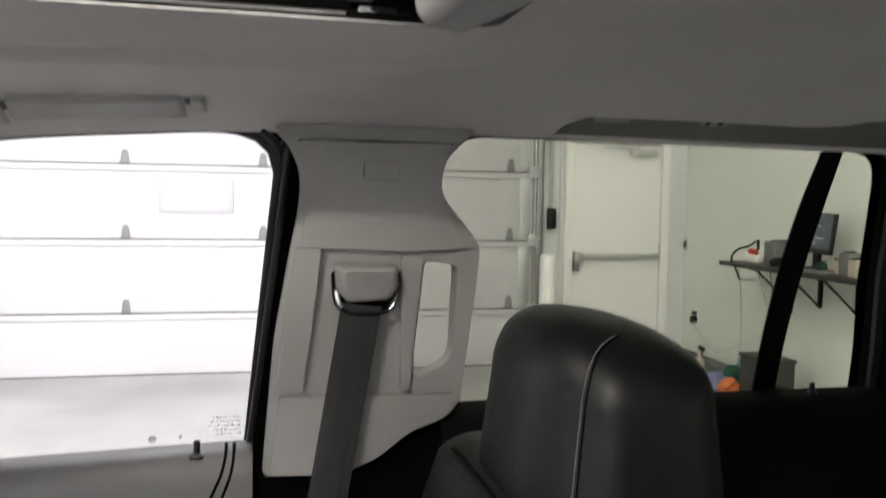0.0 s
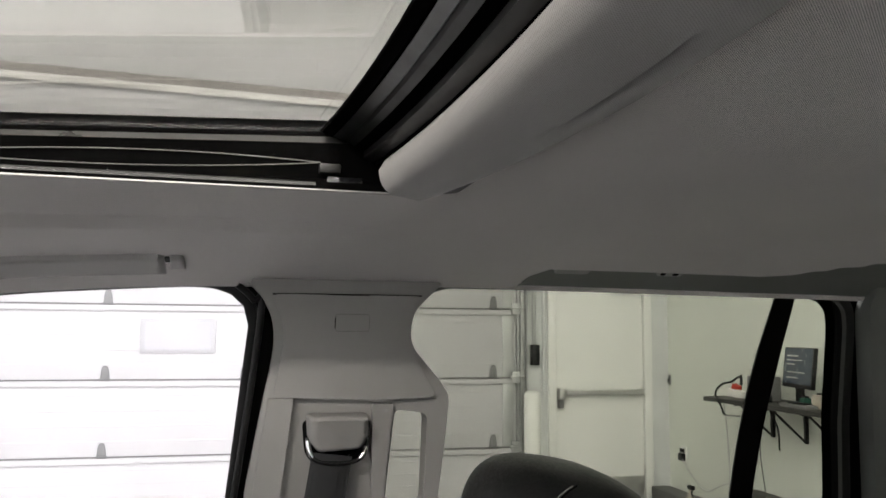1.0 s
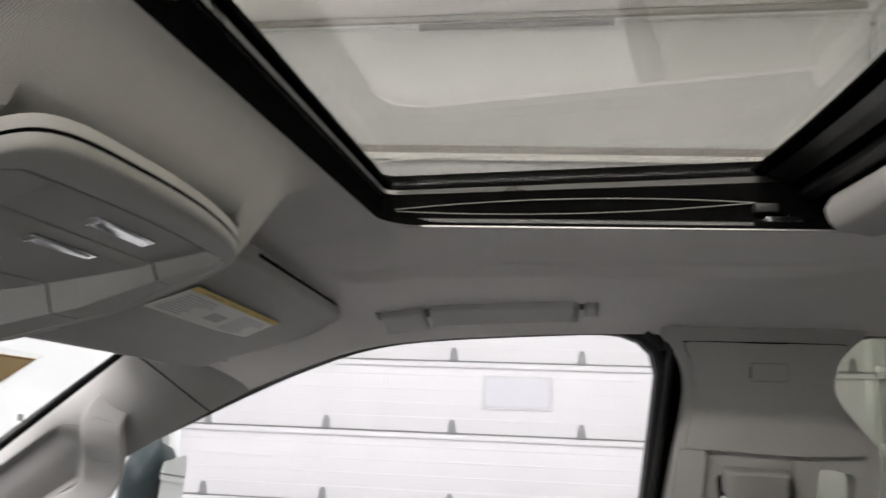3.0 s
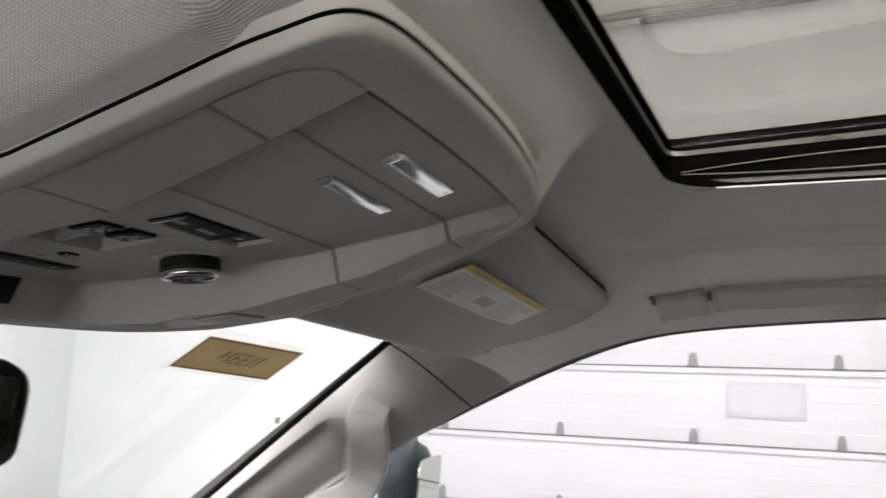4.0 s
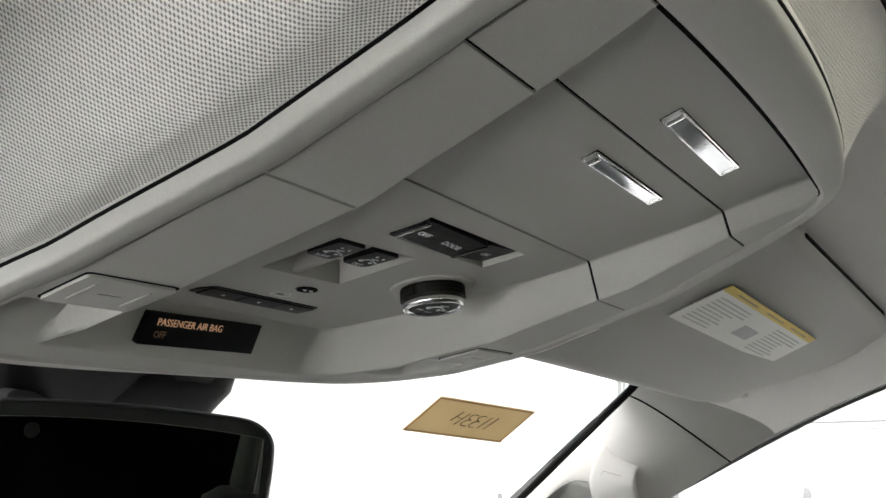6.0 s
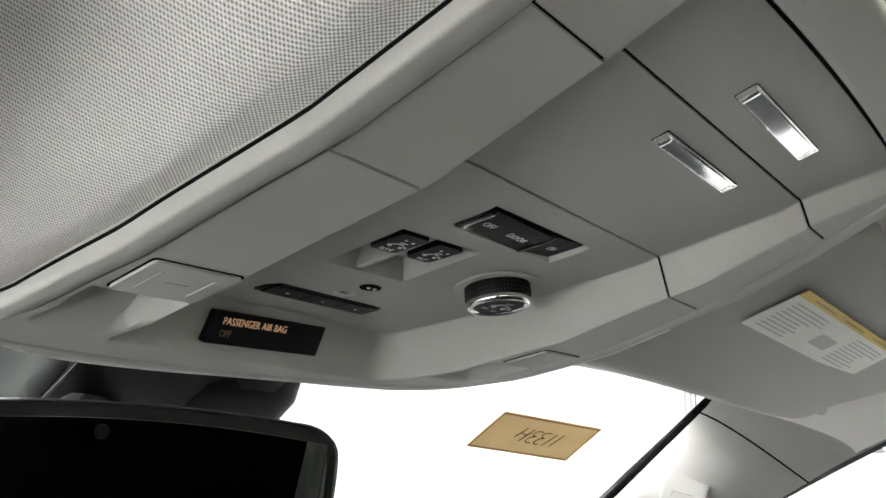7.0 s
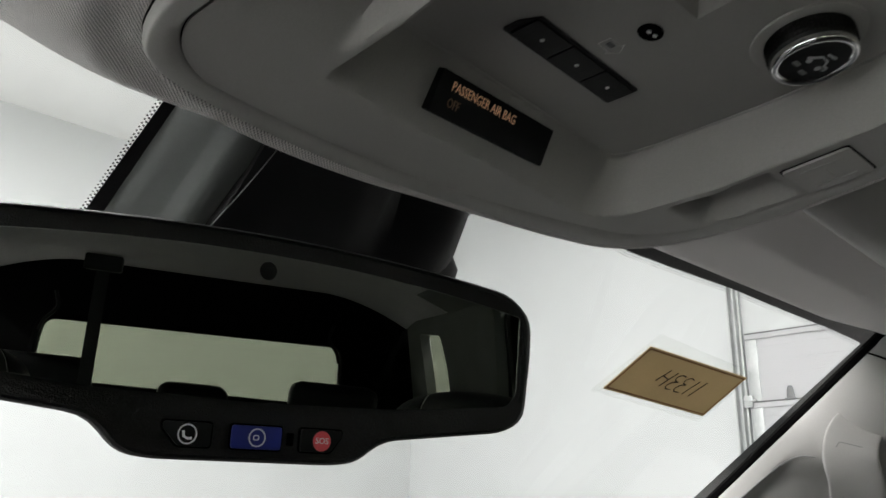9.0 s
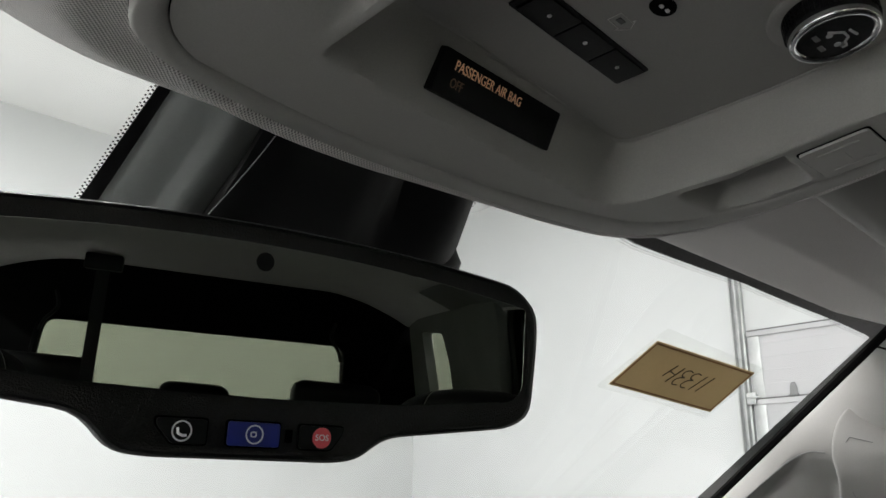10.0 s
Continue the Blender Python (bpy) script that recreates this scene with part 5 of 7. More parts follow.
def build_a_pillar(sx):
    t = thing("pillar_trim", "grey plastic windshield pillar trim with a moulded grab handle", "pillar trim", (sx * 0.64, 0.98, 1.5), group="windshield pillars", kind="structure")
    # edge against the windscreen and edge against the door window
    def edge_w(k):
        return Vector((sx * (0.608 + 0.079 * k), 0.902 + 0.465 * k, 1.6428 - 0.334 * k))
    def edge_d(k):
        y = 0.775 + 0.50 * k
        z = 1.590 - 0.295 * k + 0.012 * math.sin(math.pi * min(max(k, 0), 1))
        return Vector((sx * side_x(z), y, z))
    def surf(k, u):
        a, b = edge_w(k), edge_d(k)
        p = a * (1 - u) + b * u
        bulge = 0.030 * math.sin(math.pi * min(max(u, 0), 1)) ** 0.8 * smoothstep(-0.10, 0.16, k)
        return p + Vector((-sx * bulge, -0.25 * bulge, 0.0))
    loops = []
    for k in [-0.09, -0.05, -0.02, 0.02, 0.045] + [0.07 + 0.02 * i for i in range(60)]:
        row = []
        for u in range(49):
            v = u / 48
            p = surf(k, v)
            # hollow behind the handle
            ub = interp(k, [0.2, 0.47, 1.0], [0.42, 1.0, 1.0])
            d = smoothstep(0.18, 0.27, v) * (1 - smoothstep(ub - 0.14, ub - 0.03, v)) * smoothstep(0.30, 0.34, k)
            tuck = 0.012 * (1 - smoothstep(-0.06, 0.025, k))
            row.append(p + Vector((sx * (0.019 * d + tuck), 0.007 * d + tuck * 0.6, tuck * 0.6)))
        loops.append(row)
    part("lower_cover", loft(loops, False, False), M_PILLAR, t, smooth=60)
    part("seam", tube([surf(0.040 + 0.085 * (u / 16) ** 1.4, u / 16) + Vector((-sx * 0.0003, 0, 0)) for u in range(17)], 0.0011, 5), M_GAP, t)
    part("glass_seal", tube([edge_w(-0.1 + 0.05 * k) + Vector((sx * 0.004, 0.005, 0.003)) for k in range(24)], 0.0045, 6), M_GAP, t)
    if sx > 0:
        # moulded handle: a flat mount, then a bar running down beside the pillar
        loops = []
        path = [(0.190, 0.375, -0.012, 0.021, 0.008), (0.225, 0.43, -0.001, 0.0235, 0.0105), (0.27, 0.55, 0.009, 0.0245, 0.0115), (0.325, 0.75, 0.018, 0.0240, 0.0115), (0.39, 0.95, 0.027, 0.0235, 0.0115), (0.455, 1.13, 0.034, 0.0225, 0.0115), (0.54, 1.26, 0.037, 0.021, 0.0115), (0.66, 1.13, 0.036, 0.020, 0.0115), (0.85, 1.05, 0.034, 0.020, 0.0115), (1.05, 0.98, 0.028, 0.020, 0.0115)]
        ctr = spline([surf(k, u) + Vector((-sx * o, -0.3 * o, 0)) for k, u, o, w, h in path], 5)
        n = len(ctr)
        for i, c in enumerate(ctr):
            f = i / (n - 1) * (len(path) - 1)
            w = interp(f, range(len(path)), [p[3] for p in path])
            h = interp(f, range(len(path)), [p[4] for p in path])
            d = (ctr[min(i + 1, n - 1)] - ctr[max(i - 1, 0)]).normalized()
            nv = Vector((-sx * 0.93, -0.33, 0.0))
            nv = (nv - d * nv.dot(d)).normalized()
            sd = d.cross(nv)
            loops.append([c + sd * w * math.copysign(abs(math.cos(a)) ** 0.18, math.cos(a)) + nv * h * math.copysign(abs(math.sin(a)) ** 0.18, math.sin(a)) for a in [2 * math.pi * q / 40 for q in range(40)]])
        h = part("grab_handle", loft(loops), M_PILLAR, t, "moulded grey grab handle", smooth=60)
        # short seams of the screw cover on the handle's face
        def on_face(i, q):
            d = (ctr[i + 1] - ctr[i - 1]).normalized()
            nv = Vector((-sx * 0.93, -0.33, 0.0))
            nv = (nv - d * nv.dot(d)).normalized()
            return ctr[i] + d.cross(nv) * q + nv * 0.0114
        for i, side in ((7, 8), (17, 16)):
            edge = [on_face(i, q) for q in (-0.010, 0.0, 0.010)] + [on_face(side, 0.0125)]
            part("cover_seam", tube(edge, 0.0004, 5), M_GREYBOX, h)
        part("panel_line", tube(spline([surf(k, u) + Vector((-sx * 0.0004, 0, 0)) for k, u in ((1.1, 0.175), (0.8, 0.18), (0.5, 0.185), (0.36, 0.19), (0.31, 0.215), (0.29, 0.27), (0.285, 0.36))], 8), 0.0007, 5), M_GREYBOX, t)
    return t


# openings in the side of the cabin, as (y, z) outlines
QUARTER_WIN = [(-1.36, 1.22), (-0.985, 1.24), (-1.02, 1.53), (-1.058, 1.61), (-1.36, 1.61)]
QUARTER_TRIM = [(-1.180, 1.235), (-0.955, 1.255), (-0.965, 1.520), (-1.000, 1.602), (-1.208, 1.603)]
FRONT_WIN = [(0.318, 1.262), (0.281, 1.622), (0.287, 1.645), (0.302, 1.659), (0.335, 1.667), (0.417, 1.664), (0.557, 1.654), (0.642, 1.640), (0.721, 1.613), (0.795, 1.581), (0.883, 1.539), (0.956, 1.503), (1.08, 1.43), (1.20, 1.36), (1.26, 1.278)]
REAR_WIN = [(0.106, 1.312), (0.104, 1.640), (0.078, 1.660), (0.035, 1.671), (-0.20, 1.670), (-0.490, 1.668), (-0.517, 1.664), (-0.532, 1.650), (-0.538, 1.625), (-0.550, 1.49), (-0.568, 1.385), (-0.576, 1.315)]


def on_side(sx, off):
    return lambda u, v, w: (sx * (side_x(v) + off + w), u, v)


def build_side(sx):
    """Body side with two window openings, the door skins below and the seals round the glass."""
    side = "passenger" if sx > 0 else "driver"
    outer = [(-1.52, 0.02), (-1.52, 1.60), (-1.30, 1.66), (-0.5, 1.70), (0.3, 1.705), (0.60, 1.685), (0.85, 1.61), (1.10, 1.485), (1.33, 1.34), (1.86, 1.13), (1.86, 0.02)]
    arch = [(p.x, p.y) for p in spline([(*p, 0) for p in FRONT_WIN[3:14]], 5)]
    f = FRONT_WIN[:3] + arch + [(1.238, 1.262), (1.22, 1.238)]
    r = rounded(REAR_WIN, 0.008, 3)
    grow = lambda pts, g: offset_loop(pts, g)
    body = plate(outer, [grow(f, 0.014), grow(r, 0.012), rounded(QUARTER_WIN, 0.02, 4)], on_side(sx, 0.02), 0.0, 0.018)
    single("wall_" + side, body, M_MATT, "dark body side of the cabin with two openings", "car body side", "structure")
    # front door glass and seal
    for nm, out, mt, lab in (("window_2" if sx > 0 else "window_4", f, M_CLEAR, "clear front door window glass"), ("window_3" if sx > 0 else "window_5", r, M_TINT, "privacy-tinted rear door window glass")):
        w = thing(nm, lab + " in a black rubber seal", "car window", (sx * 0.72, 0.6 if out is f else -0.2, 1.45), kind="structure")
        pn = part("pane", plate(grow(out, 0.013), [], on_side(sx, 0.038), 0, 0.004), mt, w)
        if out is f:
            pn.visible_shadow = False
        lo = [(grow(out, 0.0), 0.0), (grow(out, 0.0005), -0.008), (grow(out, 0.006), -0.011), (grow(out, 0.013), -0.009), (grow(out, 0.016), 0.0), (grow(out, 0.016), 0.036), (grow(out, 0.001), 0.037)]
        part("seal", loft([[(sx * (side_x(z) + h + 0.012), y, z) for y, z in l] for l, h in lo] , True, False), M_RUBBER, w, smooth=50)
        if out is f:
            # second lip of the door seal along the centre pillar
            lip = spline([(sx * (side_x(z) - 0.002), y, z) for y, z in grow(out, 0.0135)[:4]], 4)
            part("seal_lip", tube(lip, 0.0042, 8), M_RUBBER, w, smooth=60)
    return None


def offset_loop(pts, g):
    """Grows a closed outline outwards by g."""
    n = len(pts)
    area = sum(pts[i][0] * pts[(i + 1) % n][1] - pts[(i + 1) % n][0] * pts[i][1] for i in range(n))
    s = 1 if area > 0 else -1
    out = []
    for i in range(n):
        a, b, c = Vector(pts[i - 1]), Vector(pts[i]), Vector(pts[(i + 1) % n])
        t = (c - a).normalized()
        nrm = Vector((t.y, -t.x)) * s
        out.append((b.x + nrm.x * g, b.y + nrm.y * g))
    return out


def build_door_trim():
    """Inner door trim under the passenger windows."""
    t = thing("front_door", "black front door trim with a lock knob, closed", "car door", (0.70, 0.75, 1.0))
    prof = [(0.745, 1.291), (0.732, 1.289), (0.720, 1.281), (0.708, 1.258), (0.692, 1.20), (0.665, 1.12), (0.66, 1.0), (0.66, 0.62), (0.745, 0.60)]
    ys = [0.304, 0.308, 0.34] + [0.40 + 0.09 * k for k in range(10)] + [1.32]
    loops = [[(x, y, z - 0.034 * (y - 0.32)) for x, z in prof] for y in ys]
    part("trim_panel", loft(loops), M_DOORTRIM, t, "soft black upper door trim", smooth=50)
    k = turned([(0.0115, 0.0), (0.0105, 0.003), (0.006, 0.005), (0.0042, 0.0055), (0.0042, 0.019), (0.0034, 0.0205), (0.0002, 0.021)], 18, pose(0.727, 0.370, 1.2775))
    part("lock_knob", k, M_BLACK, t, "small black lock knob")
    for o in (0.0, 1.0):
        y = lambda a, b: a + (b - a) * o
        part("groove", tube(spline([(0.737, y(0.336, 0.3265), 1.2895), (0.724, y(0.3355, 0.326), 1.2845), (0.711, y(0.340, 0.329), 1.262), (0.703, y(0.350, 0.337), 1.240), (0.690, y(0.372, 0.357), 1.195), (0.668, y(0.405, 0.388), 1.13)], 6), 0.0020, 6), M_GAP, t)
    # small print etched on the glass next to the seal
    m = frame_m((0.7455, 0.3375, 1.3100), (0, -1, 0), (-0.24, 0, 0.97))
    rng = random.Random(2)
    for r in range(5):
        u = -0.021 + 0.004 * rng.random() + 0.003 * abs(r - 2)
        while u < 0.019:
            w = 0.0008 + 0.0026 * rng.random()
            v = -0.0125 + 0.0058 * r + 0.0006 * rng.random()
            part("etched_mark", box((u, v, 0), (u + w, v + 0.0010 + 0.0016 * rng.random(), 0.0002), 0, 1, m), M_INK if rng.random() < 0.35 else M_GREYINK, t)
            u += w + 0.0009 + 0.0018 * rng.random()
    for u, v, r, n in ((-0.0868, -0.0150, 0.0044, 18), (-0.0535, -0.0130, 0.0030, 3)):
        part("etched_mark", turned([(r, 0), (r, 0.0003), (r * 0.66, 0.0003), (r * 0.66, 0)], n, m @ pose(u, v, 0, 0, 0, 30), caps=False), M_GREYINK, t)
        part("etched_mark", box((u - r * 0.4, v - r * 0.25, 0), (u + r * 0.4, v + r * 0.25, 0.0002), 0, 1, m), M_GREYINK, t)

    d = thing("rear_door", "black rear door trim with a slanted window divider, closed", "car door", (0.71, -0.3, 1.0))
    prof = [(0.745, 1.330), (0.728, 1.327), (0.714, 1.318), (0.70, 1.29), (0.69, 1.2), (0.67, 1.1), (0.67, 0.62), (0.75, 0.6)]
    # near-black rear trim, with its shade put into the colour
    part("trim_panel", loft([[(x, y, z) for x, z in prof] for y in (0.07, 0.05, -0.1, -0.3, -0.5, -0.60)]), M_MATT, d, smooth=50)
    fore = spline([(-0.4275, 1.672, 0), (-0.405, 1.57, 0), (-0.393, 1.45, 0), (-0.391, 1.315, 0)], 5)
    back = spline([(-0.426, 1.315, 0), (-0.426, 1.40, 0), (-0.431, 1.49, 0), (-0.444, 1.59, 0), (-0.457, 1.672, 0)], 5)
    part("window_divider", plate([(p.x, p.y) for p in fore + back], [], on_side(1, 0.012), 0.0, 0.005, 0.0015), M_MATT, d, "black slanted window divider")
    part("lock_knob", turned([(0.008, 0), (0.006, 0.004), (0.004, 0.006), (0.004, 0.016), (0.0005, 0.017)], 14, pose(0.729, -0.475, 1.326)), M_BLACK, d)
    # dark pillar cover behind the rear door
    bm = plate(rounded([(-0.622, 1.30), (-0.605, 1.385), (-0.578, 1.52), (-0.558, 1.62), (-0.552, 1.655), (-0.565, 1.69), (-1.0, 1.69), (-1.35, 1.62), (-1.40, 1.16), (-0.66, 1.16)], 0.012, 3), [rounded(QUARTER_TRIM, 0.02, 4)], on_side(1, -0.020), 0.0, 0.03, 0.0)
    q = thing("window_7", "small tinted rear quarter window", "car window", (0.72, -1.1, 1.48), kind="structure")
    part("pane", plate(rounded(QUARTER_WIN, 0.02, 4), [], on_side(1, 0.058), 0, 0.004), M_TINT, q)
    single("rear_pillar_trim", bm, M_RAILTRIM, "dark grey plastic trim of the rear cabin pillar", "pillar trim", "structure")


def build_b_pillar(sx):
    t = thing("pillar_trim", "grey plastic centre pillar trim with an open grab handle", "pillar trim", (sx * 0.65, 0.16, 1.46), group="centre pillars", kind="structure")
    face = lambda off: (lambda u, v, w: (sx * (0.640 + 0.25 * (1.62 - v) - off - w + 0.010 * ((u - 0.165) / 0.1) ** 2), u, v))
    outer = [(0.284, 1.676), (0.266, 1.656), (0.2555, 1.638), (0.2510, 1.620), (0.2505, 1.600), (0.2535, 1.575), (0.262, 1.530), (0.279, 1.427), (0.293, 1.245), (0.196, 1.247), (0.150, 1.268), (0.112, 1.300), (0.062, 1.318), (0.046, 1.335), (0.0355, 1.50), (0.0345, 1.538), (0.048, 1.556), (0.085, 1.596), (0.0905, 1.612), (0.0875, 1.640), (0.066, 1.662), (0.050, 1.676)]
    hole = [(0.1045, 1.523), (0.0625, 1.516), (0.0605, 1.405), (0.068, 1.391), (0.108, 1.372), (0.112, 1.40)]
    base = plate(rounded(outer, 0.012, 4), [rounded(hole, 0.009, 4)], face(0.0), -0.020, 0.012, 0.011, 4)
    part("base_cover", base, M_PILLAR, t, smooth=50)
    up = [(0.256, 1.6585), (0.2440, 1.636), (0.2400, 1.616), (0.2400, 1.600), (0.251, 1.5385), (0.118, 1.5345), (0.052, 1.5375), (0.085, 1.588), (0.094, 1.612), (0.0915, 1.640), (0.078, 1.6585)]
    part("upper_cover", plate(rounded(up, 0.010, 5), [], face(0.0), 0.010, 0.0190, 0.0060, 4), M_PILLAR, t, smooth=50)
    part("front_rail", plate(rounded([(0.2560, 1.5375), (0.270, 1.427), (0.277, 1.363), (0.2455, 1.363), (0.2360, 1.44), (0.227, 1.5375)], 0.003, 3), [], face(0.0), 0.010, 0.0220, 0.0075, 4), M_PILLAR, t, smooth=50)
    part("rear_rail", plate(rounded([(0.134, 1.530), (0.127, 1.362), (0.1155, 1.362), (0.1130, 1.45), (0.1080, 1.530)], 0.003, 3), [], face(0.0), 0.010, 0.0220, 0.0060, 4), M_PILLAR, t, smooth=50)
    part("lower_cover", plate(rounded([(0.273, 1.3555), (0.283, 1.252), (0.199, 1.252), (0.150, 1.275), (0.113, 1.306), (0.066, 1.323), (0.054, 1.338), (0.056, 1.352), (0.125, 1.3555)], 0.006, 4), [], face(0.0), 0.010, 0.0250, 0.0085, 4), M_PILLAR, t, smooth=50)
    part("seam", tube([face(0.0)(0.254 - 0.0175 * k, 1.6585, 0.0125) for k in range(11)], 0.0010, 5), M_GAP, t)
    part("dark_sill", plate([(0.297, 1.242), (0.30, 1.0), (0.05, 1.0), (0.055, 1.30), (0.110, 1.292), (0.15, 1.262), (0.196, 1.240)], [], face(0.0), -0.02, 0.008), M_MATT, t)
    if sx > 0:
        m = frame_m(face(0)(0.1655, 1.612, 0.0193), (0, -1, 0), (-0.25, 0, 1))
        part("tag_outline", plate(rect(0.0400, 0.0205, 0.003), [rect(0.0396, 0.0201, 0.0028)], local(m @ pose(0.0032, 0.0145, 0)), -0.001, 0.0002), M_NOTCH, t, "fine moulded outline")
        part("slot_mark", plate(rect(0.0010, 0.013, 0.0004), [], local(m @ pose(-0.0168, 0.0142, 0)), -0.0012, 0.0004), M_GAP, t)
    return t


def build_belt():
    t = thing("seat_belt", "black seat belt webbing through a grey shoulder guide on the pillar", "seat belt", (0.64, 0.18, 1.48))
    X = lambda z: 0.627 + 0.25 * (1.62 - z)
    prof_o = [(0.212, 1.520), (0.139, 1.520), (0.137, 1.492), (0.146, 1.477), (0.196, 1.474), (0.209, 1.490)]
    loops = []
    for w, k in ((0.0, 1.0), (0.010, 1.0), (0.022, 0.93), (0.029, 0.84), (0.031, 0.72)):
        c = Vector((0.174, 1.500))
        loops.append([(X(z) - w - (0.008 if (z > 1.5 and w > 0.015) else 0.0), c.x + (y - c.x) * k, c.y + (z - c.y) * k) for y, z in rounded(prof_o, 0.006, 4)])
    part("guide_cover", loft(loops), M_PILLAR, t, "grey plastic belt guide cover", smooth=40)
    part("guide_slot", plate(rounded([(0.216, 1.512), (0.134, 1.512), (0.139, 1.472), (0.152, 1.458), (0.200, 1.458), (0.212, 1.472)], 0.008, 4), [], lambda u, v, w: (X(v) - 0.001 - w, u, v), 0, 0.0025), M_GLOSS, t)
    ring = spline([(X(1.49) - 0.010, 0.2095, 1.492), (X(1.475) - 0.016, 0.206, 1.474), (X(1.463) - 0.020, 0.196, 1.464), (X(1.46) - 0.021, 0.174, 1.4615), (X(1.463) - 0.020, 0.152, 1.464), (X(1.475) - 0.016, 0.142, 1.474), (X(1.49) - 0.010, 0.139, 1.492)], 5)
    part("guide_ring", tube(ring, 0.0028, 8), M_GLOSS, t, "glossy black guide ring", smooth=60)
    # short chrome bits paint the small glints at both ends of the ring
    for k0, k1 in ((1, 8), (len(ring) - 9, len(ring) - 3)):
        part("ring_glint", tube(ring[k0:k1], 0.0031, 8), M_CHROME, t, "chrome bit for the glint at a ring end", smooth=60)
    rows = []
    for k in range(23):
        f = k / 22
        z = 1.472 - 0.31 * f
        yc = 0.180 + 0.046 * f
        off = 0.018 + 0.035 * f
        rows.append([(X(z) - off - h - 0.0015 * math.sin(u * 3.1), yc + 0.0235 * u, z + 0.003 * u) for u, h in ((-1, 0), (-0.96, 0.0006), (-0.5, 0.0007), (0, 0.0007), (0.5, 0.0007), (0.96, 0.0006), (1, 0), (0.5, -0.0007), (-0.5, -0.0007))])
    part("webbing", loft(rows), M_WEB, t, "woven black webbing", smooth=50)
    for u in (-0.8, -0.45, 0.45, 0.8):
        part("weave_line", tube([(X(1.472 - 0.31 * f) - 0.0192 - 0.035 * f, 0.180 + 0.046 * f + 0.0245 * u, 1.472 - 0.31 * f) for f in [k / 10 for k in range(11)]], 0.0005, 4), M_WEB, t)
    return t


def soft_block(center, size, r, n=7, taper=0.0, bow=0.0):
    """A padded block: a rounded box with slightly domed faces."""
    bm = bmesh.new()
    bmesh.ops.create_cube(bm, size=2)
    bmesh.ops.subdivide_edges(bm, edges=bm.edges, cuts=n, use_grid_fill=True)
    hx, hy, hz = [s / 2 for s in size]
    for v in bm.verts:
        p = Vector((v.co.x * hx, v.co.y * hy, v.co.z * hz))
        q = Vector((max(min(p.x, hx - r), -hx + r), max(min(p.y, hy - r), -hy + r), max(min(p.z, hz - r), -hz + r)))
        d = p - q
        if d.length > 1e-6:
            p = q + d.normalized() * r
        k = 1 - taper * (p.z / hz * 0.5 + 0.5)
        p.x *= k
        p.y += bow * (1 - (p.x / hx) ** 2)
        v.co = p + Vector(center)
    return bm


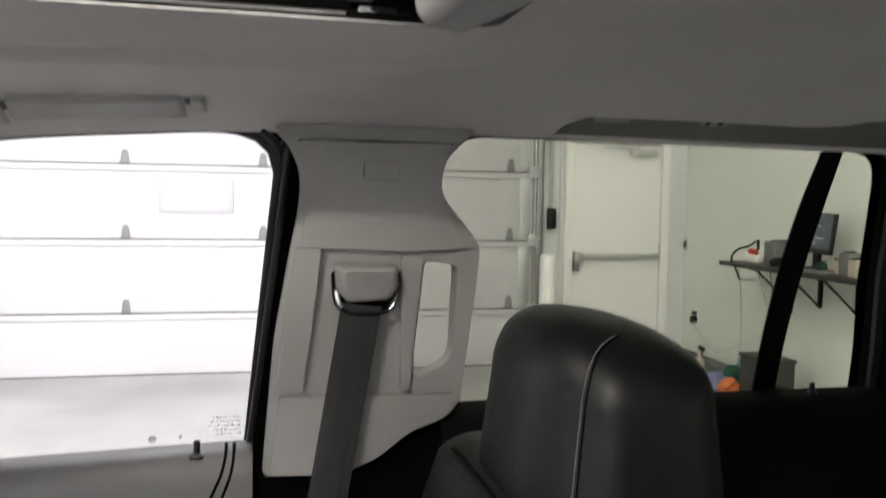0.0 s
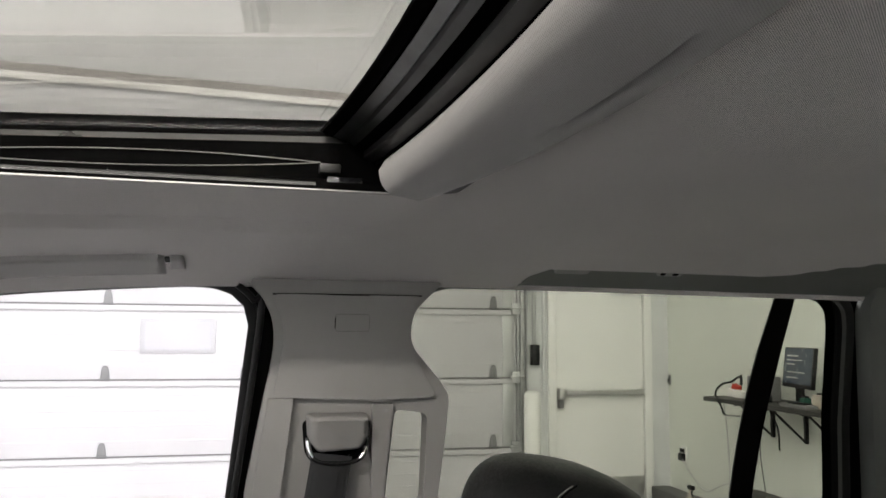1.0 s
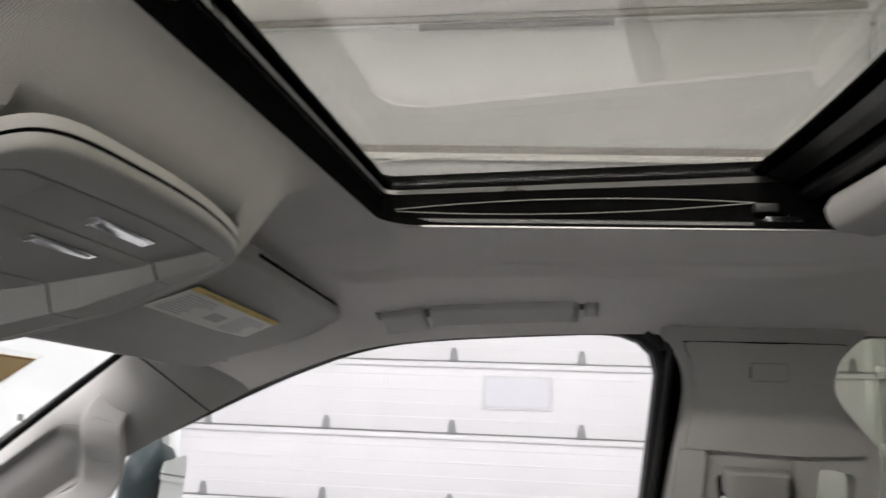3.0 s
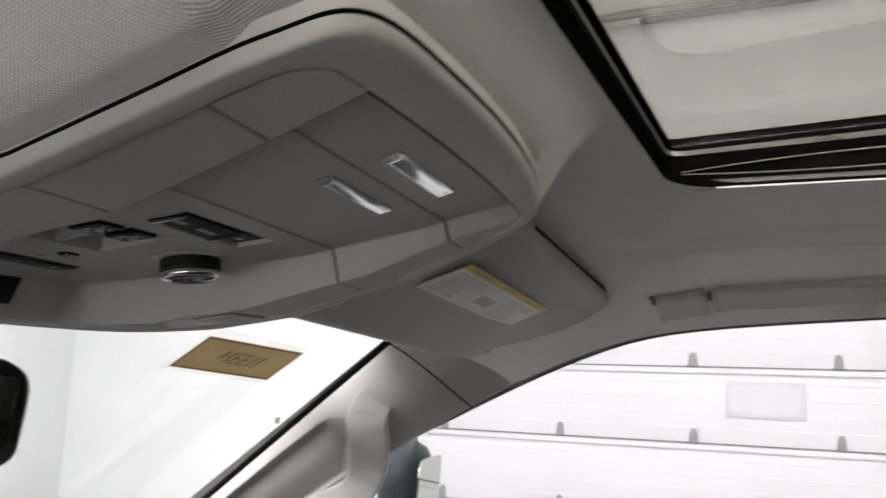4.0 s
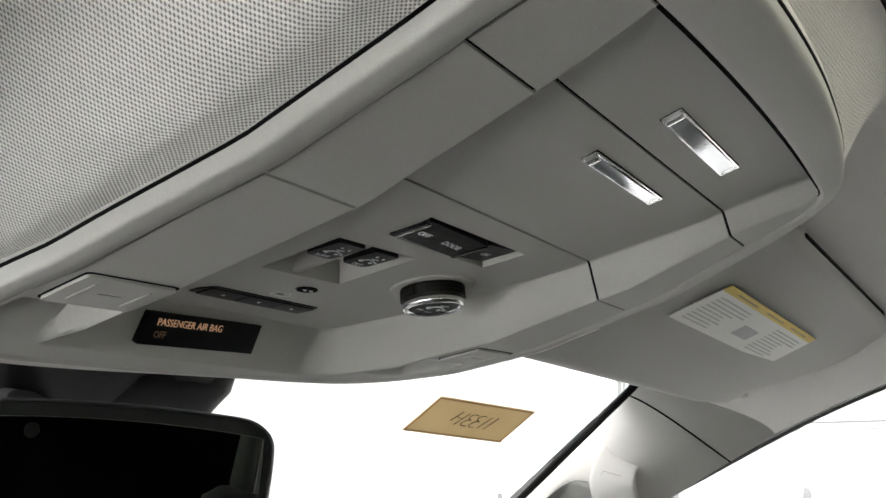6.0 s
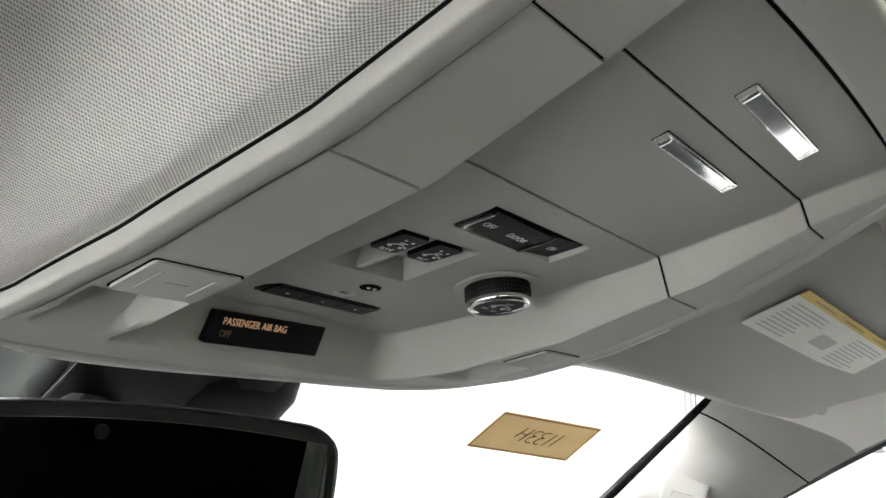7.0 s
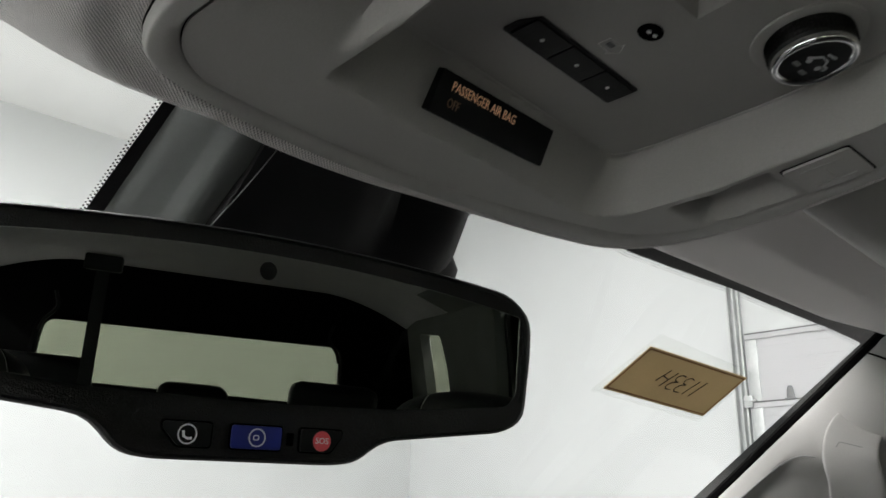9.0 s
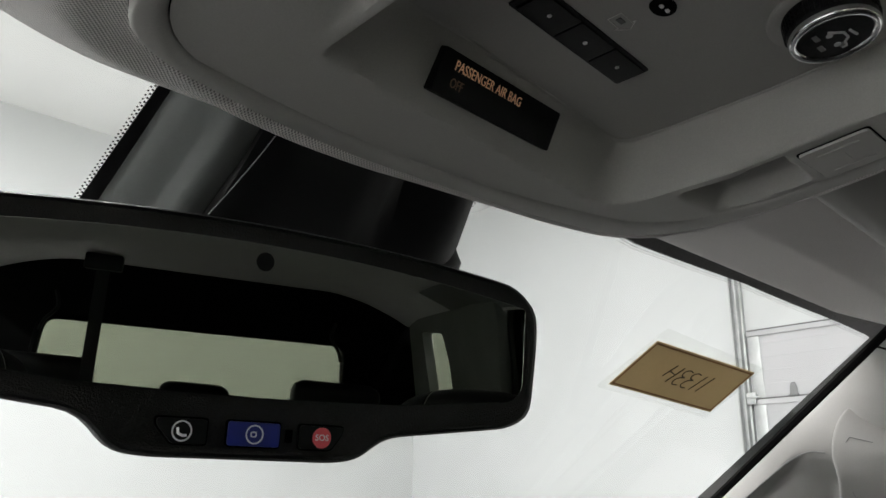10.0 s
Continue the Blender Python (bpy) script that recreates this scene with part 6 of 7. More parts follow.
def build_seat():
    t = thing("front_seat", "black leather front seat with headrest and grey stitching", "car seat", (0.40, 0.0, 0.85), group="front seats")
    # headrest: an upright padded block, its top falling away to the rear, seams where the flanks meet the front
    def ring(f, a, grow=0.0):
        """A point on the headrest: f from the bottom to the crown, a round it."""
        g = min(f, 0.45) / 0.45
        bow = smoothstep(0.0, 0.35, g)
        yf, yb, hx = 0.0558 + 0.034 * bow - 0.0185 * g, -0.1037 + 0.0172 * g, 0.116 + 0.0343 * bow - 0.012 * g
        shut = max((f - 0.45) / 0.55, 0.0)
        top = math.cos(shut * math.pi / 2) ** 0.634 if shut < 1 else 0.0
        e = 0.554 + 0.128 * smoothstep(0.45, 1.0, f)
        ca, sa = math.cos(a), math.sin(a)
        ex = math.copysign(abs(ca) ** e, ca)
        ey = math.copysign(abs(sa) ** e, sa)
        y = (yf + yb) / 2 + ((yf - yb) / 2 * top + grow) * ey
        x = 0.415 + ((hx - 0.0277 * max(ey, 0) ** 3) * (0.03 + 0.97 * top) + grow) * ex
        z = 1.287 + 0.1376 * g + 0.0785 * math.sin(shut * math.pi / 2) + grow * shut
        # the crown is highest at the front and slopes down to the back
        z += (y - 0.045) * 0.15 * smoothstep(0.45, 0.95, f) - 0.0078 * ((x - 0.415) / 0.13) ** 2 * smoothstep(0.6, 1, f)
        return Vector((x, y, z))
    h = part("headrest", loft([[ring(1 - (1 - j / 44) ** 1.35, 2 * math.pi * q / 72) for q in range(72)] for j in range(45)]), M_LEATHER, t, "smooth black leather headrest", smooth=70)
    # seams run up the front corners and roll back over the top
    fs, turn = (0.04, 0.25, 0.40, 0.52, 0.63, 0.70, 0.75, 0.79, 0.82), (150, 150, 150.5, 151.5, 154, 157.5, 162, 168, 174)
    for sx in (-1, 1):
        def seam(f, off=0.0, grow=0.0004):
            a = interp(f, fs, turn) + off
            return ring(f, radians(a if sx < 0 else 180 - a), grow)
        part("seam", tube([seam(0.04 + 0.78 * j / 90) for j in range(91)], 0.0009, 6), M_GAP, h)
        bm = None
        for j in range(96):
            f = 0.05 + 0.77 * j / 96
            bm = tube([seam(f, -2.4, 0.0003), seam(f + 0.0048, -2.4, 0.0003)], 0.0006, 4, bm)
        part("stitching", bm, M_THREAD, h, "light grey stitches")
    for x in (0.345, 0.46):
        part("post", tube([(x, -0.01, 1.22), (x, -0.008, 1.34)], 0.007, 10), M_SATIN, t)
    part("backrest", soft_block((0.41, 0.035, 0.98), (0.52, 0.17, 0.72), 0.06, 9, 0.22), M_LEATHER, t, "black leather backrest", smooth=70)
    part("top_seam", tube(spline([(0.25, 0.085, 1.318), (0.33, 0.095, 1.338), (0.42, 0.098, 1.342), (0.52, 0.095, 1.335), (0.60, 0.085, 1.312)], 6), 0.002, 6), M_GAP, t)
    part("backrest_inset", soft_block((0.41, 0.115, 1.0), (0.27, 0.03, 0.52), 0.014, 7, 0.1), M_LEATHER2, t, smooth=70)
    for x in (0.20, 0.60):
        part("bolster", soft_block((x, 0.03, 0.95), (0.09, 0.12, 0.5), 0.04, 6), M_LEATHER, t, smooth=70)
    part("cushion", soft_block((0.40, 0.24, 0.66), (0.50, 0.50, 0.14), 0.05, 8), M_LEATHER, t, smooth=70)
    part("base", box((0.22, 0.02, 0.45), (0.58, 0.46, 0.60), 0.02), M_BLACK, t)
    return t


def build_rear_cabin():
    # floor, bulkhead and rear window
    single("floor", box((-0.74, -1.5, 0.42), (0.74, 1.3, 0.46), 0.005), M_BLACK, "black carpet floor of the cabin", "floor", "structure")
    out = [(-0.775, 0.02), (0.775, 0.02), (0.775, 1.25), (0.685, 1.62), (0.52, 1.79), (-0.52, 1.79), (-0.685, 1.62), (-0.775, 1.25)]
    win = rounded([(-0.47, 1.335), (0.47, 1.335), (0.455, 1.528), (-0.455, 1.515)], 0.04, 5)
    single("wall_rear", plate(out, [win], lambda u, v, w: (u, -1.45 + w, v), -0.06, 0.0), M_MATT, "dark rear wall of the cabin with a wide window", "car body", "structure")
    w = thing("window_6", "tinted rear cabin window", "car window", (0, -1.48, 1.47), kind="structure")
    part("pane", plate(offset_loop(win, 0.01), [], lambda u, v, q: (u, -1.48 + q, v), 0, 0.004), M_TINT, w)
    part("seal", loft([[(x, -1.45 + h, z) for x, z in offset_loop(win, g)] for g, h in ((0.0, -0.02), (0.0, 0.004), (0.006, 0.008), (0.016, 0.006), (0.018, -0.002))], True, False), M_MATT, w)
    # firewall and dashboard close the front
    single("wall_front", box((-0.76, 1.80, 0.02), (0.76, 1.86, 1.14), 0.01), M_SATIN, "black firewall behind the dashboard", "car body", "structure")
    d = thing("dashboard", "black padded dashboard under the windshield", "dashboard", (0, 1.2, 1.0))
    prof = [(1.0, 0.75), (0.96, 0.95), (0.98, 1.06), (1.04, 1.09), (1.3, 1.095), (1.80, 1.105), (1.80, 0.75)]
    part("pad", loft([[(x, y, z) for y, z in prof] for x in (-0.72, -0.4, 0, 0.4, 0.72)]), M_LEATHER2, d)
    # rear bench
    b = thing("bench_seat", "black leather rear bench seat with three headrests", "car seat", (0, -1.1, 0.8))
    part("backrest", soft_block((0, -1.22, 1.0), (1.30, 0.16, 0.62), 0.05, 9), M_MATT, b, smooth=70)
    part("cushion", soft_block((0, -0.9, 0.68), (1.30, 0.55, 0.16), 0.05, 9), M_LEATHER, b, smooth=70)
    for x, wd, hz in ((-0.41, 0.27, 0.13), (0.0, 0.20, 0.09), (0.41, 0.27, 0.13)):
        part("headrest", soft_block((x, -1.25, 1.31 + hz / 2 - 0.02), (wd, 0.09, hz), 0.035, 7), M_LEATHER, b, smooth=70)
    part("base", box((-0.6, -1.3, 0.45), (0.6, -0.7, 0.62), 0.02), M_BLACK, b)
    c = thing("seat_belt", "black rear centre belt hanging from the roof", "seat belt", (-0.29, -1.2, 1.5))
    part("webbing", box((-0.308, -1.20, 1.26), (-0.272, -1.198, 1.70), 0.0008), M_WEB, c)
    part("anchor", box((-0.34, -1.225, 1.665), (-0.24, -1.17, 1.71), 0.008), M_BLACK, c)
    for x, s in ((-0.425, 1), (0.41, -1)):
        h = thing("hanging_strap", "small black strap hanging at the rear window", "strap", (x, -1.13, 1.6), group="hanging straps")
        part("strap", tube(spline([(x, -1.40, 1.60), (x + s * 0.012, -1.395, 1.56), (x + s * 0.004, -1.395, 1.54), (x - s * 0.02, -1.40, 1.51), (x - s * 0.03, -1.405, 1.48)], 5), 0.006, 6), M_BLACK, h)


def build_door_mirror():
    t = thing("door_mirror", "dark door mirror housing outside the front window", "door mirror", (1.07, 1.1, 1.38))
    loops = []
    for k in range(13):
        f = k / 12
        z = 1.24 + 0.252 * f
        e = math.sqrt(max(1 - abs(2 * f - 1) ** 5, 0.03))
        row = []
        for q in range(24):
            a = 2 * math.pi * q / 24
            row.append((1.07 + 0.10 * e * math.cos(a), 1.125 - 0.015 * f + 0.042 * e * math.copysign(abs(math.sin(a)) ** 0.7, math.sin(a)) + 0.02 * math.cos(a), z))
        loops.append(row)
    part("housing", loft(loops), M_MIRRORSHELL, t, smooth=60)
    part("glass", plate(rounded([(-0.095, -0.09), (0.095, -0.09), (0.095, 0.09), (-0.095, 0.09)], 0.03, 5), [], lambda u, v, w: (1.07 + u * 0.85, 1.076 - 0.015 * (v / 0.2) + 0.17 * u - w, 1.37 + v), 0, 0.003), M_MIRROR, t)
    part("arm", tube([(1.02, 1.13, 1.29), (0.80, 1.15, 1.27)], [0.035, 0.045], 10), M_BLACK, t)


def build_windshield_note():
    t = thing("paper_note", "brown kraft paper note in a clear sleeve on the windshield", "paper note", (0.5, 1.057, 1.604))
    def at(u, v, w):
        x = 0.4253 + 0.1765 * u + 0.0024 * v - 0.0048 * u * v
        z = 1.5940 - 0.0112 * u + 0.0332 * v + 0.0018 * u * v
        p = Vector((x, wind_y(x, z), z))
        n = Vector((0.10, 0.54, 0.84)).normalized()
        return p - n * (0.0014 + w)
    part("sheet", plate([(0, 0), (1, 0), (1, 1), (0, 1)], [], at, 0.0, 0.0006), M_KRAFT, t)
    part("border_line", plate([(0.012, 0.03), (0.988, 0.03), (0.988, 0.97), (0.012, 0.97)], [[(0.022, 0.058), (0.978, 0.058), (0.978, 0.942), (0.022, 0.942)]], at, 0.0006, 0.0008), M_KRAFTLINE, t)
    part("sleeve", plate([(-0.06, -0.12), (1.04, -0.16), (1.05, 1.12), (-0.02, 1.25)], [], at, -0.0006, -0.0004), M_SLEEVE, t)
    # marker strokes, seen from behind
    three = [(0.06, 0.74), (0.015, 0.76), (-0.025, 0.68), (-0.01, 0.57), (0.035, 0.54), (-0.02, 0.50), (-0.045, 0.38), (-0.015, 0.29), (0.035, 0.30)]
    strokes = [[(0.30, 0.80), (0.255, 0.42)], [(0.395, 0.78), (0.345, 0.30)], [(0.28, 0.60), (0.365, 0.54)],
               [(0.46 + u, v) for u, v in three], [(0.575 + u, v - 0.01) for u, v in three], [(0.715, 0.74), (0.665, 0.27)], [(0.805, 0.76), (0.755, 0.27)]]
    for s in strokes:
        part("marker_stroke", tube(spline([Vector(at(0.30 + 0.76 * (u - 0.255), 0.33 + 0.72 * (v - 0.27), 0.0007)) for u, v in s], 4), 0.0009, 5), M_DARKINK, t)
    return t


# ---------------------------------------------------------------- garage
WX, RY, FY, LX, CZ = 7.55, -3.93, 9.0, -6.5, 5.3  # right wall, rear wall, front wall, left wall, ceiling
GD0, GD1, GDT, PH = -2.26, 4.24, 3.12, 0.655  # garage door: ends, top, panel height


def build_garage():
    single("ground", box((LX - 0.2, RY - 0.2, -0.2), (WX + 0.3, FY + 0.2, -0.04), 0), M_FLOOR, "grey sealed concrete garage floor", "floor", "structure", smooth=0)
    single("ceiling", box((LX - 0.2, RY - 0.2, CZ), (WX + 0.3, FY + 0.2, CZ + 0.1), 0), M_CEIL, "white painted garage ceiling", "ceiling", "structure", smooth=0)
    single("wall_south", box((LX - 0.2, RY - 0.15, -0.05), (WX, RY, CZ), 0), M_WALL2, "white painted rear garage wall", "wall", "structure", smooth=0)
    single("wall_north", box((LX - 0.2, FY, -0.05), (WX + 0.2, FY + 0.15, CZ), 0), M_WALL, "white painted front garage wall", "wall", "structure", smooth=0)
    single("wall_west", box((LX - 0.15, RY, -0.05), (LX, FY, CZ), 0), M_WALL, "white painted garage wall", "wall", "structure", smooth=0)
    wall = plate([(RY - 0.15, -0.05), (FY + 0.15, -0.05), (FY + 0.15, CZ), (RY - 0.15, CZ)], [[(GD0 + 0.06, -0.045), (GD1 - 0.06, -0.045), (GD1 - 0.06, GDT), (GD0 + 0.06, GDT)], [(-3.66, -0.045), (-2.70, -0.045), (-2.70, 2.15), (-3.66, 2.15)]],
                 lambda u, v, w: (WX + w, u, v), 0.0, 0.16)
    single("wall_east", wall, M_WALL, "white painted garage wall with two doorways", "wall", "structure", smooth=0)
    single("yard_backdrop", box((WX + 0.30, RY, -0.05), (WX + 0.34, FY, CZ), 0), M_WALL, "plain white closing wall behind the doors", "backdrop", "structure", smooth=0)
    # sectional door
    t = thing("sectional_door", "white sectional overhead garage door, closed", "garage door", (WX, 1.0, 0))
    joints = [-0.04, 0.519, 1.180, 1.842, 2.50, GDT + 0.03]
    for a, b in zip(joints[:-1], joints[1:]):
        bm = box((WX - 0.05, GD0, a + 0.006), (WX + 0.0, GD1, b - 0.006), 0.005, 2)
        p = part("panel", bm, M_PANEL, t, "white steel door panel")
        part("lip", box((WX - 0.074, GD0, b - 0.056), (WX - 0.05, GD1, b - 0.010), 0.004), M_PANEL, p)
        part("joint_strip", box((WX - 0.058, GD0, b - 0.006), (WX - 0.052, GD1, b + 0.008), 0.001), M_GREYBOX, p)
        for q in (0.2, 0.4, 0.6, 0.8):
            part("rib", box((WX - 0.0518, GD0, a + (b - a) * q - 0.007), (WX - 0.049, GD1, a + (b - a) * q + 0.007), 0.0012), M_PANEL, p)
        for y in (GD0 + 0.06, GD1 - 0.06):
            part("end_stile", box((WX - 0.058, y - 0.055, a + 0.008), (WX - 0.049, y + 0.055, b - 0.008), 0.002), M_ZINC, p, "galvanised end stile")
    def hinge(y, z):
        bm = plate([(-0.028, 0), (0.028, 0), (0.022, 0.07), (0.012, 0.10), (-0.012, 0.10), (-0.022, 0.07)], [], lambda u, v, w: (WX - 0.056 - w, y + u * 1.4, z + 0.01 + v * 1.15), 0, 0.006, 0.002)
        tube([(WX - 0.066, y - 0.05, z + 0.005), (WX - 0.066, y + 0.05, z + 0.005)], 0.010, 6, bm)
        box((WX - 0.062, y - 0.038, z - 0.055), (WX - 0.056, y + 0.038, z), 0.001, 1, None, bm)
        part("hinge", bm, M_HINGE, t, "galvanised steel hinge")
    for z in joints[1:-1]:
        for y in (3.85, 2.67, 1.468, 0.285, -0.90, -2.05):
            hinge(y, z)
        for y in (GD0 - 0.01, GD1 + 0.01):
            part("roller", tube([(WX - 0.09, y - 0.09, z + 0.012), (WX - 0.09, y + 0.06, z + 0.012)], 0.012, 8), M_ZINC, t)
            part("roller_bracket", box((WX - 0.095, y - 0.05, z - 0.05), (WX - 0.055, y + 0.04, z + 0.06), 0.006), M_ZINC, t)
    # small window in one panel
    wn_ = part("window", box((WX - 0.064, 0.545, 1.41), (WX - 0.046, 1.19, 1.725), 0.008), M_WINRIM, t)
    part("window_pane", plate(rounded([(0.585, 1.445), (1.15, 1.445), (1.15, 1.69), (0.585, 1.69)], 0.03, 4), [], lambda u, v, w: (WX - 0.0645 - w, u, v), 0, 0.003), M_LENSGREY, wn_, "frosted grey window pane")
    part("bottom_seal", box((WX - 0.055, GD0, -0.055), (WX + 0.0, GD1, -0.03), 0.004), M_RUBBER, t)
    # tracks
    for y, nm in ((GD0 - 0.085, "r"), (GD1 + 0.085, "l")):
        tr = thing("door_track", "galvanised steel vertical door track", "door track", (WX - 0.08, y, 0), group="door tracks")
        for dy in (-0.03, 0.03):
            part("rail", box((WX - 0.12, y + dy - 0.006, -0.04), (WX - 0.055, y + dy + 0.006, 4.75), 0.002), M_ZINC, tr)
        part("web", box((WX - 0.06, y - 0.03, -0.04), (WX - 0.05, y + 0.03, 4.75), 0.001), M_ZINC, tr)
        part("angle", box((WX - 0.05, y - 0.055, -0.04), (WX - 0.004, y + 0.05, 4.4), 0.002), M_ZINC, tr)
        part("bend", tube(spline([(WX - 0.09, y, 4.7), (WX - 0.16, y, 4.95), (WX - 0.42, y, 5.10), (WX - 3.3, y, 5.14)], 6), 0.028, 8), M_ZINC, tr)
    # header beam and spring shaft above the door
    def sloped(y0, y1, x0, x1, z0, z1, bev):
        """A bar along the wall that climbs with the pitch of the roof."""
        bm = box((x0, y0, z0), (x1, y1, z1), bev)
        for v in bm.verts:
            v.co.z += 0.0235 * (v.co.y - 1.0)
        return bm
    hb = thing("door_header", "taupe steel girt with a white pipe along the garage wall", "header beam", (WX, 1.0, 3.88), kind="structure")
    part("girt", sloped(RY + 0.02, GD1 + 0.12, WX - 0.05, WX - 0.002, 3.848, 3.925, 0.004), M_HEADER, hb)
    part("pipe", sloped(RY + 0.02, GD1 + 0.12, WX - 0.085, WX - 0.045, 3.772, 3.842, 0.016), M_DOORP, hb, "white painted pipe")
    part("rod", tube([(WX - 0.12, 2.75, 3.70), (WX - 0.10, 1.9, 3.80), (WX - 0.09, 1.1, 3.815)], 0.012, 6), M_DOORP, hb)
    part("eave_girt", box((WX - 0.06, -2.33, 5.235), (WX - 0.002, GD1 + 0.12, 5.29), 0.004), M_HEADER, hb)
    sh = thing("spring_shaft", "steel torsion spring shaft over the garage door", "spring shaft", (WX - 0.2, 1, 5.0))
    part("shaft", tube([(WX - 0.16, GD0 - 0.2, 5.12), (WX - 0.16, GD1 + 0.2, 5.12)], 0.016, 10), M_ZINC, sh)
    part("spring", tube([(WX - 0.16, 0.0, 5.12), (WX - 0.16, 1.9, 5.12)], 0.035, 12), M_GREYBOX, sh)

    # steel side door with push bar
    d = thing("door_1", "white steel door with a push bar and closer, closed", "door", (WX, -3.18, 0), kind="structure")
    part("leaf", box((WX + 0.01, -3.652, -0.03), (WX + 0.055, -2.705, 2.145), 0.003), M_DOORP, d)
    for a, b, z0, z1 in ((-3.735, -3.655, -0.04, 2.235), (-2.705, -2.625, -0.04, 2.235), (-3.735, -2.625, 2.15, 2.235)):
        part("casing", box((WX - 0.028, a, z0), (WX + 0.03, b, z1), 0.004), M_DOORP, d)
    bar = part("push_bar", box((WX - 0.075, -3.625, 1.005), (WX - 0.02, -2.78, 1.055), 0.008), M_STEEL, d, "brushed steel push bar")
    part("latch_case", box((WX - 0.085, -2.80, 0.965), (WX - 0.0, -2.72, 1.075), 0.008), M_STEEL, bar)
    part("latch_block", box((WX - 0.06, -2.775, 0.88), (WX - 0.0, -2.725, 0.965), 0.006), M_GREYBOX, bar)
    part("end_bracket", box((WX - 0.06, -3.635, 1.0), (WX + 0.012, -3.60, 1.06), 0.004), M_STEEL, bar)
    cl = part("door_closer", box((WX - 0.06, -3.58, 2.03), (WX + 0.01, -3.30, 2.09), 0.01), M_STEEL, d, "steel door closer")
    part("arm", box((WX - 0.055, -3.40, 2.095), (WX - 0.035, -3.00, 2.115), 0.003), M_STEEL, cl)
    part("sweep", box((WX - 0.004, -3.65, -0.03), (WX + 0.008, -2.71, 0.20), 0.001), M_STEEL, d, "metal kick plate")
    for z in (0.25, 1.1, 1.95):
        part("hinge", box((WX - 0.006, -3.668, z - 0.06), (WX + 0.012, -3.645, z + 0.06), 0.002), M_STEEL, d)

    # bollard, conduit and control by the door
    b = thing("bollard", "white plastic-sleeved bollard beside the garage door", "bollard", (7.25, -2.36, -0.04))
    part("sleeve", turned([(0.078, -0.04), (0.078, 1.03), (0.070, 1.055), (0.045, 1.072), (0.001, 1.078)], 24, pose(7.25, -2.36, 0)), M_DOORP, b, smooth=60)
    c = thing("door_chain", "hanging chain hoist with a dark cover", "chain hoist", (WX - 0.05, -2.47, 1.5))
    for dy in (-0.02, 0.025):
        part("chain", tube([(WX - 0.05, -2.47 + dy, 4.6), (WX - 0.05, -2.47 + dy * 0.6, 1.35)], 0.006, 6), M_ZINC, c)
    part("cover", box((WX - 0.085, -2.515, 1.30), (WX - 0.02, -2.435, 1.50), 0.008), M_BLACK, c)
    cd = thing("conduit", "grey conduit pipe on the wall", "conduit", (WX - 0.02, -2.56, 2))
    part("pipe", tube([(WX - 0.03, -2.575, 1.0), (WX - 0.03, -2.575, 5.25)], 0.016, 8), M_WALL, cd)

    # rear wall: switch, outlet, skirting
    sw = thing("light_switch", "dark wall switch on a white wall", "switch", (7.3, RY, 1.16))
    part("plate", box((7.495, RY - 0.0, 1.10), (7.54, RY + 0.012, 1.20), 0.003), M_GREYBOX, sw)
    part("toggle", box((7.51, RY + 0.012, 1.13), (7.525, RY + 0.03, 1.165), 0.002), M_BLACK, sw)
    o = thing("outlet", "black plug in a white wall outlet", "outlet", (7.25, RY, 0.43))
    part("plate", box((7.20, RY, 0.36), (7.31, RY + 0.012, 0.52), 0.004), M_DOORP, o)
    part("plug", box((7.215, RY + 0.012, 0.385), (7.295, RY + 0.055, 0.455), 0.006), M_BLACK, o)
    part("plug", box((7.235, RY + 0.012, 0.465), (7.30, RY + 0.035, 0.50), 0.006), M_BLACK, o)
    for nm, a, bb in (("baseboard_south", (LX, RY, -0.04), (WX, RY + 0.014, 0.085)), ("baseboard_east", (WX - 0.014, RY, -0.04), (WX, -3.74, 0.085)), ("baseboard_east_2", (WX - 0.014, GD1 + 0.25, -0.04), (WX, FY, 0.085))):
        single(nm, box(a, bb, 0.003), M_DARKBASE, "dark rubber baseboard along the wall", "baseboard", "structure")
    th = thing("thermostat", "small white wall thermostat with a grey display", "thermostat", (WX, 5.85, 1.15))
    part("case", box((WX - 0.03, 5.78, 1.08), (WX, 5.92, 1.225), 0.008), M_DOORP, th)
    part("display", box((WX - 0.033, 5.815, 1.125), (WX - 0.03, 5.885, 1.195), 0.002), M_GREYBOX, th)

    # wall shelf with clutter
    s = thing("wall_shelf", "black wall shelf on folding steel brackets", "shelf", (5.4, RY, 1.08))
    part("board", box((4.30, RY, 1.062), (6.095, RY + 0.46, 1.098), 0.004), M_SHELF, s)
    for x in (4.53, 4.95, 5.37, 5.79):
        br = part("bracket", box((x - 0.014, RY, 0.785), (x + 0.014, RY + 0.03, 1.062), 0.003), M_BLACK, s, "black steel bracket")
        part("strut", tube([(x, RY + 0.03, 0.80), (x, RY + 0.31, 1.05)], 0.009, 6), M_BLACK, br)
        part("arm", box((x - 0.012, RY, 1.04), (x + 0.012, RY + 0.36, 1.062), 0.002), M_BLACK, br)
    mo = thing("monitor", "black computer monitor standing on the shelf", "monitor", (5.25, RY + 0.22, 1.095))
    mm = frame_m((5.165, RY + 0.22, 1.372), (-1, 0.22, 0), (0, -0.12, 1))
    part("case", plate(rect(0.50, 0.30, 0.012), [], local(mm), -0.03, 0.0, 0.004), M_BLACK, mo)
    part("screen", plate(rect(0.465, 0.262, 0.003), [], local(mm @ pose(0, 0.01, 0)), 0.0, 0.0012), M_SCREEN, mo)
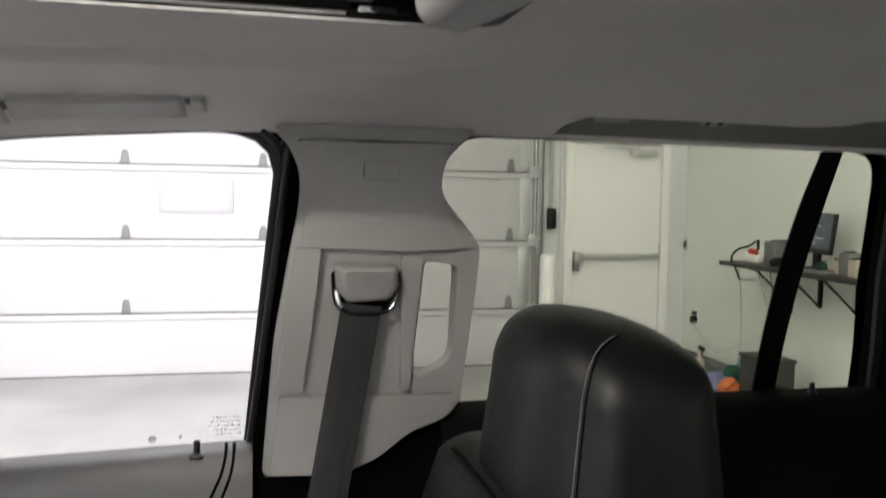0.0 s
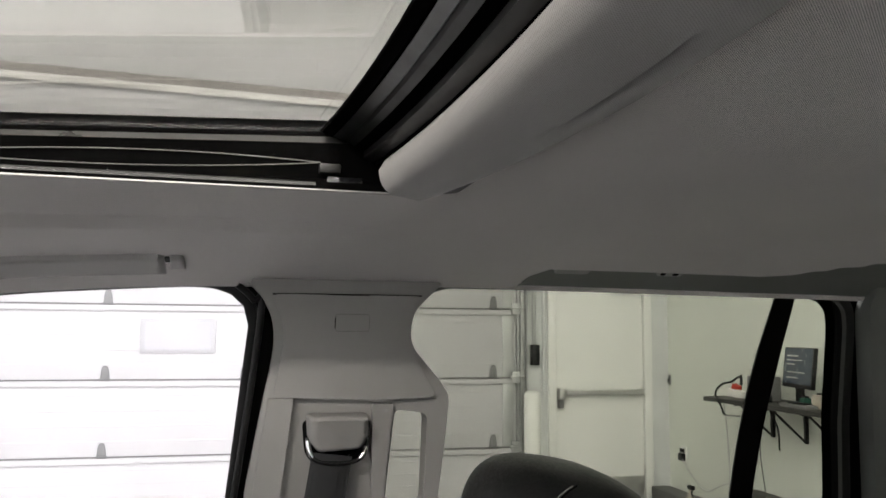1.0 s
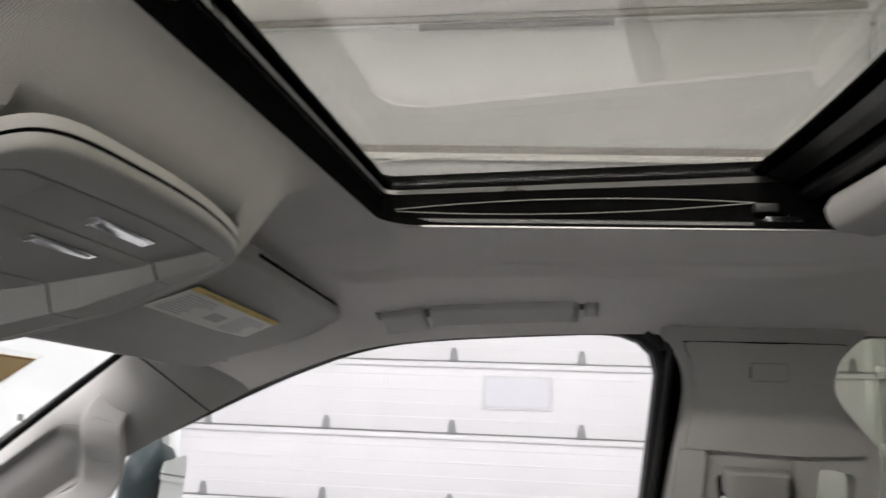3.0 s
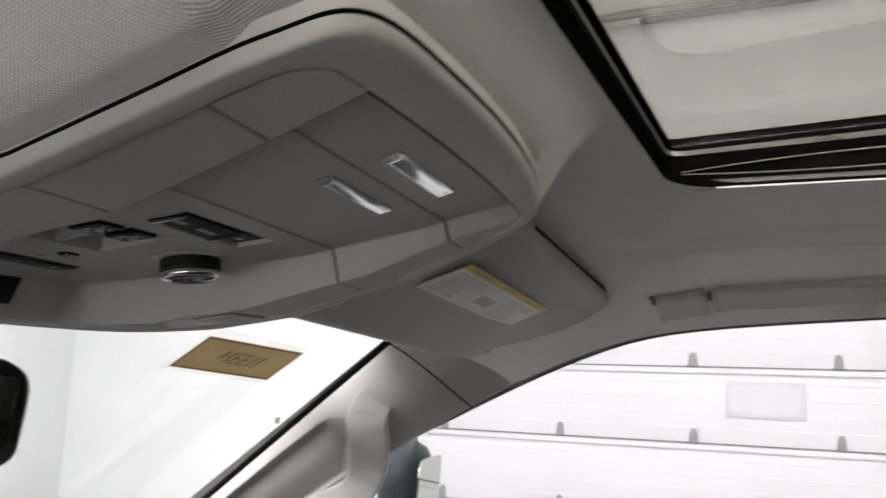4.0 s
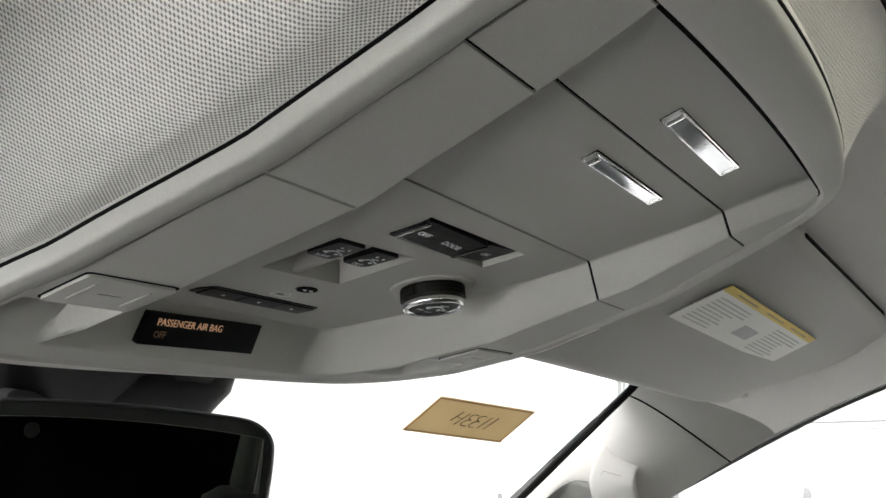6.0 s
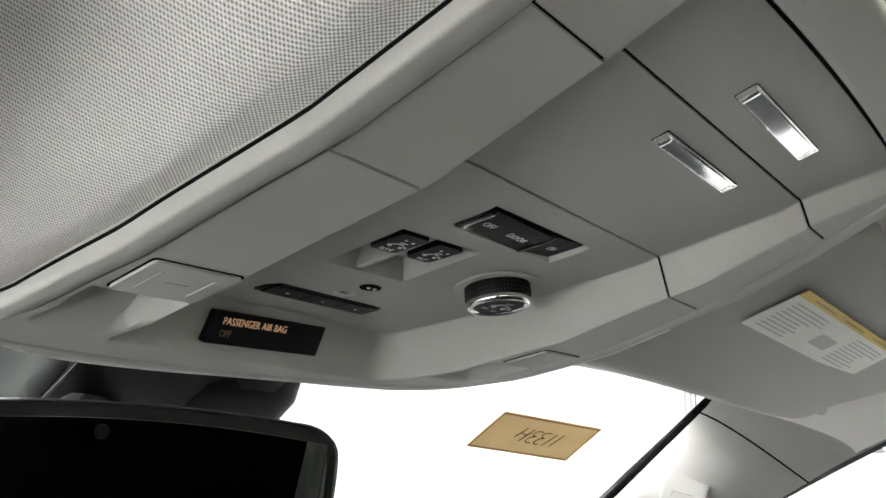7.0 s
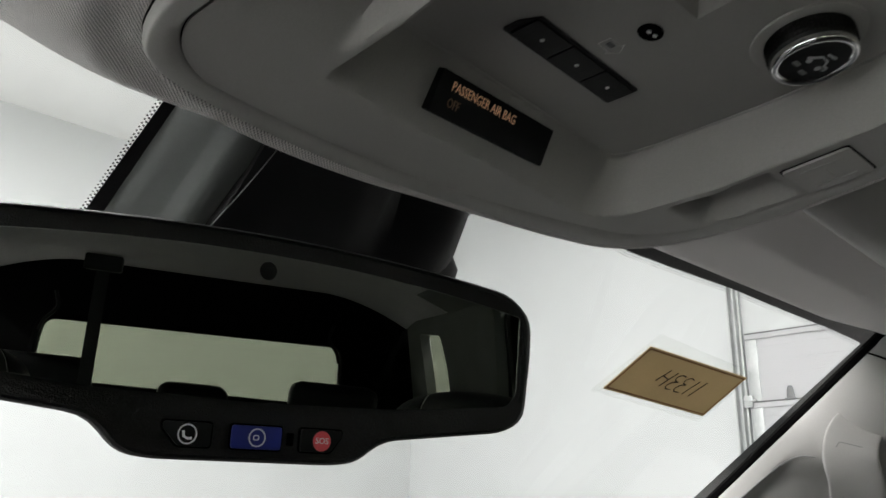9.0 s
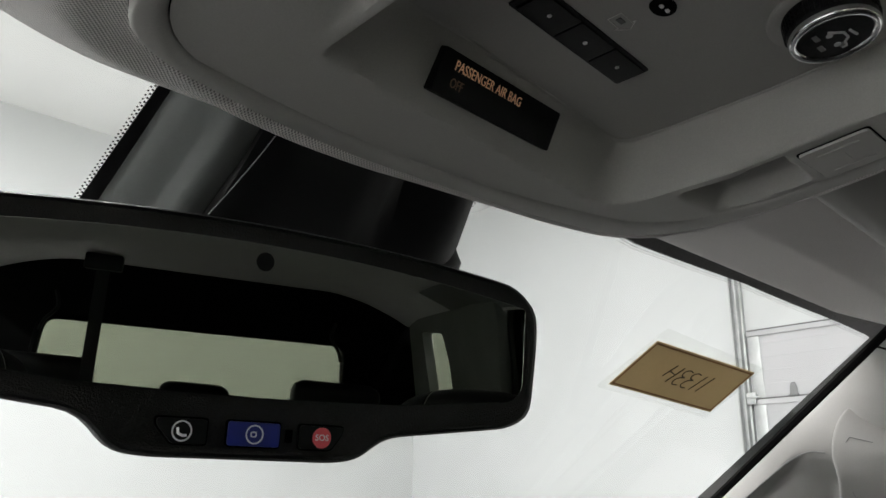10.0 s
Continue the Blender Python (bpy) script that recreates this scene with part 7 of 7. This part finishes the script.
    for k, (u, v, w, hh) in enumerate(((-0.1, 0.08, 0.2, 0.012), (-0.06, 0.05, 0.26, 0.008), (-0.12, 0.02, 0.14, 0.008), (-0.02, -0.04, 0.3, 0.008), (-0.08, -0.08, 0.2, 0.008))):
        part("screen_line", box((u - w / 2, v, 0.0012), (u + w / 2, v + hh, 0.0018), 0, 1, mm), M_INK, mo)
    part("neck", box((5.17, RY + 0.16, 1.10), (5.23, RY + 0.20, 1.28), 0.006), M_BLACK, mo)
    part("foot", box((5.08, RY + 0.10, 1.095), (5.32, RY + 0.30, 1.11), 0.005), M_BLACK, mo)
    for nm, x, y, w, dd, h, mt, lab in (("toolbox", 5.62, 0.2, 0.16, 0.2, 0.19, M_GREYBOX, "small grey instrument box"), ("carton", 4.86, 0.24, 0.10, 0.12, 0.10, M_BEIGE, "small beige box"), ("device", 4.74, 0.26, 0.10, 0.1, 0.16, M_GREYBOX, "grey electronic device"), ("jar", 4.98, 0.3, 0.06, 0.06, 0.07, M_GREEN, "small dark green jar"),
                                         ("charger", 5.46, 0.32, 0.12, 0.09, 0.06, M_BLACK, "black charger block"), ("tin", 4.62, 0.3, 0.08, 0.08, 0.12, M_BEIGE, "beige tin"), ("tray", 4.95, 0.38, 0.3, 0.1, 0.03, M_GREYBOX, "shallow grey tray")):
        g = thing(nm, lab + " on the shelf", nm, (x, RY + y, 1.095), group="shelf clutter")
        part("body", box((x - w / 2, RY + y - dd / 2, 1.095), (x + w / 2, RY + y + dd / 2, 1.095 + h), min(0.01, h * 0.2)), mt, g)
        part("top", box((x - w * 0.3, RY + y - dd * 0.3, 1.095 + h), (x + w * 0.3, RY + y + dd * 0.3, 1.095 + h + 0.012), 0.003), M_BLACK, g)
    dr = thing("hand_tool", "white, red and black hand tool on the shelf", "hand tool", (5.92, RY + 0.25, 1.098))
    part("body", box((-0.085, -0.03, 0.0), (0.085, 0.03, 0.065), 0.02, 3, pose(5.90, RY + 0.27, 1.098, 0, -8, 10)), M_PAPER, dr)
    part("cap", box((-0.03, -0.028, 0.05), (0.045, 0.028, 0.10), 0.014, 3, pose(5.93, RY + 0.26, 1.105, 0, -18, 10)), M_REDP, dr)
    part("hook", tube(spline([(5.88, RY + 0.26, 1.27), (5.95, RY + 0.28, 1.225), (6.0, RY + 0.34, 1.20), (5.97, RY + 0.42, 1.13), (5.80, RY + 0.475, 1.04), (5.755, RY + 0.475, 0.975)], 5), 0.009, 7), M_BLACK, dr)
    part("handle", tube([(5.86, RY + 0.25, 1.285), (5.855, RY + 0.25, 1.20)], 0.012, 7), M_BLACK, dr)
    part("loop", tube([(5.755, RY + 0.475, 0.975), (5.64, RY + 0.475, 0.978), (5.54, RY + 0.475, 0.985)], 0.006, 6), M_GREYBOX, dr)
    cb = thing("cable", "loose grey cables hanging from the shelf to the outlet", "cable", (6.3, RY + 0.1, 0.6), group="loose cables")
    part("lead", tube(spline([(6.05, RY + 0.3, 1.06), (6.25, RY + 0.15, 0.8), (6.24, RY + 0.14, 0.45), (6.30, RY + 0.12, 0.15), (6.32, RY + 0.1, 0.0)], 7), 0.005, 6), M_INK, cb)
    part("lead", tube(spline([(5.78, RY + 0.3, 1.05), (5.84, RY + 0.2, 0.85), (5.80, RY + 0.15, 0.62), (6.05, RY + 0.12, 0.42), (6.42, RY + 0.1, 0.30), (6.75, RY + 0.08, 0.19), (7.05, RY + 0.06, 0.30), (7.22, RY + 0.05, 0.41)], 7), 0.005, 6), M_INK, cb)
    part("lead", tube(spline([(5.60, RY + 0.3, 1.05), (5.70, RY + 0.2, 0.8), (5.78, RY + 0.14, 0.6), (5.72, RY + 0.14, 0.3), (5.70, RY + 0.14, 0.0)], 7), 0.005, 6), M_GREYBOX, cb)
    part("lead", tube(spline([(5.42, RY + 0.3, 1.05), (5.46, RY + 0.2, 0.9), (5.50, RY + 0.16, 0.72)], 7), 0.006, 6), M_BLACK, cb)
    sb = thing("storage_box", "dark grey box standing on the floor by the wall", "box", (5.45, RY + 0.45, -0.04))
    part("body", box((5.29, RY + 0.26, -0.04), (5.66, RY + 0.50, 0.37), 0.012), M_SHELF, sb)
    part("lid", box((5.28, RY + 0.25, 0.37), (5.67, RY + 0.51, 0.40), 0.008), M_SHELF, sb)
    part("band", box((5.66, RY + 0.415, -0.03), (5.666, RY + 0.425, 0.37), 0.001), M_INK, sb)
    mb = thing("toolbag", "black bag lying in front of the box", "bag", (5.15, RY + 0.9, -0.04))
    part("body", soft_block((5.12, RY + 0.50, 0.10), (0.30, 0.30, 0.28), 0.12, 6, 0.2), M_BLACK, mb, smooth=70)
    for nm, x, y, sxx, syy, h, mt, lab in (("cleaning_cloth", 5.80, 0.50, 0.17, 0.12, 0.19, M_ORANGE, "crumpled orange cleaning cloth"), ("cleaning_cloth", 6.06, 0.46, 0.24, 0.18, 0.19, M_BLUECLOTH, "crumpled greyish blue cleaning cloth"), ("cleaning_cloth", 5.98, 0.33, 0.26, 0.14, 0.25, M_GREEN, "dark green cloth pile"), ("cleaning_cloth", 6.02, 0.20, 0.20, 0.12, 0.31, M_CYAN, "light blue cloth on top of the pile")):
        g = thing(nm, lab + " on the floor", "cloth", (x, RY + y, -0.04), group="cleaning cloths")
        bm = soft_block((x, RY + y, -0.04 + h / 2), (sxx, syy, h), min(sxx, syy, h) * 0.4, 9, 0.3)
        for v in bm.verts:
            q = noise.noise_vector(v.co * 16) * 0.045 + noise.noise_vector(v.co * 42) * 0.014
            v.co += Vector((q.x, q.y, q.z * 0.7 if v.co.z > 0.0 else 0.0))
        part("folds", bm, mt, g, smooth=60)
    bo = thing("spray_bottle", "beige spray bottle with a dark trigger on the floor", "spray bottle", (6.45, RY + 0.40, -0.04))
    part("bottle", turned([(0.04, -0.04), (0.042, 0.14), (0.036, 0.19), (0.018, 0.235), (0.016, 0.26)], 16, pose(6.45, RY + 0.40, 0)), M_BEIGE, bo, smooth=60)
    tg = box((6.39, RY + 0.385, 0.265), (6.48, RY + 0.415, 0.305), 0.010)
    part("trigger", tube(spline([(6.41, RY + 0.40, 0.27), (6.425, RY + 0.40, 0.235), (6.40, RY + 0.40, 0.205)], 4), 0.007, 6, tg), M_BLACK, bo)
    lf = thing("floor_mat", "dark folded mat against the wall", "mat", (6.9, RY + 0.2, -0.04))
    part("sheet", box((6.25, RY + 0.06, -0.04), (7.46, RY + 0.26, 0.115), 0.02, 3), M_DARKBASE, lf)
    # added housings for the unseen lamps under the ceiling
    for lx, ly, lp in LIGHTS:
        g = thing("added_ceiling_light", "added white housing of an unseen ceiling lamp", "ceiling light", (lx, ly, 5.2), group="ceiling strip lights")
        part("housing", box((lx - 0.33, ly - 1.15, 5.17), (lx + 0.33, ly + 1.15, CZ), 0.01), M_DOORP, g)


# ---------------------------------------------------------------- build everything
M_LENSGREY = mat("frosted_pane", (0.44, 0.44, 0.475), 0.3, stain=0.03, stain_scale=4)
M_HEADER = mat("header_strip", (0.36, 0.35, 0.33), 0.6, stain=0.06, stain_scale=4)
build_garage()
build_headliner()
build_roof_shell()
for s_ in (1, -1):
    build_side(s_)
    build_a_pillar(s_)
    build_b_pillar(s_)
build_windshield()
build_rear_cabin()
build_door_trim()
build_sunroof()
build_console()
build_visor(1)
build_visor(-1)
build_grab(1)
build_rear_grab(1)
seat = build_seat()
copy_thing(seat, Matrix.Translation((-0.42, -0.05, 0.85)))
build_belt()
build_mirror()
build_sensor_pod()
build_windshield_note()
build_door_mirror()
